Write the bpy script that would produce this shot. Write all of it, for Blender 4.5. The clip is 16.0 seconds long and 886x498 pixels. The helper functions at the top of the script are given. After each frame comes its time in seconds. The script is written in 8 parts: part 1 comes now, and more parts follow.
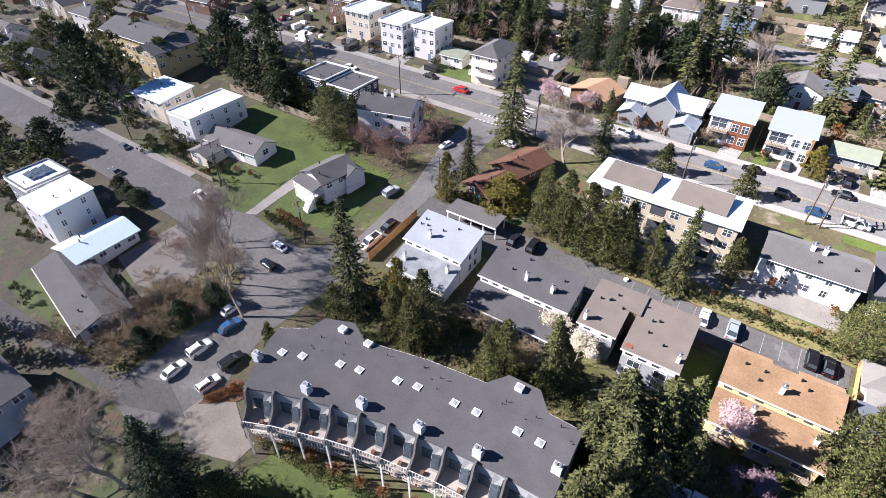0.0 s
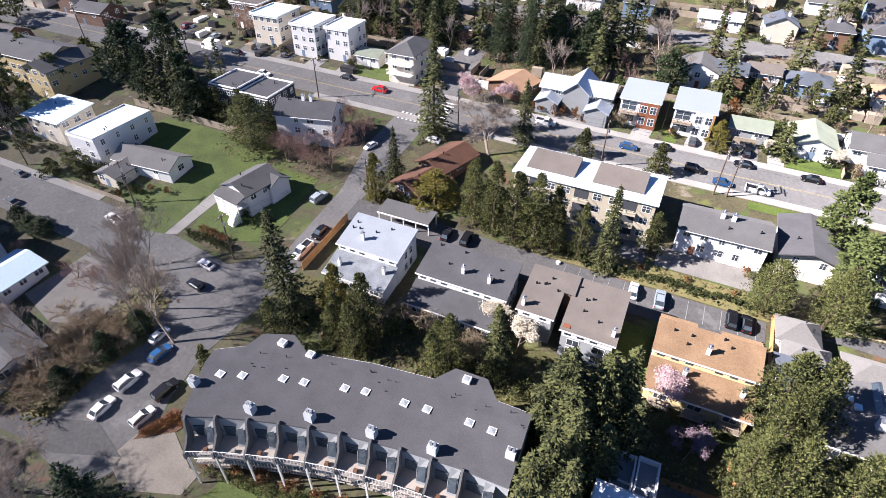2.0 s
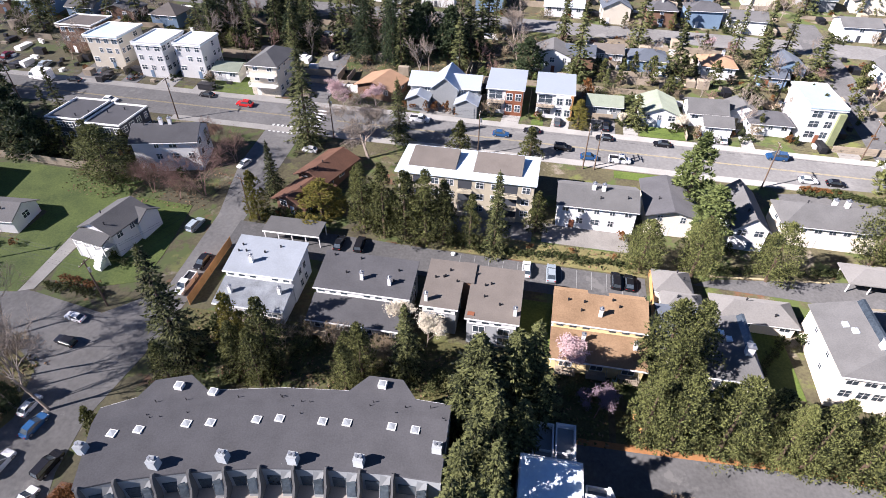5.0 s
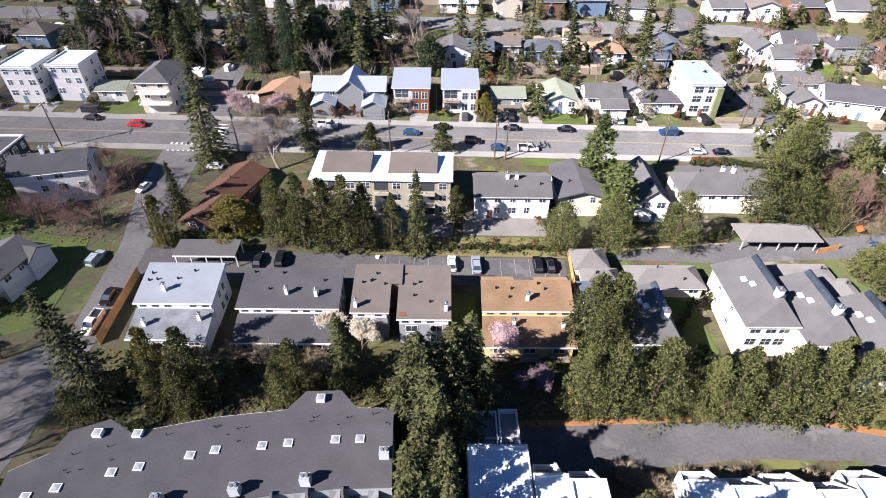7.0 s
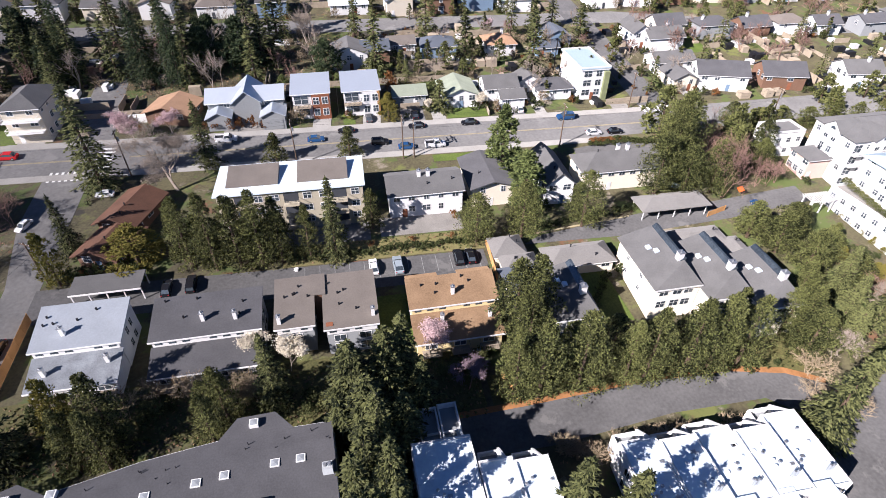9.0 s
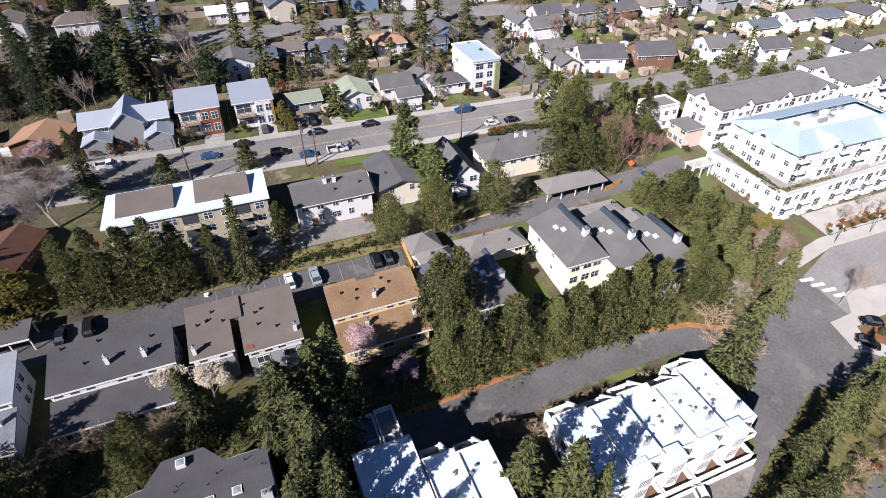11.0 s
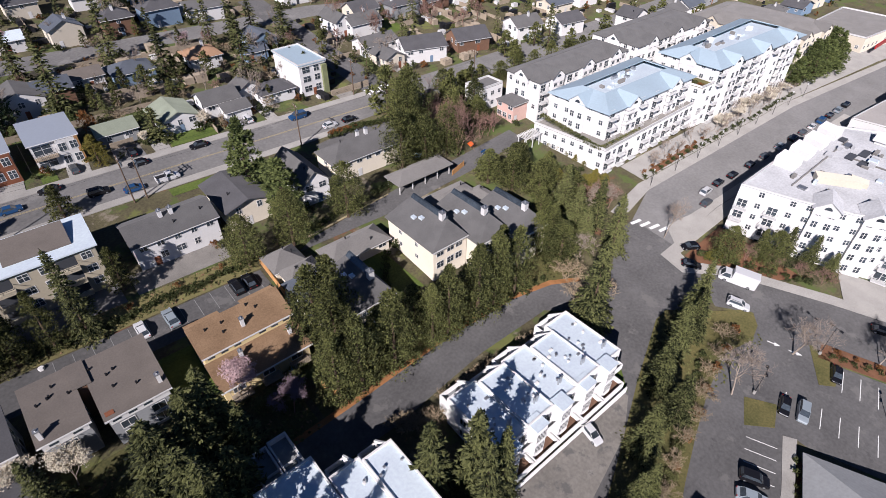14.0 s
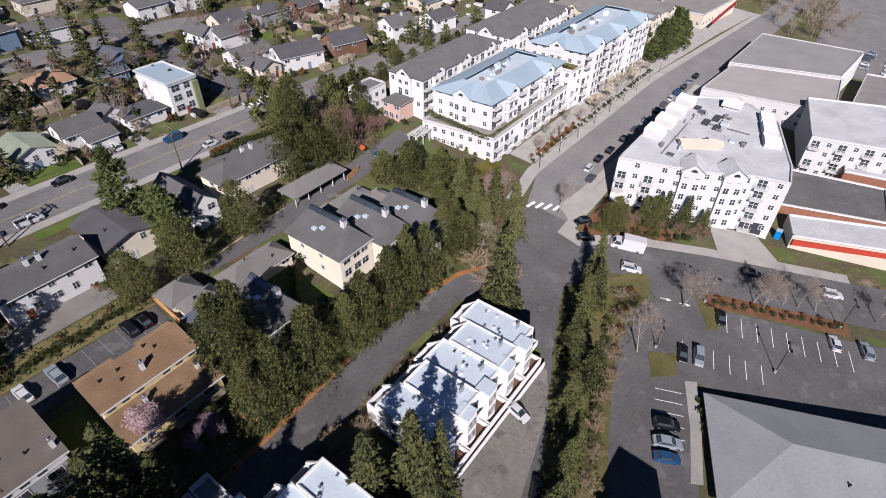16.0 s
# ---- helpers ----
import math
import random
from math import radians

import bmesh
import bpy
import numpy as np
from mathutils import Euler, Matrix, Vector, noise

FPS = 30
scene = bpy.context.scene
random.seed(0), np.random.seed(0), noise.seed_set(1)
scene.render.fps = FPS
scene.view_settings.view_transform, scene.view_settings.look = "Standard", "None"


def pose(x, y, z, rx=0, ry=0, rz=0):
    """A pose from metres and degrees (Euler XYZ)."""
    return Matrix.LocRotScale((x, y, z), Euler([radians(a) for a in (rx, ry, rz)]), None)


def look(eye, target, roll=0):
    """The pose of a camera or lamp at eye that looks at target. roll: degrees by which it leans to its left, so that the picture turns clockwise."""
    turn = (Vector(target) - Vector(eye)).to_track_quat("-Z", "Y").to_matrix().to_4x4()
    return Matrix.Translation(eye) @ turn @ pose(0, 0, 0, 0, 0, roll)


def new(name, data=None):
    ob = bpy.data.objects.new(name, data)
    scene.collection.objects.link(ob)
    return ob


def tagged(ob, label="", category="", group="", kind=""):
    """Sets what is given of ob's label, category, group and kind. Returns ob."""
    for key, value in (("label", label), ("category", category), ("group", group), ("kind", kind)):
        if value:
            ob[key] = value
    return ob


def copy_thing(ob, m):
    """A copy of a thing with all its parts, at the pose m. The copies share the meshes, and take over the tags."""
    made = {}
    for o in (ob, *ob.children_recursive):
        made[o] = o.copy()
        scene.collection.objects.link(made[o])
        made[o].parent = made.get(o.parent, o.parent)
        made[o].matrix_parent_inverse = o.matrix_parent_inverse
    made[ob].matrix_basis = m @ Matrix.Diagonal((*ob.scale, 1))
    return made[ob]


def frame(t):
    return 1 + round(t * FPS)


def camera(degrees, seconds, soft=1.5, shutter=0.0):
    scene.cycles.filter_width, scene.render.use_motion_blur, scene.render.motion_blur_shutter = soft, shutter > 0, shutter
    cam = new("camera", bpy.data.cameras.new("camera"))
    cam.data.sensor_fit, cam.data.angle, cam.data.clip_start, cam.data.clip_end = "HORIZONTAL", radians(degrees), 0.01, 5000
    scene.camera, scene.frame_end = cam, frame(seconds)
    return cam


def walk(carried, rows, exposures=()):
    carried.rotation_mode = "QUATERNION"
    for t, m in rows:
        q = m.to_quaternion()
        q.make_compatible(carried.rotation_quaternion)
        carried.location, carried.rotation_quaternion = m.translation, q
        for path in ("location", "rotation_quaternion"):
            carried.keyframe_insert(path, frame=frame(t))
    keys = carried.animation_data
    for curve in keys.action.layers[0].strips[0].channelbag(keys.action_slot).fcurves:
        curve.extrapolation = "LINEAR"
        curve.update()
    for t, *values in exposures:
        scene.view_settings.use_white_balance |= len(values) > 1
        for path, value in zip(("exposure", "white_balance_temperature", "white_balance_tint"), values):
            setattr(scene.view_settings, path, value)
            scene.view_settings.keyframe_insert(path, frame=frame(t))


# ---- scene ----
# camera: a drone that hovers and pans to the right
cam = camera(78.5, 16.0, 0.8)
EYE = 75.0
ROWS = [
    (0.0, 33.65, -39.25, -0.20),
    (0.5, 31.48, -39.34, -0.17),
    (1.0, 29.24, -39.36, -0.15),
    (1.5, 26.97, -39.40, -0.19),
    (2.0, 24.79, -39.39, -0.22),
    (2.5, 22.52, -39.37, -0.25),
    (3.0, 20.19, -39.35, -0.23),
    (3.5, 17.87, -39.33, -0.31),
    (4.0, 15.48, -39.29, -0.31),
    (6.5, 2.89, -39.14, -0.29),
    (7.0, 0.20, -39.16, -0.24),
    (7.5, -2.48, -39.17, -0.22),
    (8.0, -5.17, -39.18, -0.20),
    (8.5, -7.95, -39.17, -0.19),
    (9.0, -10.69, -39.17, -0.21),
    (11.5, -25.10, -39.21, -0.13),
    (12.0, -28.18, -39.25, -0.11),
    (12.5, -31.26, -39.34, -0.13),
    (13.0, -34.12, -39.38, -0.17),
    (13.5, -37.23, -39.44, -0.19),
    (14.0, -40.45, -39.36, -0.19),
    (14.5, -43.63, -39.32, -0.24),
    (15.0, -46.82, -39.33, -0.19),
    (15.5, -49.97, -39.27, -0.19),
    (16.0, -53.19, -39.25, -0.20),
]
# the film's camera darkens as the white buildings come into view; a cool white balance
EXPOSURES = [(t, stops, 5450, 18) for t, stops in ((0.0, 1.45), (4.0, 1.32), (7.0, 1.12), (9.0, 0.93), (12.5, 0.37), (14.5, 0.05), (16.0, -0.06))]
walk(cam, [(t, pose(0, 0, EYE, 90 + pitch, roll, yaw)) for t, yaw, pitch, roll in ROWS], EXPOSURES)

# the hillside rises away from the camera
SX, SY = -0.02, 0.096


def gz(x, y):
    return SX * x + SY * y


# ---- light ----
SUN_EL, SUN_AZ = 34.0, 209.0   # degrees above the horizon; towards the sun, from +x to +y
world = bpy.data.worlds.new("sky")
scene.world = world
world.use_nodes = True
wn = world.node_tree.nodes
sky = wn.new("ShaderNodeTexSky")
sky.sky_type, sky.sun_disc = "NISHITA", False
sky.sun_elevation, sky.sun_rotation = radians(SUN_EL), radians(90 - SUN_AZ)
sky.air_density, sky.dust_density, sky.ozone_density = 0.45, 0.0, 3.0
world.node_tree.links.new(sky.outputs[0], wn["Background"].inputs[0])
wn["Background"].inputs[1].default_value = 0.05
sun_data = bpy.data.lights.new("sun", "SUN")
sun_data.energy, sun_data.angle, sun_data.color = 5.0, radians(0.53), (1.0, 0.865, 0.71)
sun = new("sun", sun_data)
sa, se = radians(SUN_AZ), radians(SUN_EL)
sun.matrix_basis = look((0, 0, 0), (-math.cos(sa) * math.cos(se), -math.sin(sa) * math.cos(se), -math.sin(se)))

# ---- materials ----
MATS = {}


def mat(key, base, rough=0.85, var=0.22, size=1.0, bump=0.25, metal=0.0, rnd=0.0, tint=None, spec=0.4, island=0.0, streak=None):
    """base colour varied by grain and by broad stains, both laid out in metres"""
    if key in MATS:
        return MATS[key]
    m = bpy.data.materials.new(key)
    m.use_nodes = True
    nt = m.node_tree
    n, link = nt.nodes, nt.links.new
    p = n["Principled BSDF"]
    p.inputs["Roughness"].default_value, p.inputs["Metallic"].default_value = rough, metal
    p.inputs["Specular IOR Level"].default_value = spec
    if rough > 0.65 and "Diffuse Roughness" in p.inputs:
        p.inputs["Diffuse Roughness"].default_value = 1.0
    geo = n.new("ShaderNodeNewGeometry")
    pos = geo.outputs["Position"]
    if streak:
        mp = n.new("ShaderNodeMapping")
        mp.inputs["Scale"].default_value = streak
        link(pos, mp.inputs["Vector"])
        pos = mp.outputs["Vector"]
    fine, broad = n.new("ShaderNodeTexNoise"), n.new("ShaderNodeTexNoise")
    fine.inputs["Scale"].default_value, fine.inputs["Detail"].default_value = 6.0 / size, 6.0
    broad.inputs["Scale"].default_value, broad.inputs["Detail"].default_value = 0.45 / size, 4.0
    for t in (fine, broad):
        link(pos, t.inputs["Vector"])
    add = n.new("ShaderNodeMath")
    add.operation = "ADD"
    link(fine.outputs["Fac"], add.inputs[0])
    link(broad.outputs["Fac"], add.inputs[1])
    fac = add.outputs[0]
    for amount, out in ((rnd, "rnd"), (island, "island")):
        if amount:
            src = n.new("ShaderNodeObjectInfo").outputs["Random"] if out == "rnd" else geo.outputs["Random Per Island"]
            mul, ad2 = n.new("ShaderNodeMath"), n.new("ShaderNodeMath")
            mul.operation, ad2.operation = "MULTIPLY_ADD", "ADD"
            mul.inputs[1].default_value, mul.inputs[2].default_value = amount, -amount / 2
            link(src, mul.inputs[0])
            link(fac, ad2.inputs[0])
            link(mul.outputs[0], ad2.inputs[1])
            fac = ad2.outputs[0]
    ramp = n.new("ShaderNodeMapRange")
    ramp.inputs["From Min"].default_value, ramp.inputs["From Max"].default_value = 0.55, 1.45
    link(fac, ramp.inputs["Value"])
    mix = n.new("ShaderNodeMix")
    mix.data_type = "RGBA"
    lo = [c * (1 - var) for c in base]
    hi = list(tint) if tint else [min(1, c * (1 + var)) for c in base]
    mix.inputs["A"].default_value, mix.inputs["B"].default_value = (*lo, 1), (*hi, 1)
    link(ramp.outputs[0], mix.inputs["Factor"])
    link(mix.outputs["Result"], p.inputs["Base Color"])
    if bump:
        b = n.new("ShaderNodeBump")
        b.inputs["Strength"].default_value, b.inputs["Distance"].default_value = bump, 0.05
        link(fine.outputs["Fac"], b.inputs["Height"])
        link(b.outputs["Normal"], p.inputs["Normal"])
    MATS[key] = m
    return m


def leafy(m, share=0.12):
    """lets part of the light through, as thin leaves do"""
    nt = m.node_tree
    n, link = nt.nodes, nt.links.new
    p, out = n["Principled BSDF"], n["Material Output"]
    thin, both = n.new("ShaderNodeBsdfTranslucent"), n.new("ShaderNodeMixShader")
    link(p.inputs["Base Color"].links[0].from_socket, thin.inputs["Color"])
    both.inputs["Fac"].default_value = share
    link(p.outputs[0], both.inputs[1])
    link(thin.outputs[0], both.inputs[2])
    link(both.outputs[0], out.inputs["Surface"])


NEEDLES = mat("orange needle litter", (0.33, 0.16, 0.06), size=0.6, var=0.4, bump=0.5)
DRYGRASS = mat("dry bank grass", (0.24, 0.20, 0.09), size=1.2, var=0.45, tint=(0.26, 0.24, 0.09), bump=0.6)
PALETWIGS = mat("pale grey twigs", (0.30, 0.245, 0.19), size=0.6, var=0.25, island=0.3, bump=0)
TWIGS = mat("fine grey twigs", (0.27, 0.215, 0.165), size=0.6, var=0.25, rnd=0.4, island=0.3, bump=0)
REDTWIGS = mat("fine reddish twigs", (0.27, 0.17, 0.13), size=0.6, var=0.25, rnd=0.4, island=0.3, bump=0)
EARTH = mat("earth and dry grass", (0.118, 0.097, 0.066), size=3.0, var=0.6, tint=(0.16, 0.145, 0.072))


def patchy(m, spots, scale=0.12):
    """lays broad irregular patches of other ground over a material; spots: colour, threshold, seed"""
    nt = m.node_tree
    n, link = nt.nodes, nt.links.new
    p = n["Principled BSDF"]
    geo = n.new("ShaderNodeNewGeometry")
    for colour, edge, seed in spots:
        mp, tex, step, mix = n.new("ShaderNodeMapping"), n.new("ShaderNodeTexNoise"), n.new("ShaderNodeMapRange"), n.new("ShaderNodeMix")
        mp.inputs["Location"].default_value = (seed * 37.0, seed * 11.0, 0)
        link(geo.outputs["Position"], mp.inputs["Vector"])
        link(mp.outputs["Vector"], tex.inputs["Vector"])
        tex.inputs["Scale"].default_value, tex.inputs["Detail"].default_value, tex.inputs["Roughness"].default_value = scale, 9.0, 0.68
        step.inputs["From Min"].default_value, step.inputs["From Max"].default_value = edge, edge + 0.06
        link(tex.outputs["Fac"], step.inputs["Value"])
        mix.data_type = "RGBA"
        link(step.outputs[0], mix.inputs["Factor"])
        link(p.inputs["Base Color"].links[0].from_socket, mix.inputs["A"])
        mix.inputs["B"].default_value = (*colour, 1)
        link(mix.outputs["Result"], p.inputs["Base Color"])


patchy(EARTH, (((0.095, 0.12, 0.035), 0.52, 1), ((0.25, 0.215, 0.16), 0.60, 2), ((0.17, 0.09, 0.05), 0.60, 3), ((0.15, 0.16, 0.05), 0.58, 4), ((0.05, 0.045, 0.035), 0.60, 5)))
GRASS = mat("lawn", (0.085, 0.145, 0.022), size=2.2, var=0.5, tint=(0.155, 0.20, 0.04), bump=0.6)
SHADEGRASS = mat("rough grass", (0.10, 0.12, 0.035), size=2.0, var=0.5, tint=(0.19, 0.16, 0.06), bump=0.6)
PALEASPHALT = mat("pale worn asphalt", (0.205, 0.20, 0.192), size=4.0, var=0.25, rough=0.9)
ASPHALT = mat("asphalt", (0.185, 0.18, 0.172), size=4.0, var=0.32, rough=0.9)
DARKASPHALT = mat("newer asphalt", (0.122, 0.119, 0.116), size=3.0, var=0.35, rough=0.88)
patchy(ASPHALT, (((0.235, 0.228, 0.215), 0.58, 6), ((0.13, 0.127, 0.124), 0.64, 7)), 0.2)
patchy(DARKASPHALT, (((0.165, 0.16, 0.152), 0.57, 8), ((0.085, 0.083, 0.082), 0.63, 9)), 0.22)
APRON = mat("worn tan concrete", (0.29, 0.26, 0.215), size=1.5, var=0.3)
GRAVEL = mat("gravel", (0.25, 0.235, 0.21), size=1.2, var=0.3, bump=0.5)
CONCRETE = mat("concrete", (0.36, 0.345, 0.315), size=1.5, var=0.22)
FAINT = mat("faded road paint", (0.28, 0.28, 0.27), size=0.6, var=0.3)
DECK = mat("beige terrace paving", (0.46, 0.41, 0.35), size=0.8, var=0.15)
BRICK = mat("brown-red brick", (0.36, 0.17, 0.10), size=0.5, var=0.3)
FORECOURT = mat("stained forecourt concrete", (0.225, 0.21, 0.185), size=3.0, var=0.35)
patchy(FORECOURT, (((0.15, 0.145, 0.135), 0.56, 12), ((0.29, 0.275, 0.25), 0.6, 13)), 0.25)
R_BEIGE = mat("beige roofing felt", (0.33, 0.31, 0.29), size=3.0, var=0.15)
PAINT = mat("road paint", (0.75, 0.75, 0.72), size=0.8, var=0.15)
YPAINT = mat("yellow road paint", (0.38, 0.32, 0.19), size=0.8, var=0.15)
BARK = mat("beauty bark", (0.17, 0.085, 0.045), size=0.8, var=0.4, bump=0.6)
WHITE = mat("white siding", (0.74, 0.73, 0.705), size=2.0, var=0.08, rough=0.7)
CREAM = mat("cream siding", (0.70, 0.64, 0.52), size=2.0, var=0.08, rough=0.75)
YELLOW = mat("yellow siding", (0.62, 0.50, 0.26), size=2.0, var=0.08, rough=0.75)
OLIVE = mat("olive stucco", (0.48, 0.43, 0.32), size=2.0, var=0.1)
GREYW = mat("grey siding", (0.30, 0.31, 0.31), size=2.0, var=0.1)
DARKW = mat("charcoal siding", (0.06, 0.065, 0.075), size=2.0, var=0.15)
BLUEW = mat("slate blue siding", (0.20, 0.28, 0.38), size=2.0, var=0.12)
REDW = mat("red cedar siding", (0.26, 0.10, 0.05), size=0.8, var=0.3, streak=(1, 1, 6))
BROWNW = mat("brown siding", (0.19, 0.11, 0.07), size=1.0, var=0.25)
YELLOWW = mat("yellow siding", (0.66, 0.50, 0.25), size=2.0, var=0.1)
PINKW = mat("salmon siding", (0.60, 0.35, 0.26), size=2.0, var=0.1)
TRIM = mat("white trim", (0.82, 0.81, 0.78), size=1.0, var=0.05, rough=0.55, bump=0.05)
R_DARK = mat("charcoal shingle", (0.11, 0.108, 0.112), size=1.3, var=0.25, bump=0.5)
R_FLAT = mat("pale grey flat roofing", (0.47, 0.475, 0.48), size=2.5, var=0.3)
BRUSH = mat("tan brush stems", (0.33, 0.26, 0.165), size=0.6, var=0.35, rnd=0.4, island=0.5, bump=0)
R_GREY = mat("weathered grey shingle", (0.15, 0.147, 0.142), size=1.3, var=0.22, bump=0.5)
R_LIGHT = mat("light grey shingle", (0.225, 0.215, 0.20), size=1.5, var=0.2, bump=0.5)
R_TAUPE = mat("taupe shingle", (0.195, 0.17, 0.145), size=1.3, var=0.2, bump=0.5)
R_BROWN = mat("brown shake", (0.135, 0.068, 0.042), size=1.2, var=0.35, bump=0.6)
R_ORANGE = mat("rusty cedar shake", (0.28, 0.175, 0.092), size=1.3, var=0.35, bump=0.6, tint=(0.38, 0.255, 0.145))
R_TAN = mat("tan shingle", (0.40, 0.25, 0.15), size=1.3, var=0.2, bump=0.5)
R_GREEN = mat("pale green shingle", (0.30, 0.33, 0.25), size=1.3, var=0.2, bump=0.5)
# white roofing with the blue of sky-lit shade mixed into its colour
R_WHITE = mat("white membrane roof", (0.77, 0.86, 0.95), size=2.5, var=0.14, rough=0.6)
R_METAL = mat("pale blue standing seam metal", (0.55, 0.60, 0.66), size=3.0, var=0.06, rough=0.4, metal=0.3, bump=0.05)
R_BLUE = mat("blue-grey shingle", (0.115, 0.13, 0.155), size=1.3, var=0.2, bump=0.5)
R_PALE = mat("pale blue roofing", (0.50, 0.62, 0.69), size=2.5, var=0.1, rough=0.6)
GLASS = mat("window glass", (0.065, 0.08, 0.095), size=2.0, var=0.6, rough=0.06, bump=0.0, spec=0.9, rnd=0.4)
METAL = mat("galvanised metal", (0.50, 0.51, 0.52), size=0.8, var=0.1, rough=0.4, metal=0.7, bump=0.05)
DARKMETAL = mat("dark metal", (0.04, 0.04, 0.045), size=0.8, var=0.2, rough=0.5, metal=0.5, bump=0.05)
WOOD = mat("new cedar boards", (0.48, 0.26, 0.10), size=0.6, var=0.25)
OLDWOOD = mat("weathered boards", (0.36, 0.30, 0.22), size=0.6, var=0.25)
POLEWOOD = mat("creosote pole wood", (0.16, 0.11, 0.075), size=0.4, var=0.3, streak=(1, 1, 0.1))
TRUNK = mat("conifer bark", (0.11, 0.075, 0.05), size=0.4, var=0.35, bump=0.7)
GREYBARK = mat("grey bark", (0.37, 0.31, 0.25), size=0.4, var=0.3, rnd=0.3)
REDBARK = mat("reddish twigs", (0.29, 0.18, 0.14), size=0.4, var=0.3, rnd=0.3)
FIR = mat("fir needles", (0.050, 0.072, 0.028), size=1.2, var=0.8, tint=(0.195, 0.205, 0.075), island=1.0, rnd=0.4, bump=0, rough=0.7, spec=0.2)
DFIR = mat("dark fir needles", (0.036, 0.060, 0.030), size=1.2, var=0.6, tint=(0.10, 0.13, 0.055), island=0.8, rnd=0.3, bump=0, rough=0.7, spec=0.2)
PINE = mat("pine needles", (0.072, 0.092, 0.032), size=1.2, var=0.8, tint=(0.205, 0.215, 0.070), island=1.0, rnd=0.35, bump=0, rough=0.7, spec=0.2)
CEDAR = mat("cedar sprays", (0.062, 0.082, 0.030), size=1.2, var=0.8, tint=(0.19, 0.195, 0.062), island=1.0, rnd=0.4, bump=0, rough=0.7, spec=0.2)
CYP = mat("bright cypress sprays", (0.080, 0.112, 0.036), size=1.2, var=0.6, tint=(0.21, 0.245, 0.08), island=0.8, rnd=0.3, bump=0, rough=0.7, spec=0.2)
GOLD = mat("golden cypress sprays", (0.17, 0.17, 0.04), size=1.2, var=0.4, tint=(0.26, 0.22, 0.05), island=0.6, rnd=0.5, bump=0, rough=0.8, spec=0.12)
SHRUB = mat("shrub leaves", (0.10, 0.125, 0.045), size=0.8, var=0.5, tint=(0.21, 0.21, 0.08), island=0.7, rnd=0.8, bump=0, rough=0.8, spec=0.12)
RUST = mat("rust coloured shrub leaves", (0.22, 0.10, 0.035), size=0.8, var=0.4, tint=(0.34, 0.15, 0.04), island=0.7, rnd=0.6, bump=0)
PINK = mat("pink blossom", (0.62, 0.46, 0.46), size=0.8, var=0.15, island=0.4, bump=0)
# mauve blossom, darkened for the shade of the firs beside it
PLUM = mat("plum blossom", (0.27, 0.20, 0.23), size=0.8, var=0.2, island=0.4, bump=0)
CREAMB = mat("cream blossom", (0.72, 0.66, 0.53), size=0.8, var=0.15, island=0.4, bump=0)
for m in (FIR, DFIR, PINE, CEDAR, CYP, GOLD, SHRUB, RUST, PINK, PLUM, CREAMB):
    leafy(m)
TYRE = mat("tyre rubber", (0.02, 0.02, 0.02), size=0.3, var=0.2)
LAMPW = mat("headlamp lens", (0.75, 0.77, 0.78), size=0.3, var=0.05, rough=0.15, bump=0)
LAMPR = mat("tail lamp lens", (0.45, 0.02, 0.02), size=0.3, var=0.1, rough=0.2, bump=0)


# ---- mesh helpers ----
def box(bm, x0, x1, y0, y1, z0, z1, m=None):
    v = [bm.verts.new((x, y, z)) for z in (z0, z1) for y in (y0, y1) for x in (x0, x1)]
    if m is not None:
        for q in v:
            q.co = m @ q.co
    for f in ((0, 2, 3, 1), (4, 5, 7, 6), (0, 1, 5, 4), (1, 3, 7, 5), (3, 2, 6, 7), (2, 0, 4, 6)):
        bm.faces.new([v[i] for i in f])


def prism(bm, pts, z0, z1):
    """an upright prism over a polygon; z0 and z1 are heights or functions of x and y"""
    a = [bm.verts.new((x, y, z0(x, y) if callable(z0) else z0)) for x, y in pts]
    b = [bm.verts.new((x, y, z1(x, y) if callable(z1) else z1)) for x, y in pts]
    n = len(pts)
    bm.faces.new(b)
    bm.faces.new(a[::-1])
    for i in range(n):
        j = (i + 1) % n
        bm.faces.new((a[i], a[j], b[j], b[i]))


def solid(bm, pts, faces):
    v = [bm.verts.new(p) for p in pts]
    for f in faces:
        bm.faces.new([v[i] for i in f])


def slab(bm, quad, t):
    """a roof plane of thickness t, given its top corners in order"""
    top = [Vector(p) for p in quad]
    low = [p - Vector((0, 0, t)) for p in top]
    n = len(quad)
    v = [bm.verts.new(p) for p in top + low]
    bm.faces.new(v[:n])
    bm.faces.new(v[n:][::-1])
    for i in range(n):
        j = (i + 1) % n
        bm.faces.new((v[i], v[n + i], v[n + j], v[j]))


def cyl(bm, x, y, z0, z1, r0, r1=None, n=8, m=None):
    r1 = r0 if r1 is None else r1
    a, b = [], []
    for i in range(n):
        c, s = math.cos(2 * math.pi * i / n), math.sin(2 * math.pi * i / n)
        a.append(bm.verts.new((x + r0 * c, y + r0 * s, z0)))
        b.append(bm.verts.new((x + r1 * c, y + r1 * s, z1)))
    if m is not None:
        for q in a + b:
            q.co = m @ q.co
    bm.faces.new(a[::-1])
    bm.faces.new(b)
    for i in range(n):
        j = (i + 1) % n
        bm.faces.new((a[i], a[j], b[j], b[i]))


def mesh_of(name, bm, material):
    bmesh.ops.recalc_face_normals(bm, faces=bm.faces[:])
    me = bpy.data.meshes.new(name)
    bm.to_mesh(me)
    bm.free()
    me.materials.append(material)
    return me


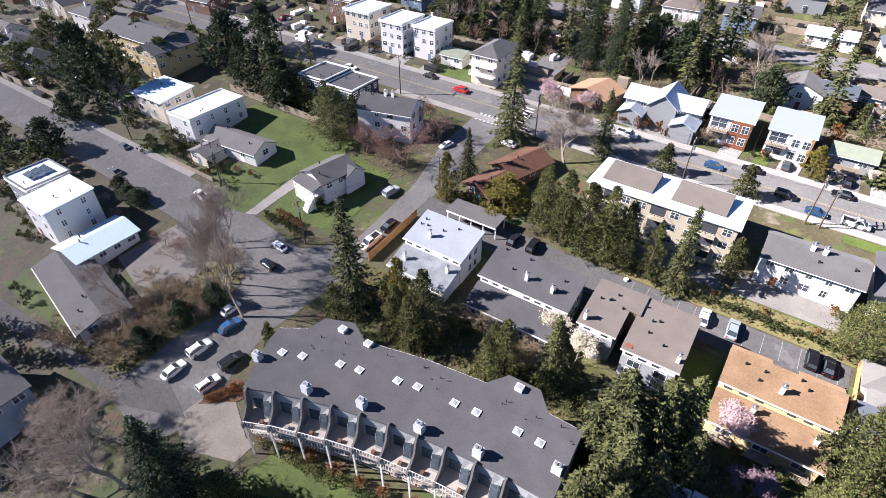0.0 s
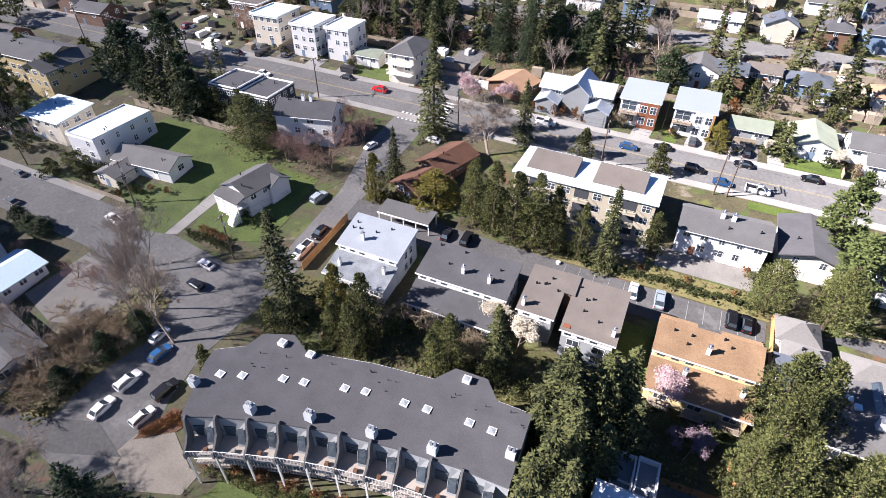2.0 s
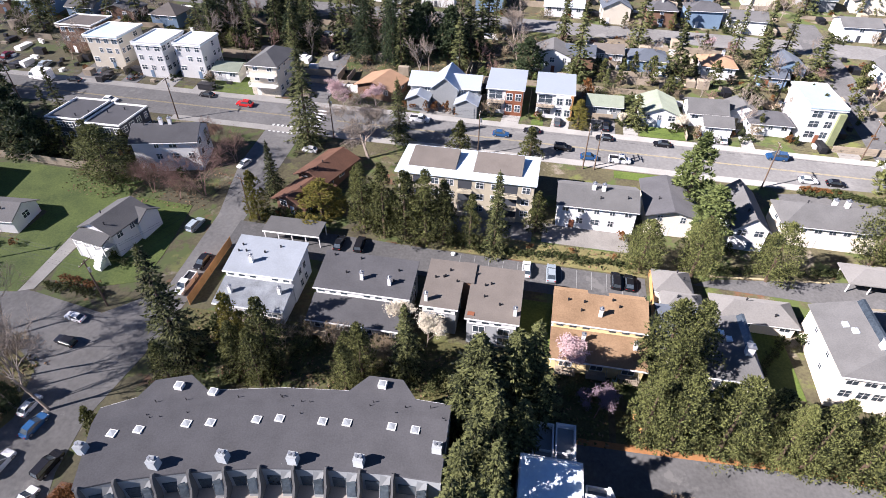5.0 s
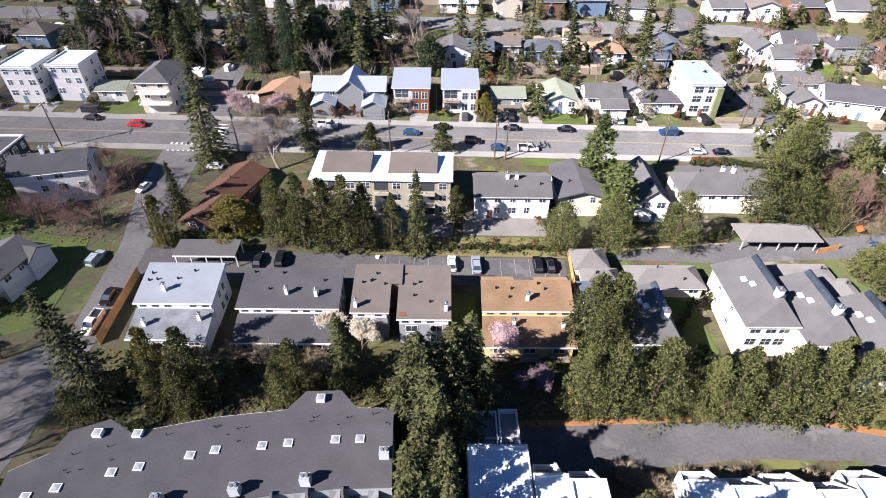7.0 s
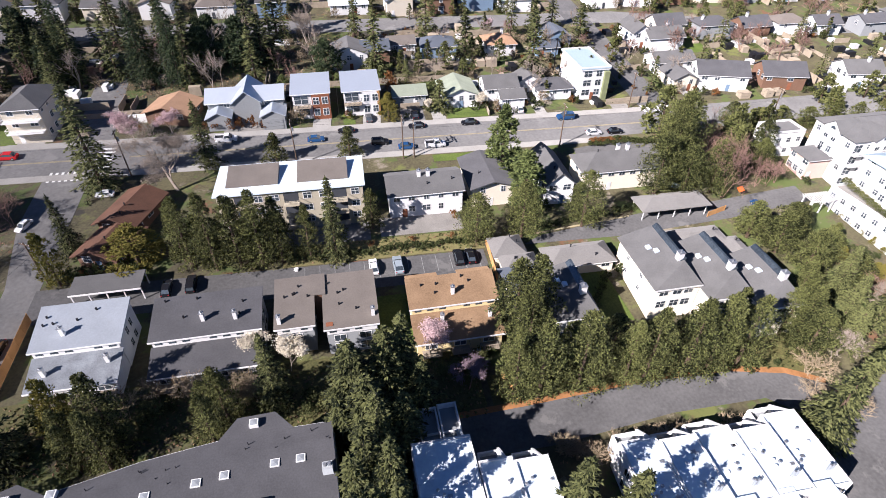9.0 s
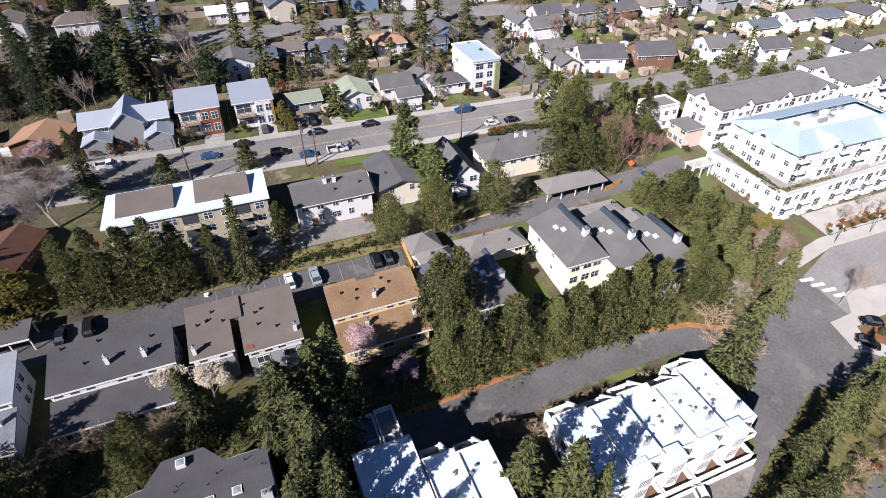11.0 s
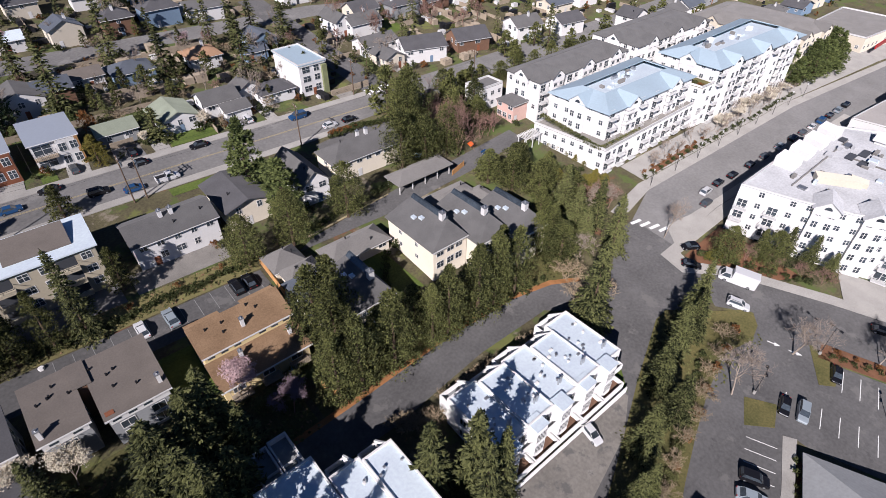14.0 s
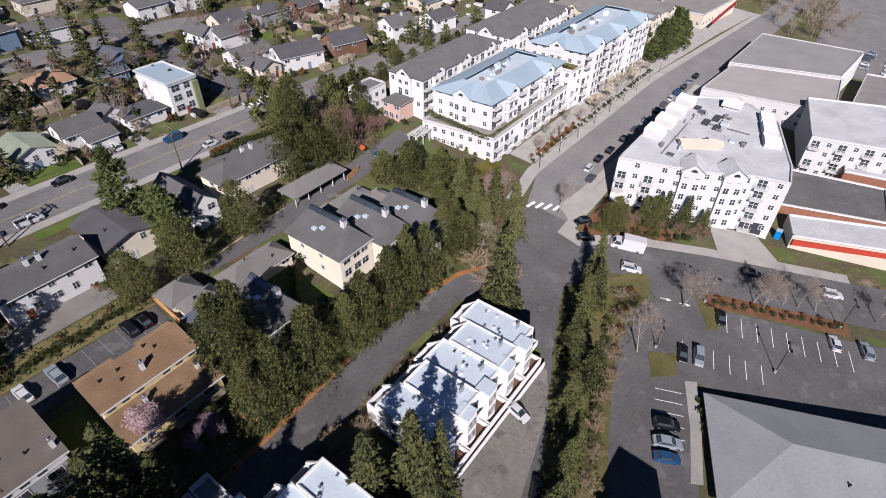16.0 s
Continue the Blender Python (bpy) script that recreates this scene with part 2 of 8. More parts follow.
def part(name, bm, material, parent=None, label=""):
    ob = new(name, mesh_of(name, bm, material))
    ob.parent = parent
    return tagged(ob, label) if label else ob


def place(name, me, parent, m, label=""):
    """one more object on a shared mesh"""
    ob = new(name, me)
    ob.parent, ob.matrix_basis = parent, m
    return tagged(ob, label) if label else ob


def thing(name, m, label, category, group=""):
    ob = new(name)
    ob.matrix_basis = m
    ob.empty_display_size = 0.5
    return tagged(ob, label, category, group)


def flat_thing(name, pts, lift, material, label, category="", thick=0.3, kind="structure"):
    """a sheet that lies on the slope, its top lifted above the ground"""
    bm = bmesh.new()
    prism(bm, pts, lambda x, y: gz(x, y) - thick, lambda x, y: gz(x, y) + lift)
    return tagged(part(name, bm, material), label, category, kind=kind)


def rectpts(x0, x1, y0, y1):
    return [(x0, y0), (x1, y0), (x1, y1), (x0, y1)]


# ---- ground, roads, lawns ----
bm = bmesh.new()
solid(bm, [(x, y, gz(x, y)) for x, y in rectpts(-1500, 1500, -1500, 1500)], [(0, 1, 2, 3)])
tagged(part("ground", bm, EARTH), "sloping ground of earth, dry grass and leaf litter", "ground", kind="structure")


def road(name, pts, label, material=ASPHALT, lift=0.03):
    return flat_thing(name, pts, lift, material, label, "road")


road("road_1", [(-420, 115), (-60, 115.6), (60, 115.6), (210, 120.5), (420, 131), (420, 144), (210, 132), (85, 127.8), (60, 126.8), (-60, 126.6), (-420, 128)], "grey asphalt two-lane main street")
road("road_2", [(-320, 49), (-140, 48), (-98, 46.5), (-82, 43), (-72, 36), (-75, 22), (-73, 14), (-60, 12), (-56, 20), (-59, 28), (-60, 36), (-57.5, 50), (-56.5, 66), (-56.5, 115.7), (-66, 115.7), (-66, 99), (-62.4, 82), (-62, 61), (-70, 54), (-84, 56), (-109, 58), (-320, 59)], "grey asphalt side street bending downhill", lift=0.034)
road("road_3", [(-57, 73.2), (23.5, 73.2), (23.5, 80.2), (-15, 80.3), (-57, 81)], "dark asphalt parking lane behind the townhouses", DARKASPHALT, 0.038)
road("road_4", [(10, 39.2), (25, 39.2), (44, 41.2), (60, 41.2), (69, 34), (80, 37), (72, 42), (66, 45), (57, 46.8), (42, 47.2), (22, 46), (10, 45.5)], "dark asphalt driveway curving below the trees", DARKASPHALT, 0.042)
road("road_5", [(79, 40), (69, 33), (72, 26), (76, 20), (88, 26.5), (93, 14), (97, 3), (109, -24), (150, -110), (164, -104), (121, -19), (108, 8), (99, 24), (91, 31), (92, 36.5), (97, 36.2), (97, 47.4), (90, 46.5), (84, 43)], "dark asphalt street and crossroads", DARKASPHALT, 0.046)
road("road_13", [(32, 80.4), (54, 80), (79, 82), (101, 85), (101, 90.5), (80, 88), (62, 86.5), (36, 82.5)], "dark asphalt lane between garages and carport", DARKASPHALT, 0.046)
road("road_14", [(28, 10), (52, 19.2), (58, 24.2), (62, 30), (69, 34), (82, 31), (79, 27), (60, 20), (39, 11.4)], "dark asphalt drive beside the fir island", DARKASPHALT, 0.058)
road("road_11", [(97, 36.24), (118, 37.5), (192, 35), (310, 29), (420, 25), (420, 38), (310, 41), (190, 51), (110, 52), (97, 47.38)], "light grey asphalt avenue", PALEASPHALT, 0.046)
road("road_12", [(54, 108), (58, 106), (80, 107), (78, 110.5), (72, 112.6), (60, 112.6), (54, 111.5)], "dark asphalt turning place below the main street", DARKASPHALT, 0.04)
flat_thing("forecourt", [(112.6, 55.0), (190, 53.7), (260, 48.6), (310, 43.2), (310, 55), (260, 60), (190, 62), (112.6, 62)], 0.1, CONCRETE, "pale concrete forecourt between the avenue and the podium", "forecourt")
flat_thing("path_10", [(71.2, 1.2), (72.4, -0.6), (63.0, -4.2), (54.6, -7.0), (53.6, -5.4), (62.3, -2.6)], 0.13, CONCRETE, "concrete path beside the parking stalls", "path")
road("road_6", [(88, 22), (91, 18.5), (90, 14.6), (86, 13.6), (79, 15.2), (68.8, 13), (59.5, 9.9), (51.7, 7), (45, 4.2), (30, -2), (20, -12), (30, -20), (46, -9), (62, -4), (72.4, -0.6), (72.4, -2), (84, -30), (110, -70), (124, -64), (102, -21), (97, -8), (92.5, 2), (97, 6), (96, 14), (92, 27)], "dark asphalt parking lot and drive", DARKASPHALT, 0.05)
flat_thing("forecourt_2", [(22, 9), (36, 13), (51, 16.8), (57.4, 20.6), (57.2, 21.2), (30, 22), (20, 17)], 0.066, FORECOURT, "stained grey concrete forecourt below the white building", "forecourt")
flat_thing("lawn_20", [(57.8, 21), (60.8, 24.5), (62, 29.5), (59.5, 35), (58.6, 35), (58.6, 24)], 0.09, GRASS, "strip of mown grass at the end of the white building", "lawn")
road("road_7", [(57.4, 20.6), (66, 30), (68, 33.5), (61, 37), (61, 30), (59, 24)], "dark asphalt drive past the white building", DARKASPHALT, 0.054)
road("road_8", [(80, 210), (80, 128), (89, 128), (89, 210)], "dark asphalt side street", DARKASPHALT, 0.036)
road("road_9", [(-260, 186), (100, 185.5), (160, 171), (300, 160), (300, 170), (160, 181), (100, 195.5), (-260, 196)], "grey asphalt back street", ASPHALT, 0.032)
road("road_15", [(258, -5), (262, 12), (300, 14), (420, 16), (420, -90), (262, -60)], "grey asphalt car park beyond the shops", ASPHALT, 0.04)
road("road_10", [(-64, 126.5), (-66, 160), (-58, 160), (-55, 126.5)], "pale asphalt lane climbing the hill", ASPHALT, 0.037)
flat_thing("pavement_1", rectpts(-420, 80, 126.4, 128.6), 0.15, CONCRETE, "pale concrete pavement along the main street", "pavement")
flat_thing("pavement_2", rectpts(-92, 60, 113.6, 115.7), 0.13, CONCRETE, "pale concrete pavement along the main street", "pavement")
flat_thing("pavement_3", [(-320, 59), (-109, 57.8), (-109, 59.6), (-320, 60.8)], 0.13, CONCRETE, "pale concrete pavement beside the side street", "pavement")
flat_thing("pavement_4", [(96, 49), (110, 51.8), (190, 50.8), (310, 40.8), (310, 43), (190, 53.5), (110, 54.8), (95, 52)], 0.14, CONCRETE, "broad pale concrete pavement along the avenue", "pavement")
flat_thing("pavement_5", [(92, 36.8), (91, 31), (99, 24), (108, 8), (121, -19), (123.5, -18), (110.5, 9), (101.5, 25), (95, 32), (96, 34.5), (118, 35), (190, 32.5), (190, 35), (118, 38)], 0.14, CONCRETE, "curved concrete pavement round the corner", "pavement")
flat_thing("pavement_6", [(97.4, 36.6), (101.5, 41.4), (110.3, 40.4), (122, 40.0), (160, 39.6), (200, 39.0), (200, 35.6), (118, 38.2)], 0.15, CONCRETE, "concrete pavement along the shaded side of the avenue", "pavement")
flat_thing("driveway_2", [(-60, 17), (-54.7, 14.7), (-46.8, 17.5), (-46.5, 21), (-48.3, 20.8), (-54.2, 24), (-59.2, 21.4)], 0.06, APRON, "pale concrete driveway apron beside the apartments", "driveway")
flat_thing("path_11", [(-87.8, 55.6), (-87.9, 71.4), (-84.8, 70), (-85.3, 56.6)], 0.08, CONCRETE, "concrete path to the white bungalow", "path")
road("road_16", [(-118, 9), (-94, 13), (-82, 13.6), (-68, 14.4), (-58.5, 18), (-66, 20.5), (-76, 17), (-85, 16.4), (-118, 14)], "narrow dark asphalt lane in shade", DARKASPHALT, 0.062)
flat_thing("yard_1", [(-99.5, 33), (-97.5, 46), (-88, 44.5), (-82, 41.5), (-81.5, 32.5), (-90, 30.5)], 0.05, GRAVEL, "grey gravel yard", "yard")
flat_thing("yard_2", rectpts(4, 21, 86.5, 92), 0.05, GRAVEL, "grey gravel yard below the duplex", "yard")
flat_thing("yard_3", rectpts(-24, 2, 85, 91.5), 0.048, ASPHALT, "grey asphalt yard below the apartments", "yard")
for i, pts in enumerate([
        [(-121, 84), (-121.5, 88.9), (-110, 90.0), (-84, 89.8), (-83.5, 76), (-88, 71.4), (-87.9, 55.5), (-94, 54.6), (-99, 58.6), (-106.5, 60.8), (-106.5, 67), (-98.5, 67.5), (-97.5, 76), (-114, 77)],
        [(-85, 64), (-84, 59.2), (-74, 59.4), (-67.3, 62), (-67.2, 69), (-69, 83.3), (-82, 84)],
        [(-168, 68), (-168, 84), (-150, 86), (-148, 72)], [(-45, 15), (-43, 22), (-30, 24.5), (-14, 25), (-14, 18), (-34, 14)],
        [(33, 59), (46, 59), (45, 72), (36, 72)], [(-4, 60), (7, 60), (7, 71), (-4, 71)], [(26, 129), (37, 129), (37, 134), (26, 134)]]):
    flat_thing("lawn_%d" % (i + 1), pts, 0.06, GRASS, "green mown lawn with clover patches", "lawn")
for i, pts in enumerate([
        [(-90, 129), (-76, 129), (-76, 138), (-90, 138)], [(19, 110.5), (29, 110.5), (29, 113.2), (19, 113.2)],
        [(-1, 129), (2, 129), (2, 135), (-1, 135)], [(105, 160), (120, 160), (120, 172), (105, 172)], [(-113, 16.8), (-108, 21.5), (-91, 20.5), (-88.5, 16.5)]]):
    flat_thing("lawn_%d" % (i + 8), pts, 0.06, GRASS, "green mown lawn with clover patches", "lawn")
for i, pts in enumerate([
        [(17, 46.2), (44, 47.6), (57, 47.2), (67, 45.2), (74, 44), (74, 52), (17, 52)],
        [(-56, 52), (-4, 46), (16, 46), (16, 60), (-56, 58)], [(39.8, 12.1), (48.4, 15.7), (60.7, 21.2), (71, 25.3), (75.4, 27.1), (79, 27.3), (84, 23), (91, 18.5), (92.5, 16.5), (90, 14.4), (85.8, 13.4), (79, 15), (68.8, 12.8), (59.5, 9.7), (51.7, 6.8), (45, 4), (36, 1), (28, 5)],
        [(-88, 43), (-79, 45), (-73.5, 42), (-70.5, 34), (-72.5, 28), (-73.5, 17), (-85, 15), (-87, 27), (-81.5, 30)]]):
    flat_thing("verge_%d" % (i + 1), pts, 0.16 if i == 2 else 0.045, DRYGRASS if i == 3 else SHADEGRASS, "rough grass and ivy bank", "verge")
for i, pts in enumerate([
        [(55.2, 36.6), (59.8, 36.6), (59.8, 38), (55.2, 38)], [(96, 33.5), (112, 34), (111, 15), (105, 18), (97, 28)],
        [(92, 4), (96, 5), (107, -20), (103.5, -21)], [(68, 6), (73, 8.5), (76, 4.3), (71.5, 2.6)], [(86, 1.5), (94, 6.5), (92.8, 0.5), (88, -0.5)],
        [(118, 55.1), (140, 55.5), (140, 57.2), (118, 57)], [(69.6, -1.9), (68.9, -3.0), (60.0, -6.2), (60.4, -5.2)], [(96, 54), (104, 56), (104, 62), (94, 62)], [(-59, 20.6), (-54, 24.2), (-53, 27), (-57.3, 27)]]):
    flat_thing("flowerbed_%d" % (i + 1), pts, 0.12, BARK if i not in (0, 3, 4) else SHADEGRASS, "planting bed covered in brown bark", "flowerbed")


flat_thing("verge_9", [(-15, 80.6), (24, 80.6), (23.5, 86), (-15, 86)], 0.05, DRYGRASS, "bank of dry yellowish grass above the parking lane", "verge")
flat_thing("verge_10", [(10, 45.4), (22, 45.9), (42, 47.0), (57, 46.6), (66, 44.8), (71.5, 42), (72.2, 42.8), (66.5, 45.8), (57, 47.6), (42, 48.0), (22, 46.9), (10, 46.4)], 0.07, NEEDLES, "strip of fallen orange needles beside the driveway", "verge")
for i, (x0, x1, y1, mt) in enumerate(((-105, -100, 134, CONCRETE), (-116, -111, 133, ASPHALT), (-94, -90, 134, CONCRETE), (-30, -17, 133, GRAVEL), (22, 25.5, 136, CONCRETE), (40, 47, 132.5, ASPHALT), (50, 53, 137, CONCRETE), (72, 77, 134, GRAVEL), (-78, -70, 129.6, CONCRETE), (14, 20, 135, ASPHALT), (-130, -124, 138, ASPHALT), (-160, -155, 138, ASPHALT), (96, 99, 138, CONCRETE))):
    flat_thing("driveway_%d" % (i + 3), rectpts(x0, x1, 128.5, y1), 0.055, mt, "short driveway from the main street", "driveway")
for i, (x0, x1, y0, y1) in enumerate(((12.5, 15.5, 185, 175), (34, 37, 185, 174), (54, 57, 185, 175), (24, 27, 195, 199), (60, 63, 195, 199), (112, 115, 183, 176))):
    flat_thing("path_%d" % (i + 1), rectpts(x0, x1, min(y0, y1), max(y0, y1)), 0.05, CONCRETE, "pale concrete path to a house", "path")


def stripe(x0, y0, x1, y1, w, name="road_marking", material=PAINT, lift=0.062):
    d = Vector((x1 - x0, y1 - y0)).normalized() * w / 2
    flat_thing(name, [(x0 + d.y, y0 - d.x), (x1 + d.y, y1 - d.x), (x1 - d.y, y1 + d.x), (x0 - d.y, y0 + d.x)], lift, material, "worn painted line on the asphalt", "road marking", 0.02)


for k in range(6):
    stripe(-65 + k * 1.2, 116.6, -65 + k * 1.2 + 0.1, 113.2, 0.55, "crosswalk_bar")
    stripe(-53.5, 117.6 + k * 1.45, -57, 117.6 + k * 1.45, 0.6, "crosswalk_bar")
    stripe(80.6 + k * 1.5, 126.2, 80.6 + k * 1.5, 129.5, 0.6, "crosswalk_bar")
    stripe(95.4 + 1.05 * k, 46.6 - 1.75 * k, 98.4 + 1.05 * k, 46.2 - 1.75 * k, 0.75, "crosswalk_bar") if k < 4 else None
for y in (120.9, 121.2):
    stripe(-250, y, -58, y - 0.1, 0.12, "centre_line", YPAINT)
    stripe(-50, y, 78, y, 0.12, "centre_line", YPAINT)
for k in range(9):
    ex, ey = 0.296 * 2.75, -0.955 * 2.75
    x, y = 92.6 + ex * k, -0.2 + ey * k
    stripe(x, y, x - 4.9, y - 1.5, 0.12, "stall_line")
    x, y = 76.5 + ex * (k - 1), 0.5 + ey * (k - 1)
    stripe(x, y, x + 4.2, y + 1.3, 0.12, "stall_line") if k < 6 else None
for k in range(5):
    x, y = 66.3 - 2.1 * k, 4.8 - 0.82 * k
    stripe(x, y, x + 2.0, y - 4.1, 0.12, "stall_line")
for k in range(13):
    stripe(-11 + 2.75 * k, 75.6, -11 + 2.75 * k, 80.0, 0.1, "stall_line", FAINT)
for ax, ay in ((89.6, 7.1), (88.4, 10.6)):
    m = pose(ax, ay, 0, 0, 0, -68)
    flat_thing("lane_arrow", [tuple((m @ Vector((u, v, 0)))[:2]) for u, v in ((-1.1, -0.1), (0.2, -0.1), (0.2, -0.45), (1.2, 0.0), (0.2, 0.45), (0.2, 0.1), (-1.1, 0.1))], 0.066, PAINT, "white painted lane arrow on the asphalt", "road marking", 0.02)


# ---- trees ----
def sprays(cs, ds, ls, ws, rng):
    """many small folded leaf sprays: centres, directions, lengths, widths"""
    n = len(cs)
    ds = ds / np.linalg.norm(ds, axis=1)[:, None]
    side = np.cross(ds, rng.normal(size=(n, 3)) * 0.45 + np.array([0, 0, 1.0]))
    side /= np.linalg.norm(side, axis=1)[:, None] + 1e-9
    up = np.cross(side, ds)
    l, w = ls[:, None], ws[:, None]
    v = np.stack([cs - ds * l * 0.4, cs + side * w * 0.5 - up * w * 0.2, cs + ds * l * 0.6, cs - side * w * 0.5 - up * w * 0.2], 1)
    f = (np.array([[0, 1, 2], [0, 2, 3]])[None] + 4 * np.arange(n)[:, None, None]).reshape(-1, 3)
    return v.reshape(-1, 3), f


def np_mesh(name, v, f, material, smooth=False):
    me = bpy.data.meshes.new(name)
    me.from_pydata(v.tolist(), [], f.tolist())
    me.materials.append(material)
    return me


def trunk_mesh(h, r, material, rng, bend=0.02):
    bm = bmesh.new()
    n, k = 7, 6
    rings = []
    for i in range(k + 1):
        z = h * i / k
        rr = r * (1 - i / k) ** 0.8 + 0.03
        ox, oy = rng.normal(size=2) * h * bend * (0.3 if i else 0)
        rings.append([bm.verts.new((ox + rr * math.cos(2 * math.pi * j / n), oy + rr * math.sin(2 * math.pi * j / n), z - (0.6 if i == 0 else 0))) for j in range(n)])
    for a, b in zip(rings, rings[1:]):
        for j in range(n):
            bm.faces.new((a[j], a[(j + 1) % n], b[(j + 1) % n], b[j]))
    bm.faces.new(rings[-1])
    return mesh_of("trunk", bm, material)


def make_tree(name, trunk, crown, label, category="tree"):
    ob = thing(name, pose(0, 0, 0), label, category)
    a, b = new("trunk", trunk), new("crown", crown)
    a.parent = b.parent = ob
    return ob


def fir_tree(h, r, seed, needles, label, dense=1.0, power=0.85, gap=0.5, big=1.0):
    """whorls of drooping limbs, each a flat feathered fan of needle sprays"""
    rng = np.random.default_rng(seed)
    C, D, L, W = [], [], [], []
    z, turn = 0.06 * h, 0.0
    lean = rng.uniform(0.78, 1.12, 9)
    while z < h * 0.97:
        q = z / h
        R = r * ((1 - q) ** power) * rng.uniform(0.85, 1.08) + 0.15
        for k in range(max(4, int(dense * (4.5 + 5.5 * (1 - q) ** 0.6)))):
            a = turn + 2.39996 * k + rng.normal() * 0.2
            Rb = R * lean[int(a / 0.6981) % 9] * rng.choice([0.62, 0.85, 1.0, 1.0, 1.12])
            rise = 0.25 * q + rng.uniform(-0.12, 0.12)
            z0 = z + rng.normal() * 0.15
            ca, sa_ = math.cos(a), math.sin(a)
            m = max(2, int(Rb / (0.34 * big)))
            for i in range(m):
                s = (i + 0.7 + rng.uniform(-0.3, 0.3)) / m
                if s < 0.22 and Rb > 1.2:
                    continue
                p = np.array([ca * Rb * s, sa_ * Rb * s, z0 + Rb * (rise * s - 0.42 * s * s)])
                wide = (0.25 + 0.32 * Rb * (1.05 - s)) * 0.62
                for side in (-1, 1, 0):
                    b = a + side * rng.uniform(0.5, 1.05)
                    off = np.array([-sa_, ca, 0]) * side * wide * rng.uniform(0.35, 1.0)
                    C.append(p + off + np.array([0, 0, -0.12 * abs(side) * wide]) + rng.normal(size=3) * 0.07)
                    D.append([math.cos(b), math.sin(b), -0.32 + 0.25 * q + rng.normal() * 0.22])
                    L.append(big * rng.uniform(0.42, 0.85) * (0.7 + 0.3 * (1 - q)))
                    W.append(big * rng.uniform(0.16, 0.34))
        z += gap * (0.55 + 0.75 * (1 - q)) * rng.uniform(0.8, 1.2)
        turn += 1.3
    for k in range(9):
        C.append([0, 0, h * (0.93 + 0.008 * k)])
        D.append([rng.normal() * 0.35, rng.normal() * 0.35, 1])
        L.append(0.7)
        W.append(0.2)
    v, f = sprays(np.array(C), np.array(D), np.array(L), np.array(W), rng)
    return make_tree("fir_tree", trunk_mesh(h * 0.97, 0.016 * h, TRUNK, rng, 0.004), np_mesh("crown", v, f, needles), label)


def lobed_tree(name, h, r, seed, leaf, label, lobes=26, per=60, cone=0.5, low=0.12, bark=None, size=0.6):
    """a crown of many clumps round lobes; cone 0: rounded, 1: pointed"""
    rng = np.random.default_rng(seed)
    C, D, L, W = [], [], [], []
    for i in range(lobes):
        q = (i + rng.uniform(0, 1)) / lobes
        zc = h * (low + (0.97 - low) * q)
        env = (1 - cone) * math.sin(math.pi * min(1, 0.18 + 0.8 * q)) + cone * (1 - q) ** 0.8
        a, rad = i * 2.39996 + rng.normal() * 0.4, r * env * rng.uniform(0.42, 0.95)
        c = np.array([rad * np.cos(a), rad * np.sin(a), zc])
        lr = (0.23 * r + 0.25) * rng.uniform(0.7, 1.4) * (0.55 + 0.6 * env)
        d = rng.normal(size=(per, 3))
        d[:, 2] = np.abs(d[:, 2]) * 0.9 - 0.25
        d /= np.linalg.norm(d, axis=1)[:, None]
        C.append(c + d * lr * rng.uniform(0.6, 1.12, (per, 1)) * np.array([1, 1, 0.95]))
        D.append(d + rng.normal(size=(per, 3)) * 0.45 + np.array([0, 0, 0.15]))
        L.append(rng.uniform(0.7, 1.4, per) * size)
        W.append(rng.uniform(0.6, 1.2, per) * size * 0.55)
    v, f = sprays(np.concatenate(C), np.concatenate(D), np.concatenate(L), np.concatenate(W), rng)
    if h < 3:
        return tagged(new(name, np_mesh(name, v, f, leaf)), label, "shrub")
    return make_tree(name, trunk_mesh(h * 0.8, 0.022 * h + 0.05, bark or TRUNK, rng, 0.008), np_mesh("crown", v, f, leaf), label)


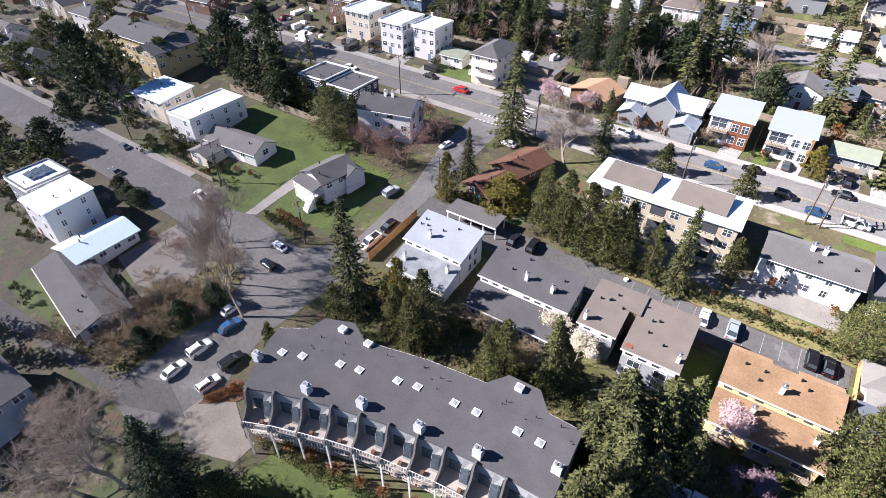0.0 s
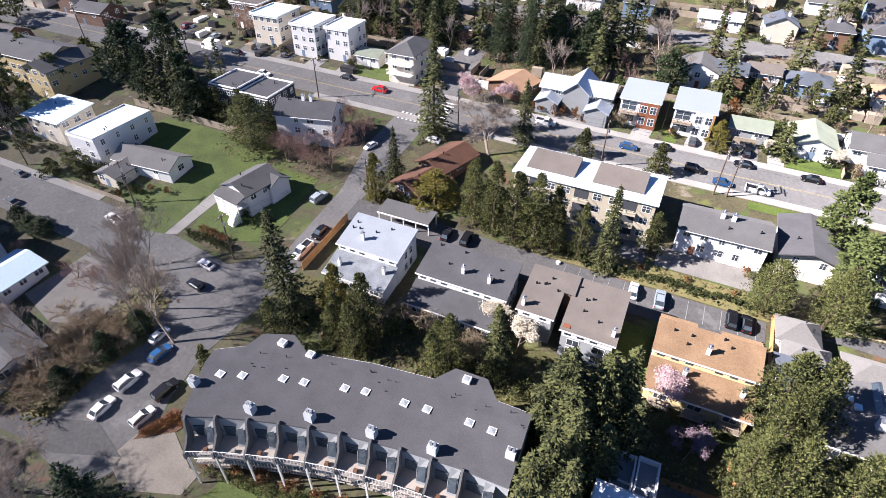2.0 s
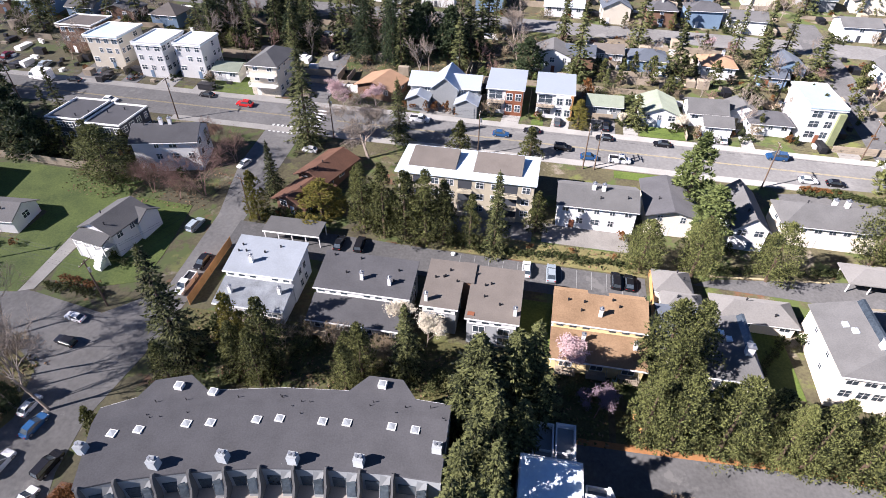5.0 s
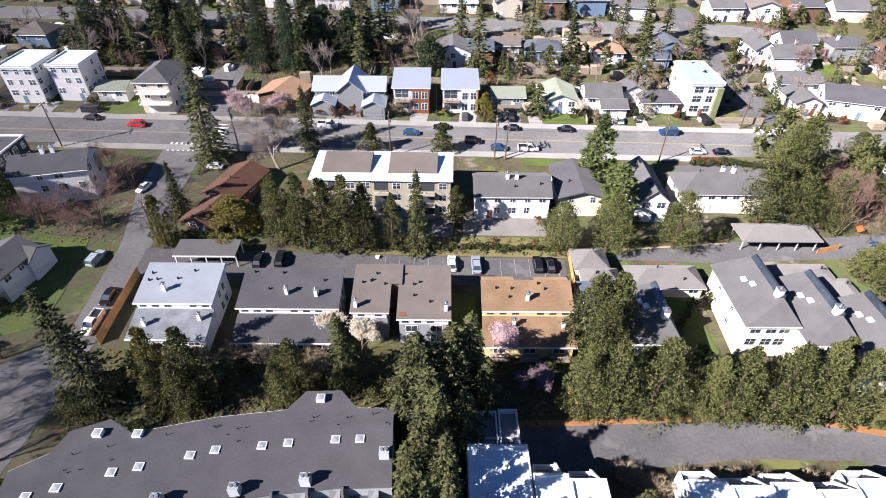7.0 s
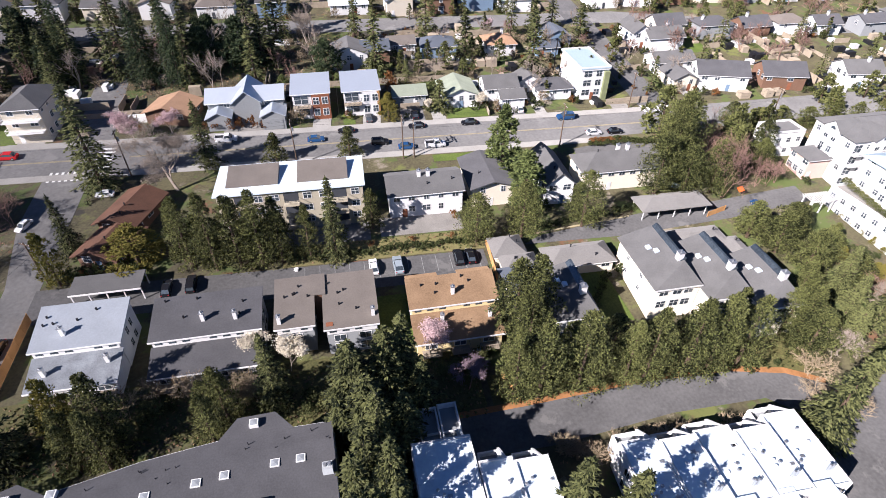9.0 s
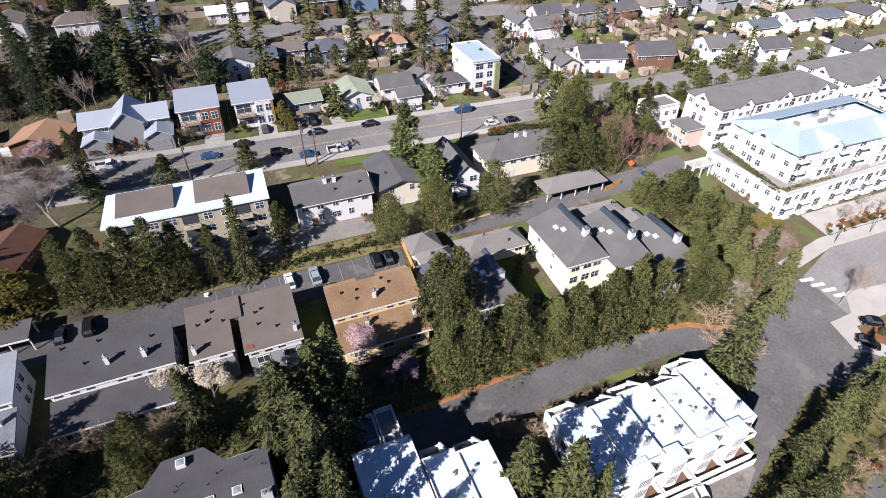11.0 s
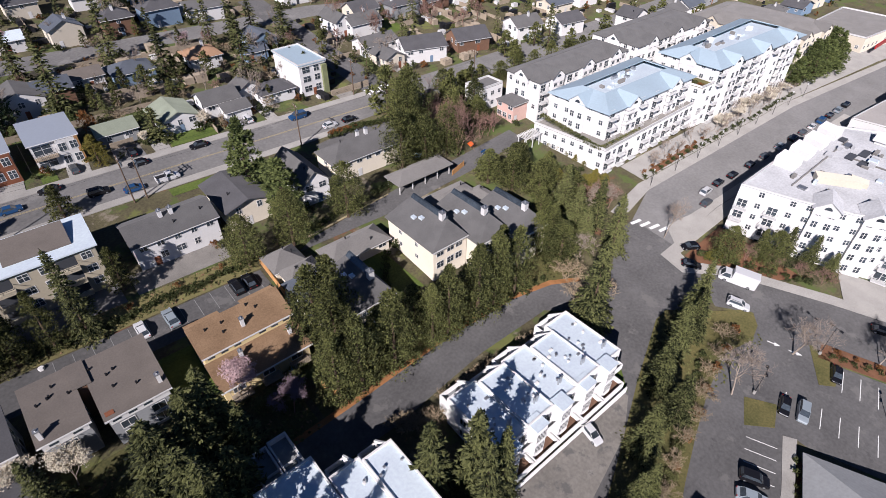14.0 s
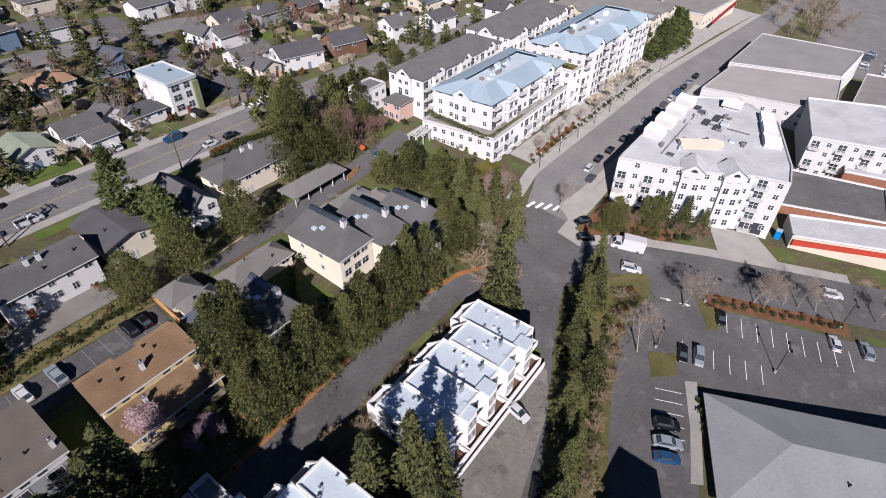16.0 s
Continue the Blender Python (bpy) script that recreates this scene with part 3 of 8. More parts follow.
def limb_mesh(h, r, seed, material, depth=6, spread=0.55, trunks=1, twig=0.012):
    """trunk, limbs and twigs as tapered three-sided tubes"""
    rng = np.random.default_rng(seed)
    V, Fc = [], []
    T = 0
    stack = []
    for k in range(trunks):
        d0 = np.array([rng.normal() * 0.14, rng.normal() * 0.14, 1.0]) if trunks == 1 else np.array([rng.normal() * 0.35, rng.normal() * 0.35, 1.0])
        stack.append((np.array([rng.normal() * 0.3 * (trunks > 1), rng.normal() * 0.3 * (trunks > 1), -0.3]), d0 / np.linalg.norm(d0), h * 0.27, 0.016 * h / trunks ** 0.4, 0))
    wide = r / (0.42 * h)
    while stack:
        p, d, l, rad, lev = stack.pop(0)
        if lev < 2:
            T = len(Fc) + 6
        e = p + d * l
        s = np.cross(d, [0.3, 0.5, 0.81])
        s /= np.linalg.norm(s)
        u = np.cross(d, s)
        r2 = max(twig, rad * 0.62)
        n0 = len(V)
        for q, rr in ((p, rad), (e, r2)):
            for j in range(3):
                a = 2.094 * j
                V.append(q + rr * (np.cos(a) * s + np.sin(a) * u))
        for j in range(3):
            k = (j + 1) % 3
            Fc += [(n0 + j, n0 + k, n0 + 3 + k), (n0 + j, n0 + 3 + k, n0 + 3 + j)]
        if lev < depth:
            for c in range(3 if lev < depth - 1 else 4):
                nd = d + rng.normal(size=3) * spread * (1.0 + 0.08 * lev) * np.array([wide, wide, 0.6]) + np.array([0, 0, 0.16])
                nd /= np.linalg.norm(nd)
                at = p + d * l * (1.0 if c == 0 else rng.uniform(0.55, 1.0))
                stack.append((at, nd, l * rng.uniform(0.62, 0.86), max(twig, r2 * rng.uniform(0.6, 0.95)), lev + 1))
    return np.array(V), np.array(Fc), T


def bare_tree(h, r, seed, material, label, trunks=1, depth=6, blossom=None, per=4200, twig=0.012, far=False):
    ob = thing("bare_tree" if not blossom else "blossom_tree", pose(0, 0, 0), label, "tree")
    co, fc, cut = limb_mesh(h, r, seed, material, depth, trunks=trunks, twig=twig)
    k = h / co[:, 2].max()
    rr = np.percentile(np.hypot(co[:, 0], co[:, 1]), 96)
    co *= np.array([r / rr, r / rr, k]) if r / rr < 2.5 else k
    nv = fc[:cut].max() + 1
    if not blossom:
        rng = np.random.default_rng(seed + 70)
        n = 300 if far else (900 if trunks > 5 else 700)
        src = co[rng.integers(len(co) // 3, len(co), n)]
        d = rng.normal(size=(n, 3)) + src / np.linalg.norm(src, axis=1)[:, None] * 0.8 + np.array([0, 0, 0.5])
        tv, tf = sprays(src + rng.normal(size=(n, 3)) * 0.12, d, rng.uniform(0.5, 1.2, n), rng.uniform(0.02, 0.045, n) * (2.4 if far else 1.5 if trunks > 5 else 1.0), rng)
        fine = REDTWIGS if material is REDBARK else TWIGS
    if trunks > 5:
        fc = np.concatenate([fc, tf + len(co)])
        co = np.concatenate([co, tv])
        bpy.data.objects.remove(ob)
        return tagged(new("brush", np_mesh("brush", co, fc, material)), label, "brush")
    bv, bf = co[nv:], fc[cut:] - nv
    wood = len(bf)
    if not blossom:
        bf = np.concatenate([bf, tf + len(bv)])
        bv = np.concatenate([bv, tv])
    a, b = new("trunk", np_mesh("trunk", co[:nv], fc[:cut], material)), new("branchwork", np_mesh("branchwork", bv, bf, material))
    a.parent = b.parent = ob
    if not blossom:
        b.data.materials.append(fine)
        b.data.polygons.foreach_set("material_index", [0] * wood + [1] * len(tf))
    if blossom:
        rng = np.random.default_rng(seed + 50)
        tips = co[rng.integers(len(co) // 4, len(co), per)] + rng.normal(size=(per, 3)) * 0.22
        tips = tips[tips[:, 2] > 0.25 * h]
        v, f = sprays(tips, rng.normal(size=(len(tips), 3)), rng.uniform(0.14, 0.32, len(tips)) * (3.0 if blossom is PALETWIGS else 1), rng.uniform(0.12, 0.26, len(tips)) * (0.16 if blossom is PALETWIGS else 1), rng)
        b = new("crown", np_mesh("crown", v, f, blossom))
        b.parent = ob
    return ob


KINDS = {
    "fir": [fir_tree(16, 3.6, s, FIR, "tall dark green fir with drooping branches") for s in (1, 2, 3)],
    "bigfir": [fir_tree(17, 5.2, s, FIR, "broad green fir with heavy branches", 1.25, 0.72, 0.5, 1.1) for s in (4, 5)],
    "dfir": [fir_tree(18, 5.5, 6, DFIR, "broad dark fir beside the driveway", 1.25, 0.72, 0.5, 1.1)],
    "cedar": [lobed_tree("cedar_tree", 15, 3.2, s, CEDAR, "bushy green cedar standing in a row", 44, 90, 0.7, 0.05, size=0.40) for s in (11, 12, 13)],
    "pine": [lobed_tree("pine_tree", 15, 3.8, s, PINE, "dense olive green pine with a rounded crown", 54, 96, 0.45, 0.07, size=0.40) for s in (21, 22, 23)],
    "round": [lobed_tree("evergreen_tree", 14, 4.6, s, PINE, "broad bushy evergreen beside the lane", 60, 95, 0.3, 0.08, size=0.41) for s in (31, 32)],
    "dark": [lobed_tree("dark_evergreen_tree", 18, 6.5, s, DFIR, "very dark broad evergreen tree", 80, 62, 0.3, 0.05, size=0.85) for s in (33, 34)],
    "cyp": [lobed_tree("cypress_tree", 14, 2.6, s, CYP, "bright green column-shaped cypress", 34, 90, 0.55, 0.04, size=0.58) for s in (41, 42)],
    "gold": [lobed_tree("golden_cypress_tree", 11, 3.2, s, GOLD, "yellowish green bushy cypress", 30, 100, 0.5, 0.04, size=0.45) for s in (51, 52)],
    "cone": [lobed_tree("clipped_conifer", 7, 2.2, s, CEDAR, "small cone-shaped conifer beside the street", 22, 90, 0.8, 0.02, size=0.42) for s in (61,)],
    "shrub": [lobed_tree("shrub", 2.4, 1.7, s, SHRUB, "rounded green garden shrub", 9, 60, 0.1, 0.2, size=0.36) for s in (71, 72, 73)],
    "rust": [lobed_tree("russet_shrub", 2.4, 1.7, s, RUST, "rust coloured garden shrub", 9, 60, 0.1, 0.2, size=0.36) for s in (74,)],
    "bare": [bare_tree(13, 4.5, s, GREYBARK, "leafless grey-brown tree with fine twigs", depth=6) for s in (81, 82, 83)],
    "bareR": [bare_tree(11, 5.0, s, REDBARK, "leafless tree with reddish twigs", trunks=3, depth=5) for s in (85, 86)],
    "brush": [bare_tree(6, 4.0, s, BRUSH, "tangled thicket of leafless brush", trunks=6, depth=3, twig=0.02) for s in (87, 88)],
    "twiggy": [bare_tree(14, 6.0, s, GREYBARK, "leafless tree with a dense grey twiggy crown", depth=5, blossom=PALETWIGS, per=11000) for s in (94,)],
    "pink": [bare_tree(7, 3.2, 91, GREYBARK, "cherry tree in pale pink blossom", depth=5, blossom=PINK)],
    "plum": [bare_tree(8, 3.4, 92, REDBARK, "plum tree in mauve blossom darkened for shade", depth=5, blossom=PLUM)],
    "fir_far": [fir_tree(16, 3.6, s, FIR, "tall dark fir up the hill", 0.8, 0.85, 0.95, 1.75) for s in (101, 102)],
    "round_far": [lobed_tree("evergreen_tree", 14, 4.6, s, PINE, "broad bushy evergreen up the hill", 20, 40, 0.25, 0.08, size=1.2) for s in (103, 104)],
    "cedar_far": [lobed_tree("cedar_tree", 15, 3.2, 105, CEDAR, "bushy green cedar up the hill", 18, 40, 0.7, 0.06, size=1.0)],
    "dark_far": [lobed_tree("dark_evergreen_tree", 18, 6.5, 106, DFIR, "very dark broad evergreen up the hill", 50, 50, 0.3, 0.05, size=1.2)],
    "bare_far": [bare_tree(13, 4.5, s, GREYBARK, "leafless grey-brown tree up the hill", depth=4, twig=0.03, far=True) for s in (107, 108)],
    "bareR_far": [bare_tree(11, 5.0, 109, REDBARK, "leafless reddish tree up the hill", trunks=3, depth=3, twig=0.03, far=True)],
    "brush_far": [bare_tree(6, 4.0, 110, BRUSH, "tangled leafless brush up the hill", trunks=6, depth=2, twig=0.03, far=True)],
    "white": [bare_tree(6.5, 2.4, 93, GREYBARK, "small tree in cream blossom", depth=5, blossom=CREAMB)],
}
SIZE = {"fir": (16, 3.6), "bigfir": (17, 5.2), "dfir": (18, 5.5), "cedar": (15, 3.2), "pine": (15, 3.8), "round": (14, 4.6), "dark": (18, 6.5), "cyp": (14, 2.6), "gold": (11, 3.2), "cone": (7, 2.2),
        "shrub": (2.4, 1.7), "rust": (2.4, 1.7), "bare": (13, 4.5), "bareR": (11, 5.0), "brush": (6, 4.0), "pink": (7, 3.2), "plum": (8, 3.4), "white": (6.5, 2.4), "twiggy": (14, 6.0)}
USED = {}
trng = random.Random(7)


def tree(kind, x, y, h, w):
    """stands a tree of height h and crown width w"""
    h0, r0 = SIZE[kind]
    if math.hypot(x, y) > 135 and kind + "_far" in KINDS:
        kind += "_far"
    protos = KINDS[kind]
    n = USED.get(kind, 0)
    USED[kind] = n + 1
    k = w / 2 / r0
    m = pose(x, y, gz(x, y), 0, 0, trng.uniform(0, 360)) @ Matrix.Diagonal((k, k, h / h0, 1))
    ob = protos[n % len(protos)]
    if n < len(protos):
        ob.matrix_basis = m
        return ob
    c = copy_thing(ob, pose(0, 0, 0))
    c.matrix_basis = m
    return c


# trees between the townhouses and the main street
for row in (
        ('fir', -52.8, 109.7, 24.1, 11.6), ('fir', -53.0, 90.0, 13.2, 5.8), ('gold', -53.2, 81.7, 11.8, 5.5),
        ('gold', -40.6, 84.5, 9.4, 10.1), ('cedar', -31.2, 83.2, 15.5, 6.3), ('cedar', -26.6, 81.8, 17.2, 6.8),
        ('cedar', -22.4, 81.9, 16.0, 7.4), ('cedar', -18.4, 82.0, 16.6, 7.4), ('cedar', -14.8, 82.1, 12.5, 6.2),
        ('fir', -4.9, 82.4, 17.9, 7.4), ('cedar', -9.7, 82.3, 12.5, 4.9), ('cedar', 2.6, 89.2, 9.6, 5.2),
        ('twiggy', -37.3, 107.0, 15.7, 15.9), ('fir', -31.8, 115.1, 16.0, 7.5), ('cone', -17.0, 115.0, 7.0, 5.5),
        ('cone', -0.3, 115.2, 7.3, 5.5), ('cyp', 32.6, 101.0, 18.5, 9.0), ('cyp', 35.0, 91.0, 14.0, 8.4)):
    tree(*row)
# trees between the townhouses and the main street
for row in (
        ('round', 22.6, 82.4, 11.5, 8.5), ('round', 32.0, 82.7, 13, 8.5), ('round', 45.5, 83.9, 13.5, 8.5),
        ('pine', 23.6, 59.0, 17, 9.0), ('pink', 8.6, 57.0, 8.0, 7.0), ('white', -18.0, 59.6, 6.2, 5.2),
        ('white', -13.3, 57.7, 6.3, 5.6)):
    tree(*row)
# trees round the crossroads
for row in (
        ('round', 66, 92, 15, 10.1), ('round', 71.5, 90, 13, 9.0), ('fir', 63.0, 33.5, 20.5, 10.0),
        ('pine', 70.8, 47.1, 11.4, 7.7), ('bare', 75.6, 46.2, 8.5, 7.5),
        ('round', 75.1, 101.0, 19.0, 12.8), ('round', 78.8, 90.7, 13.5, 9.4),
        ('round', 77.7, 113.7, 13.8, 10.1), ('bareR', 80.9, 88.9, 16.3, 9.5), ('bare', 71.6, 10.0, 11.4, 8.8),
        ('bare', 88.8, 7.3, 11.7, 9.7), ('bare', 99.8, -3.7, 9.1, 6.2), ('bare', 99.7, -5.7, 9.1, 7.4),
        ('bare', 97.5, 39.5, 12.0, 5.8), ('round', 108.0, 21.2, 9.2, 7.2), ('round', 101.4, 27.5, 9.2, 7.1)):
    tree(*row)
# trees round the crossroads
for row in (
        ('cyp', 208.1, 62.4, 12.2, 7.1), ('cyp', 230.3, 58.5, 14.8, 12.4)):
    tree(*row)
# trees below the townhouses
for row in (
        ('pine', 20.3, 47.5, 16.0, 6.7), ('pine', 24.2, 47.2, 16.6, 7.6), ('pine', 30.6, 47.3, 17.8, 7.6),
        ('pine', 38.4, 47.4, 14.4, 5.7), ('pine', 42.0, 47.5, 16.1, 6.7), ('pine', 48.5, 47.1, 17.3, 7.6),
        ('pine', 52.7, 47.2, 17.9, 7.6), ('pine', 58.1, 47.3, 16.2, 6.7), ('fir', -15.0, 52.1, 15.7, 6.9),
        ('cedar', -48.2, 41.5, 13.0, 5.4), ('gold', -42.4, 50.6, 13.9, 5.8), ('cedar', -36.1, 48.8, 16.2, 6.7),
        ('cedar', -23.7, 50.0, 10.5, 4.8), ('fir', -51.1, 48.4, 23.6, 10.2), ('bare', -56.9, 7.0, 19.9, 17.2)):
    tree(*row)
# trees below the townhouses
for row in (
        ('dfir', -48.5, 9.5, 20.5, 10.5), ('plum', 13.8, 50.0, 5.2, 6.6)):
    tree(*row)
# trees west of the townhouses
for row in (
        ('dark', -142.5, 99.7, 17, 15.0), ('fir', -125.1, 93.7, 15.6, 9.0), ('dark', -159.8, 66.3, 21.9, 15.7),
        ('dark', -113.6, 92.9, 13.1, 10.3), ('pine', -90.1, 87.2, 13.9, 12.7), ('bare', -66.2, 36.1, 20, 13.3),
        ('bareR', -68.1, 87.0, 11.8, 15.2), ('bareR', -66.9, 99.7, 8.3, 8.3)):
    tree(*row)
# trees up the hill
for row in (
        ('fir', 53.7, 146.2, 20.5, 10.6), ('fir', 37.2, 160.7, 16.1, 9.5), ('fir', 9.8, 155.7, 18.8, 10.2),
        ('fir', 77.6, 170.5, 12.7, 10.0), ('fir', -60.2, 159.0, 17.3, 8.4), ('fir', -51.0, 159.5, 17.3, 9.4),
        ('fir', -41.0, 160.1, 17.4, 9.4), ('fir', -22.1, 164.9, 14.6, 11.5), ('bare', -29.2, 168.3, 13.2, 9.7),
        ('fir', -104.7, 176.1, 10.1, 10.1), ('fir', -76.8, 161.8, 6.6, 7.6), ('pink', -50.2, 128.1, 7.5, 8.1),
        ('pink', -42.0, 129.9, 5.3, 6.5)):
    tree(*row)


# ---- buildings ----
HOUSES = []
WIN = {}


def loft(bm, rows, cap=True):
    rings = [[bm.verts.new(p) for p in r] for r in rows]
    n = len(rings[0])
    for a, b in zip(rings, rings[1:]):
        for i in range(n):
            j = (i + 1) % n
            bm.faces.new((a[i], a[j], b[j], b[i]))
    if cap:
        bm.faces.new(rings[0][::-1])
        bm.faces.new(rings[-1])


def window(parent, side, u, z, w, h, half, name="window"):
    """a framed window on a wall: side S, N, E or W, u along it, z its sill"""
    key = (round(w, 2), round(h, 2))
    if key not in WIN:
        bm = bmesh.new()
        t = 0.09
        for a in ((-w / 2 - t, -w / 2, -t, h + t), (w / 2, w / 2 + t, -t, h + t), (-w / 2, w / 2, -t, 0), (-w / 2, w / 2, h, h + t), (-0.03, 0.03, 0, h)):
            box(bm, a[0], a[1], -0.07, 0.02, a[2], a[3])
        fr = mesh_of("window", bm, TRIM)
        bm = bmesh.new()
        box(bm, -w / 2, w / 2, -0.03, 0.02, 0, h)
        WIN[key] = (fr, mesh_of("pane", bm, GLASS))
    rot = {"S": 0, "E": 90, "N": 180, "W": 270}[side]
    at = parent.matrix_basis.translation
    if math.hypot(at.x, at.y) > 66:
        # far off: frame and glass in one small mesh
        if key + (0,) not in WIN:
            bm = bmesh.new()
            box(bm, -w / 2 - 0.09, w / 2 + 0.09, -0.05, 0.02, -0.09, h + 0.09)
            n = len(bm.faces)
            for u0, u1 in ((-w / 2 + 0.04, -0.06), (0.06, w / 2 - 0.04)):
                for v0, v1 in ((0.03, h * 0.55), (h * 0.55 + 0.1, h - 0.03)):
                    box(bm, u0, u1, -0.075, 0.0, v0, v1)
            bm.faces.ensure_lookup_table()
            for f in bm.faces[n:]:
                f.material_index = 1
            me = mesh_of("window", bm, TRIM)
            me.materials.append(GLASS)
            WIN[key + (0,)] = me
        return place(name, WIN[key + (0,)], parent, pose(0, 0, 0, 0, 0, rot) @ pose(u, -half, z))
    ob = place(name, WIN[key][0], parent, pose(0, 0, 0, 0, 0, rot) @ pose(u, -half, z))
    place("pane", WIN[key][1], ob, Matrix.Identity(4))
    return ob


def window_rows(parent, sides, w, d, storeys, z0=0.9, sh=2.7, every=3.0, ww=1.3, wh=1.3, skip=0.15, seed=0):
    rng = random.Random(seed)
    at = parent.matrix_basis.translation
    if math.hypot(at.x, at.y) > 160:
        skip += 0.15
    for s in sides:
        length, half = (w, d / 2) if s in "SN" else (d, w / 2)
        n = max(1, int(length / every))
        for k in range(storeys):
            for i in range(n):
                if rng.random() < skip:
                    continue
                window(parent, s, (i + 0.5) * length / n - length / 2, z0 + k * sh, ww * rng.choice((0.75, 1, 1, 1.25)), wh, half)


def roof_mesh(kind, w, d, h, rise, over, t=0.22):
    """the roof over a w by d box whose walls are h high"""
    bm = bmesh.new()
    x, y = w / 2 + over, d / 2 + over
    if kind in ("gx", "gy"):
        half, reach, end = (d / 2, y, x) if kind == "gx" else (w / 2, x, y)
        e = h - rise / half * over
        prof = [(-reach, e), (0, h + rise), (reach, e), (reach, e - t), (0, h + rise - t), (-reach, e - t)]
        loft(bm, [[(s * end, q, z) if kind == "gx" else (q, s * end, z) for q, z in prof] for s in (-1, 1)])
    elif kind == "hip":
        k = min(w, d) / 2
        rx, ry = max(0.05, w / 2 - k), max(0.0, d / 2 - k)
        e = h - rise / k * over
        P, Q = ((-rx, 0), (rx, 0)) if ry <= 0.01 else ((0, -ry), (0, ry))
        A = [(-x, -y), (x, -y), (x, y), (-x, y)]
        pts = [(*q, e) for q in A] + [(*P, h + rise), (*Q, h + rise)] + [(*q, e - t) for q in A]
        if ry <= 0.01:
            up = [(0, 1, 5, 4), (2, 3, 4, 5), (1, 2, 5), (3, 0, 4)]
        else:
            up = [(1, 2, 5, 4), (3, 0, 4, 5), (0, 1, 4), (2, 3, 5)]
        solid(bm, pts, up + [(6, 7, 1, 0), (7, 8, 2, 1), (8, 9, 3, 2), (9, 6, 0, 3), (9, 8, 7, 6)])
    elif kind == "shed":
        slab(bm, [(-x, -y, h), (x, -y, h), (x, y, h + rise), (-x, y, h + rise)], t)
    else:
        box(bm, -x, x, -y, y, h, h + 0.25)
    return bm


def wall_mesh(kind, w, d, h, rise):
    bm = bmesh.new()
    x, y = w / 2, d / 2
    lo = -1.6
    if kind == "gx":
        pts = [(s, q, z) for s in (-x, x) for q, z in ((-y, lo), (y, lo), (y, h), (0, h + rise), (-y, h))]
    elif kind == "gy":
        pts = [(q, s, z) for s in (-y, y) for q, z in ((-x, lo), (x, lo), (x, h), (0, h + rise), (-x, h))]
    elif kind == "shed":
        pts = [(s, q, z) for s in (-x, x) for q, z in ((-y, lo), (y, lo), (y, h + rise - 0.2), (0, h + rise / 2 - 0.2), (-y, h - 0.2))]
    else:
        box(bm, -x, x, -y, y, lo, h)
        return bm
    solid(bm, [(a, b, c - (0.1 if c > 0 else 0)) for a, b, c in pts], [(0, 1, 2, 3, 4), (9, 8, 7, 6, 5), (0, 5, 6, 1), (1, 6, 7, 2), (2, 7, 8, 3), (3, 8, 9, 4), (4, 9, 5, 0)])
    return bm


def chimney(parent, x, y, z0, z1, material=TRIM, s=0.7):
    bm = bmesh.new()
    box(bm, x - s / 2, x + s / 2, y - s / 2, y + s / 2, z0, z1)
    ob = part("chimney", bm, material, parent)
    bm = bmesh.new()
    box(bm, x - s / 2 - 0.08, x + s / 2 + 0.08, y - s / 2 - 0.08, y + s / 2 + 0.08, z1, z1 + 0.12)
    cyl(bm, x, y, z1 + 0.12, z1 + 0.5, 0.14)
    part("chimney_cap", bm, METAL, ob)


def roof_vents(parent, w, d, zf, n, seed, spread=0.8):
    rng = random.Random(seed)
    for i in range(n):
        x, y = rng.uniform(-w / 2, w / 2) * spread, rng.uniform(-d / 2, d / 2) * spread
        bm = bmesh.new()
        z = zf(x, y)
        cyl(bm, x, y, z - 0.2, z + 0.45, 0.11, 0.11, 7)
        cyl(bm, x, y, z + 0.45, z + 0.6, 0.2, 0.13, 7)
        part("vent_pipe", bm, DARKMETAL, parent)


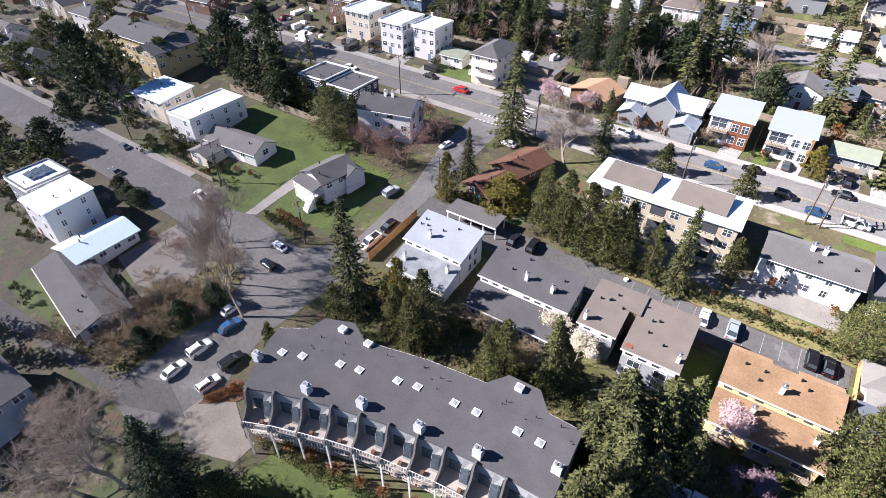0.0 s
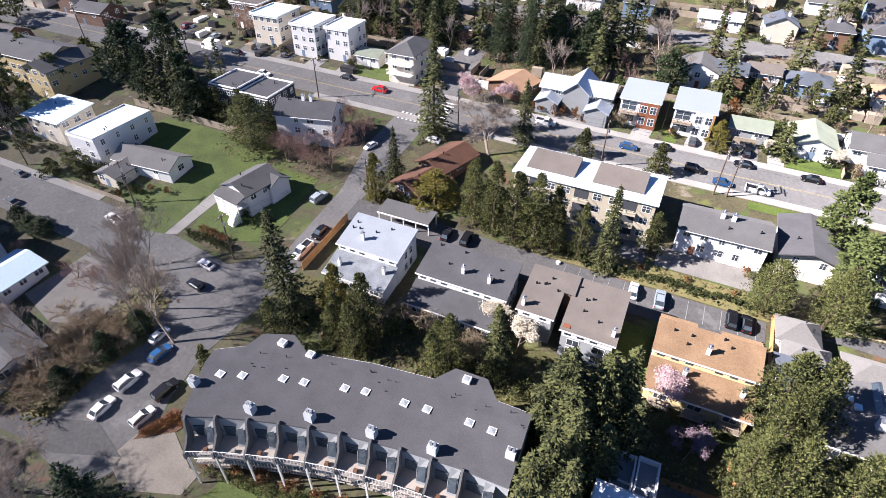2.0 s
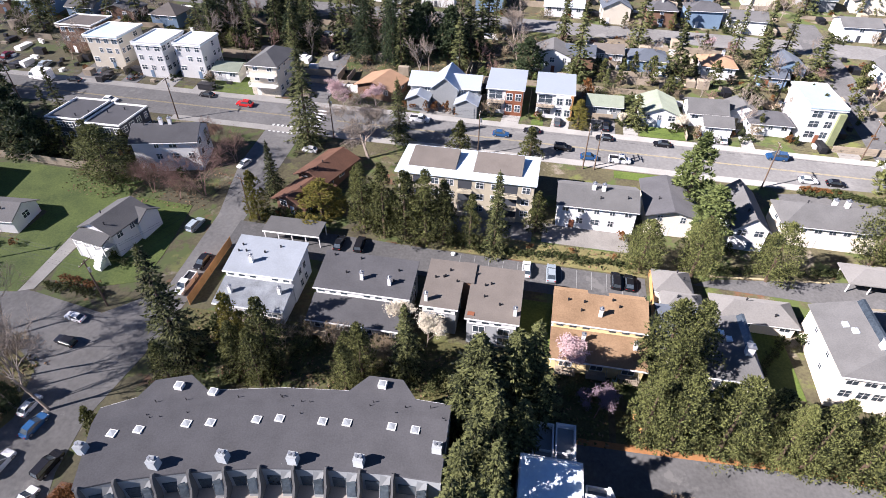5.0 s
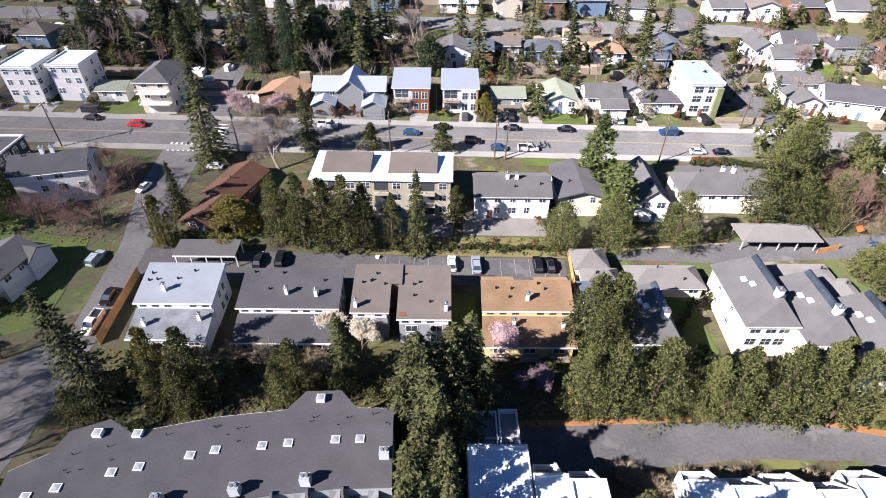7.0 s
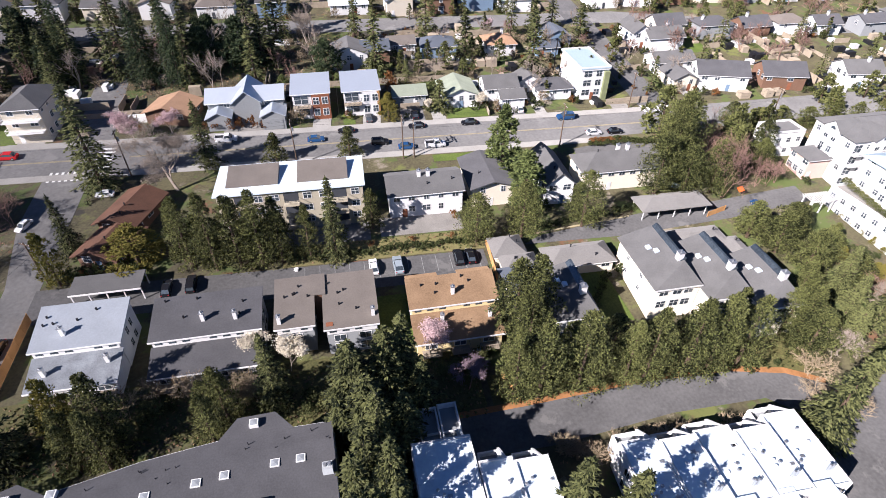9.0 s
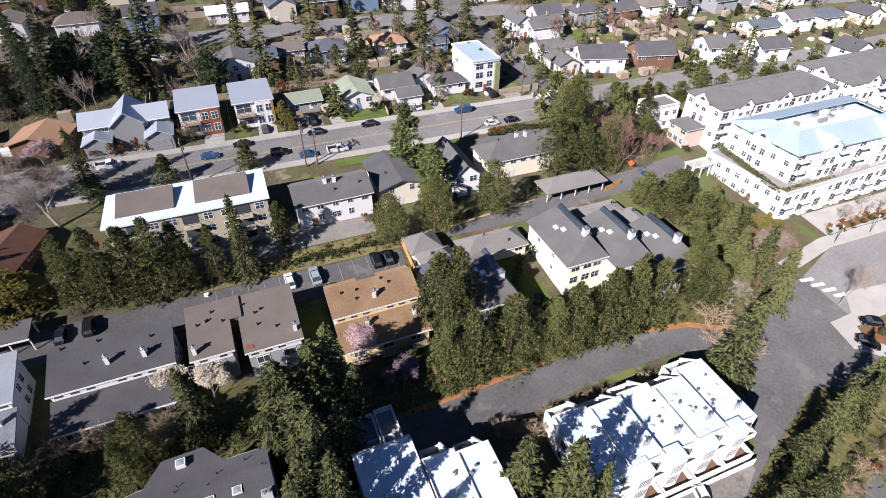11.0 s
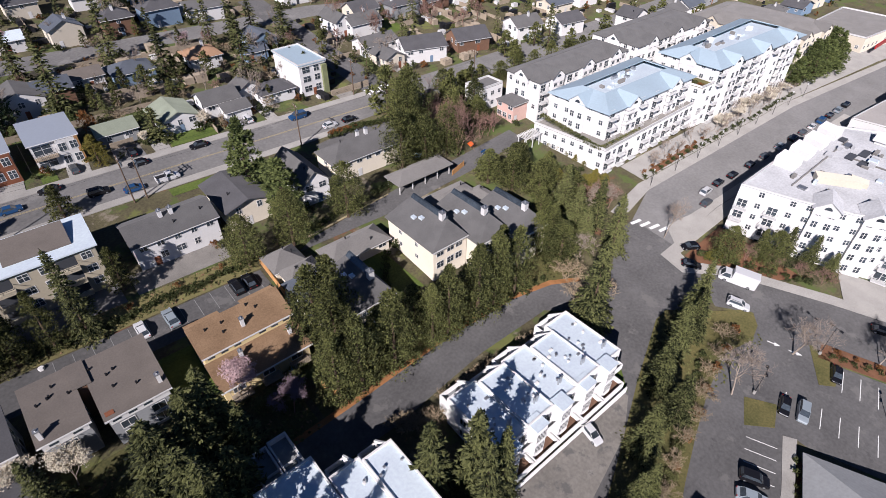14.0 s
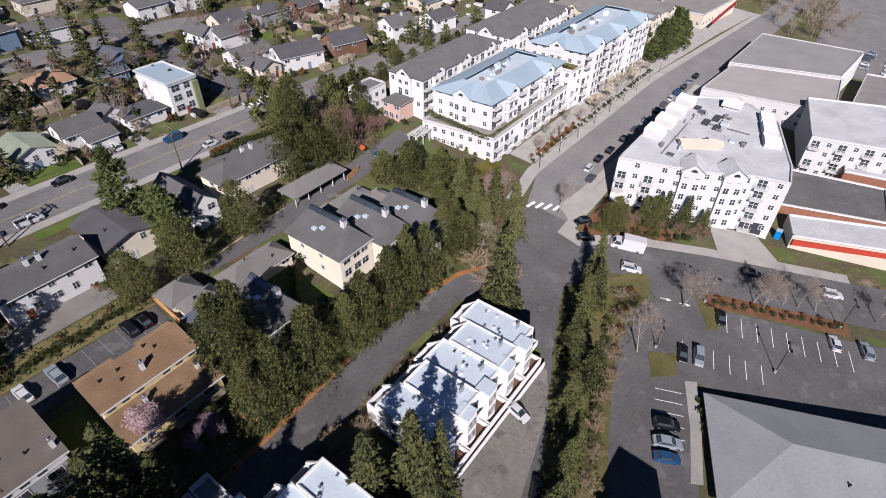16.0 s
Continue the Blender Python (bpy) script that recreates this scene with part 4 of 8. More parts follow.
def house(label, x, y, w, d, h=5.0, roof="gx", rise=1.6, wall=WHITE, rmat=R_GREY, over=0.45, rot=0, sides="SEW", storeys=None, name="house", category="house", chim=0, seed=None, door=True, every=3.0, ww=1.3):
    seed = int(abs(x * 7 + y * 13)) if seed is None else seed
    rng = random.Random(seed)
    ob = thing(name, pose(x, y, gz(x, y), 0, 0, rot), label, category)
    part("wall", wall_mesh(roof, w, d, h, rise), wall, ob)
    HOUSES.append((x, y, w, d))
    part("roof", roof_mesh(roof, w, d, h, rise, over), rmat, ob)
    if roof == "flat":
        bm = bmesh.new()
        X, Y, t = w / 2 + over, d / 2 + over, 0.25
        for a in ((-X, X, -Y, -Y + t), (-X, X, Y - t, Y), (-X, -X + t, -Y + t, Y - t), (X - t, X, -Y + t, Y - t)):
            box(bm, *a, h + 0.25, h + 0.6)
        part("parapet", bm, wall if rmat is R_WHITE else TRIM, ob)
    n = storeys or max(1, int(h / 2.6))
    window_rows(ob, sides, w, d, n, h - 2.7 * n + 0.95, seed=seed, every=every, ww=ww)
    if door:
        bm = bmesh.new()
        u = rng.uniform(-0.3, 0.3) * w
        box(bm, u - 0.5, u + 0.5, -d / 2 - 0.06, -d / 2 + 0.05, -d / 2 * SY, 2.05 - d / 2 * SY)
        part("door", bm, rng.choice((TRIM, DARKW, REDW, BLUEW)), ob)
    bm = bmesh.new()
    X = w / 2 + over
    box(bm, -X, X, -d / 2 - over - 0.1, -d / 2 - over + 0.02, h - 0.28 - (0 if roof in ("flat", "shed", "gy") else rise / (d / 2) * over), h - 0.14 - (0 if roof in ("flat", "shed", "gy") else rise / (d / 2) * over))
    if roof != "gy":
        part("gutter", bm, TRIM, ob)
    else:
        bm.free()

    def top(px, py):
        if roof == "gx":
            return h + rise * (1 - abs(py) / (d / 2))
        if roof == "gy":
            return h + rise * (1 - abs(px) / (w / 2))
        if roof == "shed":
            return h + rise * (py + d / 2) / d
        if roof == "hip":
            k = min(w, d) / 2
            return h + rise * min(1, (w / 2 - abs(px)) / k, (d / 2 - abs(py)) / k)
        return h + 0.25
    for k in range(chim):
        cx, cy = (rng.uniform(-0.35, 0.35) * w if chim == 1 else (k - (chim - 1) / 2) * 1.9), rng.uniform(-0.15, 0.1) * d
        chimney(ob, cx, cy, top(cx, cy) - 0.4, top(cx, cy) + 1.25)
    if y < 130:
        roof_vents(ob, w, d, top, 2, seed + 5)
    return ob


def balcony(parent, x, y, z, w, dep, slab_mat=TRIM, rail=TRIM):
    """a deck on the south side with posts and top rail"""
    bm = bmesh.new()
    box(bm, x - w / 2, x + w / 2, y - dep, y, z - 0.18, z)
    ob = part("balcony", bm, slab_mat, parent)
    bm = bmesh.new()
    box(bm, x - w / 2, x + w / 2, y - dep, y - dep + 0.06, z + 0.95, z + 1.03)
    for s in (-1, 1):
        box(bm, x + s * w / 2 - 0.03, x + s * w / 2 + 0.03, y - dep, y, z + 0.95, z + 1.03)
    n = int(w / 0.3)
    for i in range(n + 1):
        u = x - w / 2 + w * i / n
        box(bm, u - 0.025, u + 0.025, y - dep + 0.01, y - dep + 0.05, z, z + 0.95)
    part("railing", bm, rail, ob)
    return ob


def tower_townhouse(label, x, yb, w, dup, dlow, wall, up_mat, low_mat, zr=7.2, ze=5.6, chims=(), back=(), sheer=False):
    """shed roof that falls downhill over a strip of high windows, with a second tier below unless sheer"""
    y1 = yb - dup
    y2 = y1 - dlow
    yc = (yb + y2) / 2
    ob = thing("townhouse", pose(x, yc, gz(x, yc)), label, "townhouse", "townhouses along the parking lane")
    b, c, f = yb - yc, y1 - yc, y2 - yc
    bm = bmesh.new()
    solid(bm, [(s * w / 2, q, z) for s in (-1, 1) for q, z in ((c, -1.8), (b, -1.8), (b, zr - 0.25), (c, ze - 0.2))], [(0, 1, 2, 3), (7, 6, 5, 4), (0, 4, 5, 1), (1, 5, 6, 2), (2, 6, 7, 3), (3, 7, 4, 0)])
    part("wall", bm, wall, ob)
    if not sheer:
        bm = bmesh.new()
        solid(bm, [(s * (w / 2 - 0.15), q, z) for s in (-1, 1) for q, z in ((f, -2.2), (c, -2.2), (c, ze - 1.6), (f, ze - 2.9))], [(0, 1, 2, 3), (7, 6, 5, 4), (0, 4, 5, 1), (1, 5, 6, 2), (2, 6, 7, 3), (3, 7, 4, 0)])
        part("front_wall", bm, wall, ob)
    bm = bmesh.new()
    slab(bm, [(-w / 2 - 0.4, c - 0.25, ze - 0.08), (w / 2 + 0.4, c - 0.25, ze - 0.08), (w / 2 + 0.4, b + 0.3, zr + 0.07), (-w / 2 - 0.4, b + 0.3, zr + 0.07)], 0.24)
    part("upper_roof", bm, up_mat, ob)
    if not sheer:
        bm = bmesh.new()
        slab(bm, [(-w / 2 - 0.3, f - 0.5, ze - 2.85), (w / 2 + 0.3, f - 0.5, ze - 2.85), (w / 2 + 0.3, c, ze - 1.45), (-w / 2 - 0.3, c, ze - 1.45)], 0.22)
        part("lower_roof", bm, low_mat, ob)
    bm = bmesh.new()
    box(bm, -w / 2 - 0.4, w / 2 + 0.4, c - 0.34, c - 0.25, ze - 0.32, ze - 0.06)
    part("gutter", bm, TRIM, ob)
    if not sheer:
        bm = bmesh.new()
        box(bm, -w / 2 - 0.3, w / 2 + 0.3, f - 0.62, f - 0.5, ze - 3.09, ze - 2.83)
        part("gutter", bm, TRIM, ob)
    bm = bmesh.new()
    box(bm, -w / 2 + 0.1, w / 2 - 0.1, c - 0.06, c + 0.02, ze - 1.42, ze - 0.32)
    strip = part("clerestory", bm, wall if wall is YELLOWW else TRIM, ob)
    n = int(w / 1.9)
    bm = bmesh.new()
    box(bm, -0.55, 0.55, -0.03, 0.03, 0, 0.36)
    me = mesh_of("pane", bm, GLASS)
    for i in range(n):
        if i % 4 != 3:
            place("pane", me, strip, pose(-w / 2 + (i + 0.5) * w / n, c - 0.06, ze - 1.0))
    for i in range(int(w / 4)):
        u = -w / 2 + (i + 0.5) * w / int(w / 4)
        window(ob, "S", u, ze - (3.1 if sheer else 4.7), 1.8, 1.3, -f)
        window(ob, "S", u, ze - (5.4 if sheer else 6.8), 1.8, 1.6, -f)
    for s in "EW":
        for u, z in ((-0.5, 1.0), (1.4, 1.0), (-0.5, 3.6), (1.4, 3.6)):
            window(ob, s, (u + (b + c) / 2) * (1 if s == "E" else -1), z, 0.9, 1.4, w / 2)
    for i, (cx, q) in enumerate(chims):
        z = ze + (zr - ze) * q if q >= 0 else ze - 1.45 + 1.4 * q
        cy = c + (b - c) * q if q >= 0 else c + (c - f) * q
        chimney(ob, cx, cy, z - 0.5, z + 1.5, TRIM, 0.55)
    for (bx, bw) in back:
        bm = bmesh.new()
        box(bm, bx - bw / 2, bx + bw / 2, b, b + 2.3, -0.6, 5.7)
        pw = part("entry_wall", bm, wall, ob)
        bm = bmesh.new()
        slab(bm, [(bx - bw / 2 - 0.3, b, 6.9), (bx + bw / 2 + 0.3, b, 6.9), (bx + bw / 2 + 0.3, b + 2.6, 5.9), (bx - bw / 2 - 0.3, b + 2.6, 5.9)], 0.2)
        part("entry_roof", bm, low_mat, ob)
    for i in range(0 if sheer else int(w / 4)):
        u = -w / 2 + (i + 0.5) * w / int(w / 4)
        balcony(ob, u, f, ze - 5.0, 3.0, 1.6, OLDWOOD, OLDWOOD)

    def top(px, py):
        return ze + (zr - ze) * (py - c) / (b - c)
    rng = random.Random(int(abs(x)))
    for i in range(5):
        u, q = rng.uniform(-0.45, 0.45) * w, rng.uniform(0.25, 0.95)
        bm = bmesh.new()
        z = top(0, c + (b - c) * q)
        cyl(bm, u, c + (b - c) * q, z - 0.2, z + 0.4, 0.16, 0.16, 7)
        part("vent_pipe", bm, DARKMETAL, ob)
    return ob


# lower roof's darker mottled tone imitates dappled tree shade
tower_townhouse("white townhouse with two tiers of whitened shed roof", -43.8, 70.2, 12.2, 7.6, 5.0, WHITE, mat("pale weathered roofing", (0.42, 0.45, 0.48), size=1.5, var=0.14, bump=0.4), mat("mossy pale roofing", (0.30, 0.32, 0.34), size=0.9, var=0.5, bump=0.4), chims=((-2, 0.3), (4.6, -0.4), (-4, -0.6)))
tower_townhouse("charcoal-roofed townhouse with a strip of white high windows", -25.2, 69.4, 16.0, 7.4, 4.6, GREYW, R_DARK, R_DARK, chims=((-0.5, 0.35), (4.4, 0.3)))
tower_townhouse("taupe-roofed townhouse wing with tall windows", -11.8, 70.6, 5.6, 9.4, 0.0, GREYW, R_TAUPE, R_TAUPE, chims=((-2.3, 0.1),), sheer=True)
tower_townhouse("taupe-roofed townhouse with white-framed windows", -3.0, 70.6, 8.0, 10.6, 0.0, GREYW, R_TAUPE, R_TAUPE, chims=((3.5, 0.15),), sheer=True)
tower_townhouse("orange shake-roofed townhouse with yellow walls", 14.0, 67.7, 14.4, 5.2, 5.0, YELLOWW, R_ORANGE, R_ORANGE, chims=((0, 0.35), (-2.4, -0.35), (5.6, -0.4)), back=((-4.6, 5.0), (4.6, 5.2)))
bm = bmesh.new()
box(bm, -8.9, -7.1, 66.9, 70.4, gz(-8, 66) - 1.5, gz(-8, 66) + 6.2)
link = tagged(part("link_building", bm, BROWNW), "low brown link under a taupe roof between two townhouse wings", "house")
bm = bmesh.new()
slab(bm, [(-9.2, 66.6, gz(-8, 66) + 6.9), (-6.8, 66.6, gz(-8, 66) + 6.75), (-6.8, 70.9, gz(-8, 66) + 7.4), (-9.2, 70.9, gz(-8, 66) + 7.5)], 0.22)
part("roof", bm, R_TAUPE, link)
bm = bmesh.new()
box(bm, -7.0, -5.9, 60.4, 63.4, gz(-6, 62) + 4.9, gz(-6, 62) + 6.0)
part("screen", bm, REDW, link, "reddish timber screen beside the court")


def carport(label, x, y, w, d, h=2.7, rmat=R_GREY, posts=5, hip=0.0):
    ob = thing("carport", pose(x, y, gz(x, y)), label, "carport")
    bm = bmesh.new()
    if hip:
        part("roof", roof_mesh("hip", w, d, h, hip, 0.4), rmat, ob)
        bm.free()
    else:
        slab(bm, [(-w / 2, -d / 2, h + 0.1), (w / 2, -d / 2, h + 0.1), (w / 2, d / 2, h + 0.35), (-w / 2, d / 2, h + 0.35)], 0.22)
        part("roof", bm, rmat, ob)
    bm = bmesh.new()
    box(bm, -w / 2, w / 2, -d / 2 - 0.06, -d / 2 + 0.06, h - 0.4, h - 0.06)
    part("beam", bm, TRIM, ob)
    for i in range(posts):
        for s in (-1, 1):
            bm = bmesh.new()
            u = -w / 2 + 0.2 + (w - 0.4) * i / (posts - 1)
            box(bm, u - 0.09, u + 0.09, s * (d / 2 - 0.4) - 0.09, s * (d / 2 - 0.4) + 0.09, -1, h)
            part("post", bm, TRIM, ob)
    return ob


carport("flat grey-roofed carport on white posts", -43.9, 78.4, 11.6, 4.4)
carport("hip-roofed grey carport with arched white posts", 66.5, 86.2, 15, 5.2, 2.8, R_LIGHT, 5, 1.2)


# apartment block with a white roof rim and two brown roof fields
def apartment_block():
    x, y, w, d, h = -12.3, 96.8, 27.6, 10.5, 8.4
    ob = thing("apartment_block", pose(x, y, gz(x, y), 0, 0, -1), "three-storey olive apartment block with a white-rimmed flat roof", "apartment block")
    part("wall", wall_mesh("flat", w, d, h, 0), OLIVE, ob)
    part("roof", roof_mesh("flat", w, d, h, 0, 0.5), R_WHITE, ob)
    for cx in (-7.2, 6.2):
        bm = bmesh.new()
        slab(bm, [(cx - 4.9, -3.0, h + 0.5), (cx + 4.9, -3.0, h + 0.5), (cx + 4.9, 3.4, h + 1.5), (cx - 4.9, 3.4, h + 1.5)], 0.9)
        part("roof_field", bm, R_TAUPE, ob, "brown shingled roof field")
    for k in range(3):
        for i in range(9):
            u = -w / 2 + (i + 0.5) * w / 9
            if i in (1, 4, 7):
                # flat dark panel standing in for the shade of a recessed balcony
                bm = bmesh.new()
                box(bm, u - 1.4, u + 1.4, -d / 2 - 0.03, -d / 2 + 0.03, 0.15 + 2.75 * k, 2.3 + 2.75 * k)
                part("recess", bm, DARKW, ob)
                balcony(ob, u, -d / 2, 0.2 + 2.75 * k, 3.0, 1.3, OLIVE, OLIVE)
            else:
                window(ob, "S", u, 0.9 + 2.75 * k, 1.5, 1.3, d / 2)
        for i in range(3):
            window(ob, "E", -3 + 3 * i, 0.9 + 2.75 * k, 1.2, 1.3, w / 2)
            window(ob, "W", -3 + 3 * i, 0.9 + 2.75 * k, 1.2, 1.3, w / 2)


apartment_block()

# ---- houses between the lane and the main street ----
house("grey-roofed white duplex with two chimneys and stacked decks", 14.1, 96.2, 15.2, 8.6, 5.4, "gx", 1.9, WHITE, R_GREY, chim=2, storeys=2)
house("long dark grey-roofed house with pale gable end", 28.6, 99.2, 8.8, 12.2, 4.6, "gy", 1.3, CREAM, R_DARK, sides="SEW", over=0.8)
house("white house with a steep gable", 43.0, 98.5, 6.2, 13.5, 4.6, "gy", 2.6, WHITE, R_GREY)
house("hip-roofed cream house with dormers", 60.0, 99.0, 20.5, 8.0, 5.0, "hip", 2.4, CREAM, R_GREY, chim=2, every=2.4)
house("brown shake-roofed low building", -44.2, 98.6, 7.4, 11.0, 3.0, "gy", 1.5, BROWNW, R_BROWN, over=0.8, rot=-18)
house("brown shake-roofed low wing", -46.0, 89.2, 7.6, 9.0, 2.9, "gy", 1.4, BROWNW, R_BROWN, over=0.8, rot=-18)
# ---- west side ----
house("grey-roofed white three-storey house with decks", -80.5, 97.8, 14.0, 8.5, 7.2, "gx", 2.2, WHITE, R_DARK, chim=2, rot=14)
house("dark modern flat-roofed duplex with white rims", -105.5, 101.5, 9.0, 10.5, 7.6, "flat", 0, DARKW, R_DARK, over=0.1, every=2.2)
house("dark modern flat-roofed duplex with white rims", -96.0, 101.5, 9.0, 10.5, 7.2, "flat", 0, DARKW, R_DARK, over=0.1, every=2.2)
house("long white two-storey house with a white flat roof", -122.4, 75.2, 9.0, 16.5, 6.0, "flat", 0, WHITE, R_WHITE, over=0.05, sides="SE", every=3.6, ww=1.0)
# pale blue roofing here stands in for a bluish shadow on the roof
house("cream flat-roofed house, its roof coloured pale blue for shadow", -139.5, 74.5, 12.0, 9.5, 5.8, "shed", 1.0, CREAM, R_PALE, over=0.6)
house("grey-roofed low white house", -106.8, 71.8, 16.0, 7.0, 3.0, "gx", 1.7, WHITE, R_LIGHT, rot=4, every=5.5)
house("lean-to garage with a grey roof", -111.0, 66.2, 6.0, 7.5, 2.8, "gy", 1.1, CREAM, R_LIGHT, name="garage", category="garage")
p = house("white bungalow with a grey gabled roof and white porch", -77.6, 72.0, 7.6, 9.0, 5.0, "gy", 1.7, WHITE, R_GREY, sides="SEW", rot=-10)
bm = wall_mesh("gx", 6.0, 5.0, 4.4, 1.4)
bmesh.ops.translate(bm, verts=bm.verts[:], vec=(1.6, 3.4, 0))
part("rear_wing", bm, WHITE, p)
bm = roof_mesh("gx", 6.0, 5.0, 4.4, 1.4, 0.4)
bmesh.ops.translate(bm, verts=bm.verts[:], vec=(1.6, 3.4, 0))
part("rear_roof", bm, R_GREY, p)
bm = bmesh.new()
box(bm, -3.6, 1.4, -7.0, -4.4, -1.2, 2.3)
part("porch", bm, WHITE, p)
balcony(p, 0, -4.5, 2.4, 7.0, 2.6)
bm = bmesh.new()
slab(bm, [(-3.7, -7.2, 4.0), (3.7, -7.2, 4.0), (3.7, -4.4, 4.8), (-3.7, -4.4, 4.8)], 0.18)
part("porch_roof", bm, R_GREY, p)
for k in range(6):
    bm = bmesh.new()
    box(bm, 1.6, 3.2, -7.3 - 0.32 * k, -6.98 - 0.32 * k, -1.4, 2.2 - 0.42 * k)
    part("stair", bm, TRIM, p)
for u in (-3.5, -1.2, 1.2, 3.5):
    bm = bmesh.new()
    box(bm, u - 0.1, u + 0.1, -7.1, -6.9, -1.2, 3.85)
    part("porch_post", bm, TRIM, p)
house("yellow apartment building with a broad grey roof", -174.0, 93.6, 28, 12, 8.0, "gx", 2.2, YELLOW, R_GREY, over=0.8, every=2.6)
house("yellow apartment wing with a grey roof", -160.0, 91.5, 9, 15, 7.6, "gy", 1.8, YELLOW, R_GREY, over=0.8)
house("tall white box house with small windows", -116.4, 33.5, 9.0, 10.0, 8.0, "shed", 0.5, WHITE, R_WHITE, over=0.3, sides="SE", every=3.5, ww=0.9)
p = house("grey flat-roofed house with solar panels", -128.5, 35.5, 9.0, 9.0, 7.0, "flat", 0, GREYW, R_WHITE, over=0.2)
for i in range(4):
    for j in range(3):
        bm = bmesh.new()
        slab(bm, [(-2.2 + i * 1.1, -2 + j * 1.6, 7.5), (-1.2 + i * 1.1, -2 + j * 1.6, 7.5), (-1.2 + i * 1.1, -0.5 + j * 1.6, 7.8), (-2.2 + i * 1.1, -0.5 + j * 1.6, 7.8)], 0.06)
        part("solar_panel", bm, GLASS, p)
house("low house with a pale blue-grey roof", -104.0, 32.5, 8.0, 12.0, 3.2, "gy", 1.2, WHITE, R_PALE, over=0.6)
house("long low house with a grey gabled roof", -94.5, 23.5, 23.0, 8.0, 3.2, "gx", 1.3, WHITE, R_GREY, over=0.7, rot=-11)
house("grey-blue gabled house below the lane", -84.5, 0.5, 13, 13, 7.0, "gy", 2, mat("grey-blue siding", (0.36, 0.40, 0.44), size=2.0, var=0.1), R_GREY)
# ---- north of the main street ----
house("tall white flat-roofed modern house", -96.3, 139.5, 8.0, 9.5, 8.8, "flat", 0, WHITE, R_WHITE, over=0.3, storeys=3, every=2.2)
house("tall white flat-roofed modern house with decks", -107.2, 138.5, 8.4, 11.0, 8.8, "flat", 0, WHITE, R_WHITE, over=0.4, storeys=3, every=2.2)
house("tall flat-roofed modern house with a bluish roof", -123.0, 141.0, 10.0, 11.0, 8.4, "flat", 0, CREAM, R_PALE, over=0.5, storeys=3, every=2.2)
house("brown flat-roofed house with stacked decks", -137.0, 147.0, 11.0, 9.0, 7.6, "flat", 0, BROWNW, R_TAUPE, over=0.5, storeys=3, every=2.4)
house("low garage with a grey-green roof", -86.5, 138.0, 7.5, 6.5, 3.0, "gx", 1.2, WHITE, R_GREEN, name="garage", category="garage")
p = house("grey hip-roofed three-storey house with white balconies", -72.4, 136.0, 8.0, 13.0, 8.0, "hip", 2.0, CREAM, R_GREY, over=0.6, storeys=3)
balcony(p, 0, -6.5, 5.2, 7.6, 1.8)
balcony(p, 0, -6.5, 2.5, 7.6, 1.8)
house("low brown house with a tan roof face", -42.4, 138.0, 10.5, 8.5, 3.0, "gy", 1.6, BROWNW, R_TAN, over=0.8, rot=-15)
# house with the pale metal roof: a long body, a cross gable and two small front gables
p = house("large house with pale blue metal roofs and several gables", -24.4, 138.0, 18.0, 8.0, 5.2, "gx", 1.8, GREYW, R_METAL, over=0.6)
for cx, cy, cw, cd, ch, cr in ((0.5, -0.5, 6.5, 10.5, 5.4, 2.6), (-6.3, -5.8, 5.5, 5.0, 2.9, 1.3), (6.6, -6.2, 5.5, 6.0, 2.9, 1.3)):
    bm = wall_mesh("gy", cw, cd, ch, cr)
    bmesh.ops.translate(bm, verts=bm.verts[:], vec=(cx, cy, 0))
    part("gable_wall", bm, GREYW, p)
    bm = roof_mesh("gy", cw, cd, ch, cr, 0.45)
    bmesh.ops.translate(bm, verts=bm.verts[:], vec=(cx, cy, 0))
    part("gable_roof", bm, R_METAL, p)
bm = bmesh.new()
box(bm, 4.4, 8.8, -9.28, -9.16, -0.9, 1.9)
part("garage_door", bm, GREYW, p)


def modern_house(x, y, label, panel, left=0.2):
    """a tall house under a thin shed roof, with a coloured wing and decks"""
    p = house(label, x, y + 1.2, 9.0, 10.5, 6.4, "shed", 0.9, WHITE, R_METAL, over=0.5, sides="EW", door=False)
    bm = bmesh.new()
    box(bm, left, 4.6, -5.9, -5.2, -1.2, 6.0)
    if left > 1:
        box(bm, 0.2, left - 0.01, -5.88, -5.2, -1.2, 5.99)
        bm.faces.ensure_lookup_table()
        for f in bm.faces[6:]:
            f.material_index = 1
    part("cladding", bm, panel, p).data.materials.append(WHITE)
    for z in (0.6, 3.6):
        for u in (1.2, 3.4):
            window(p, "S", u, z, 1.4, 1.7, 5.9)
        window(p, "S", -2.4, z, 3.4, 2.0, 5.25)
    balcony(p, -2.3, -5.25, 3.2, 4.4, 1.8, OLDWOOD, DARKMETAL)
    bm = bmesh.new()
    prism(bm, [(-0.5, -11), (4, -11), (4.5, -5.3), (0, -5.3)], lambda a, b: SX * a + SY * b - 0.3, lambda a, b: SX * a + SY * b + 0.1)
    part("driveway", bm, CONCRETE, p)
    return p


modern_house(-8.4, 137.0, "tall modern white house with a red cedar wing", REDW)
modern_house(4.2, 137.2, "tall modern white house with an orange cedar edge", WOOD, 3.9)
house("small grey-green house behind a tree", 17.0, 139.3, 8.6, 6.5, 3.2, "gx", 1.4, GREYW, R_GREEN)
house("bungalow with a pale green hipped roof", 30.4, 139.2, 9.0, 10.5, 3.3, "gy", 1.8, WHITE, R_GREEN, over=0.6)
house("grey gabled house with a white garage front", 42.4, 140.5, 9.0, 8.0, 3.6, "gx", 2.0, WHITE, R_GREY, over=0.5)
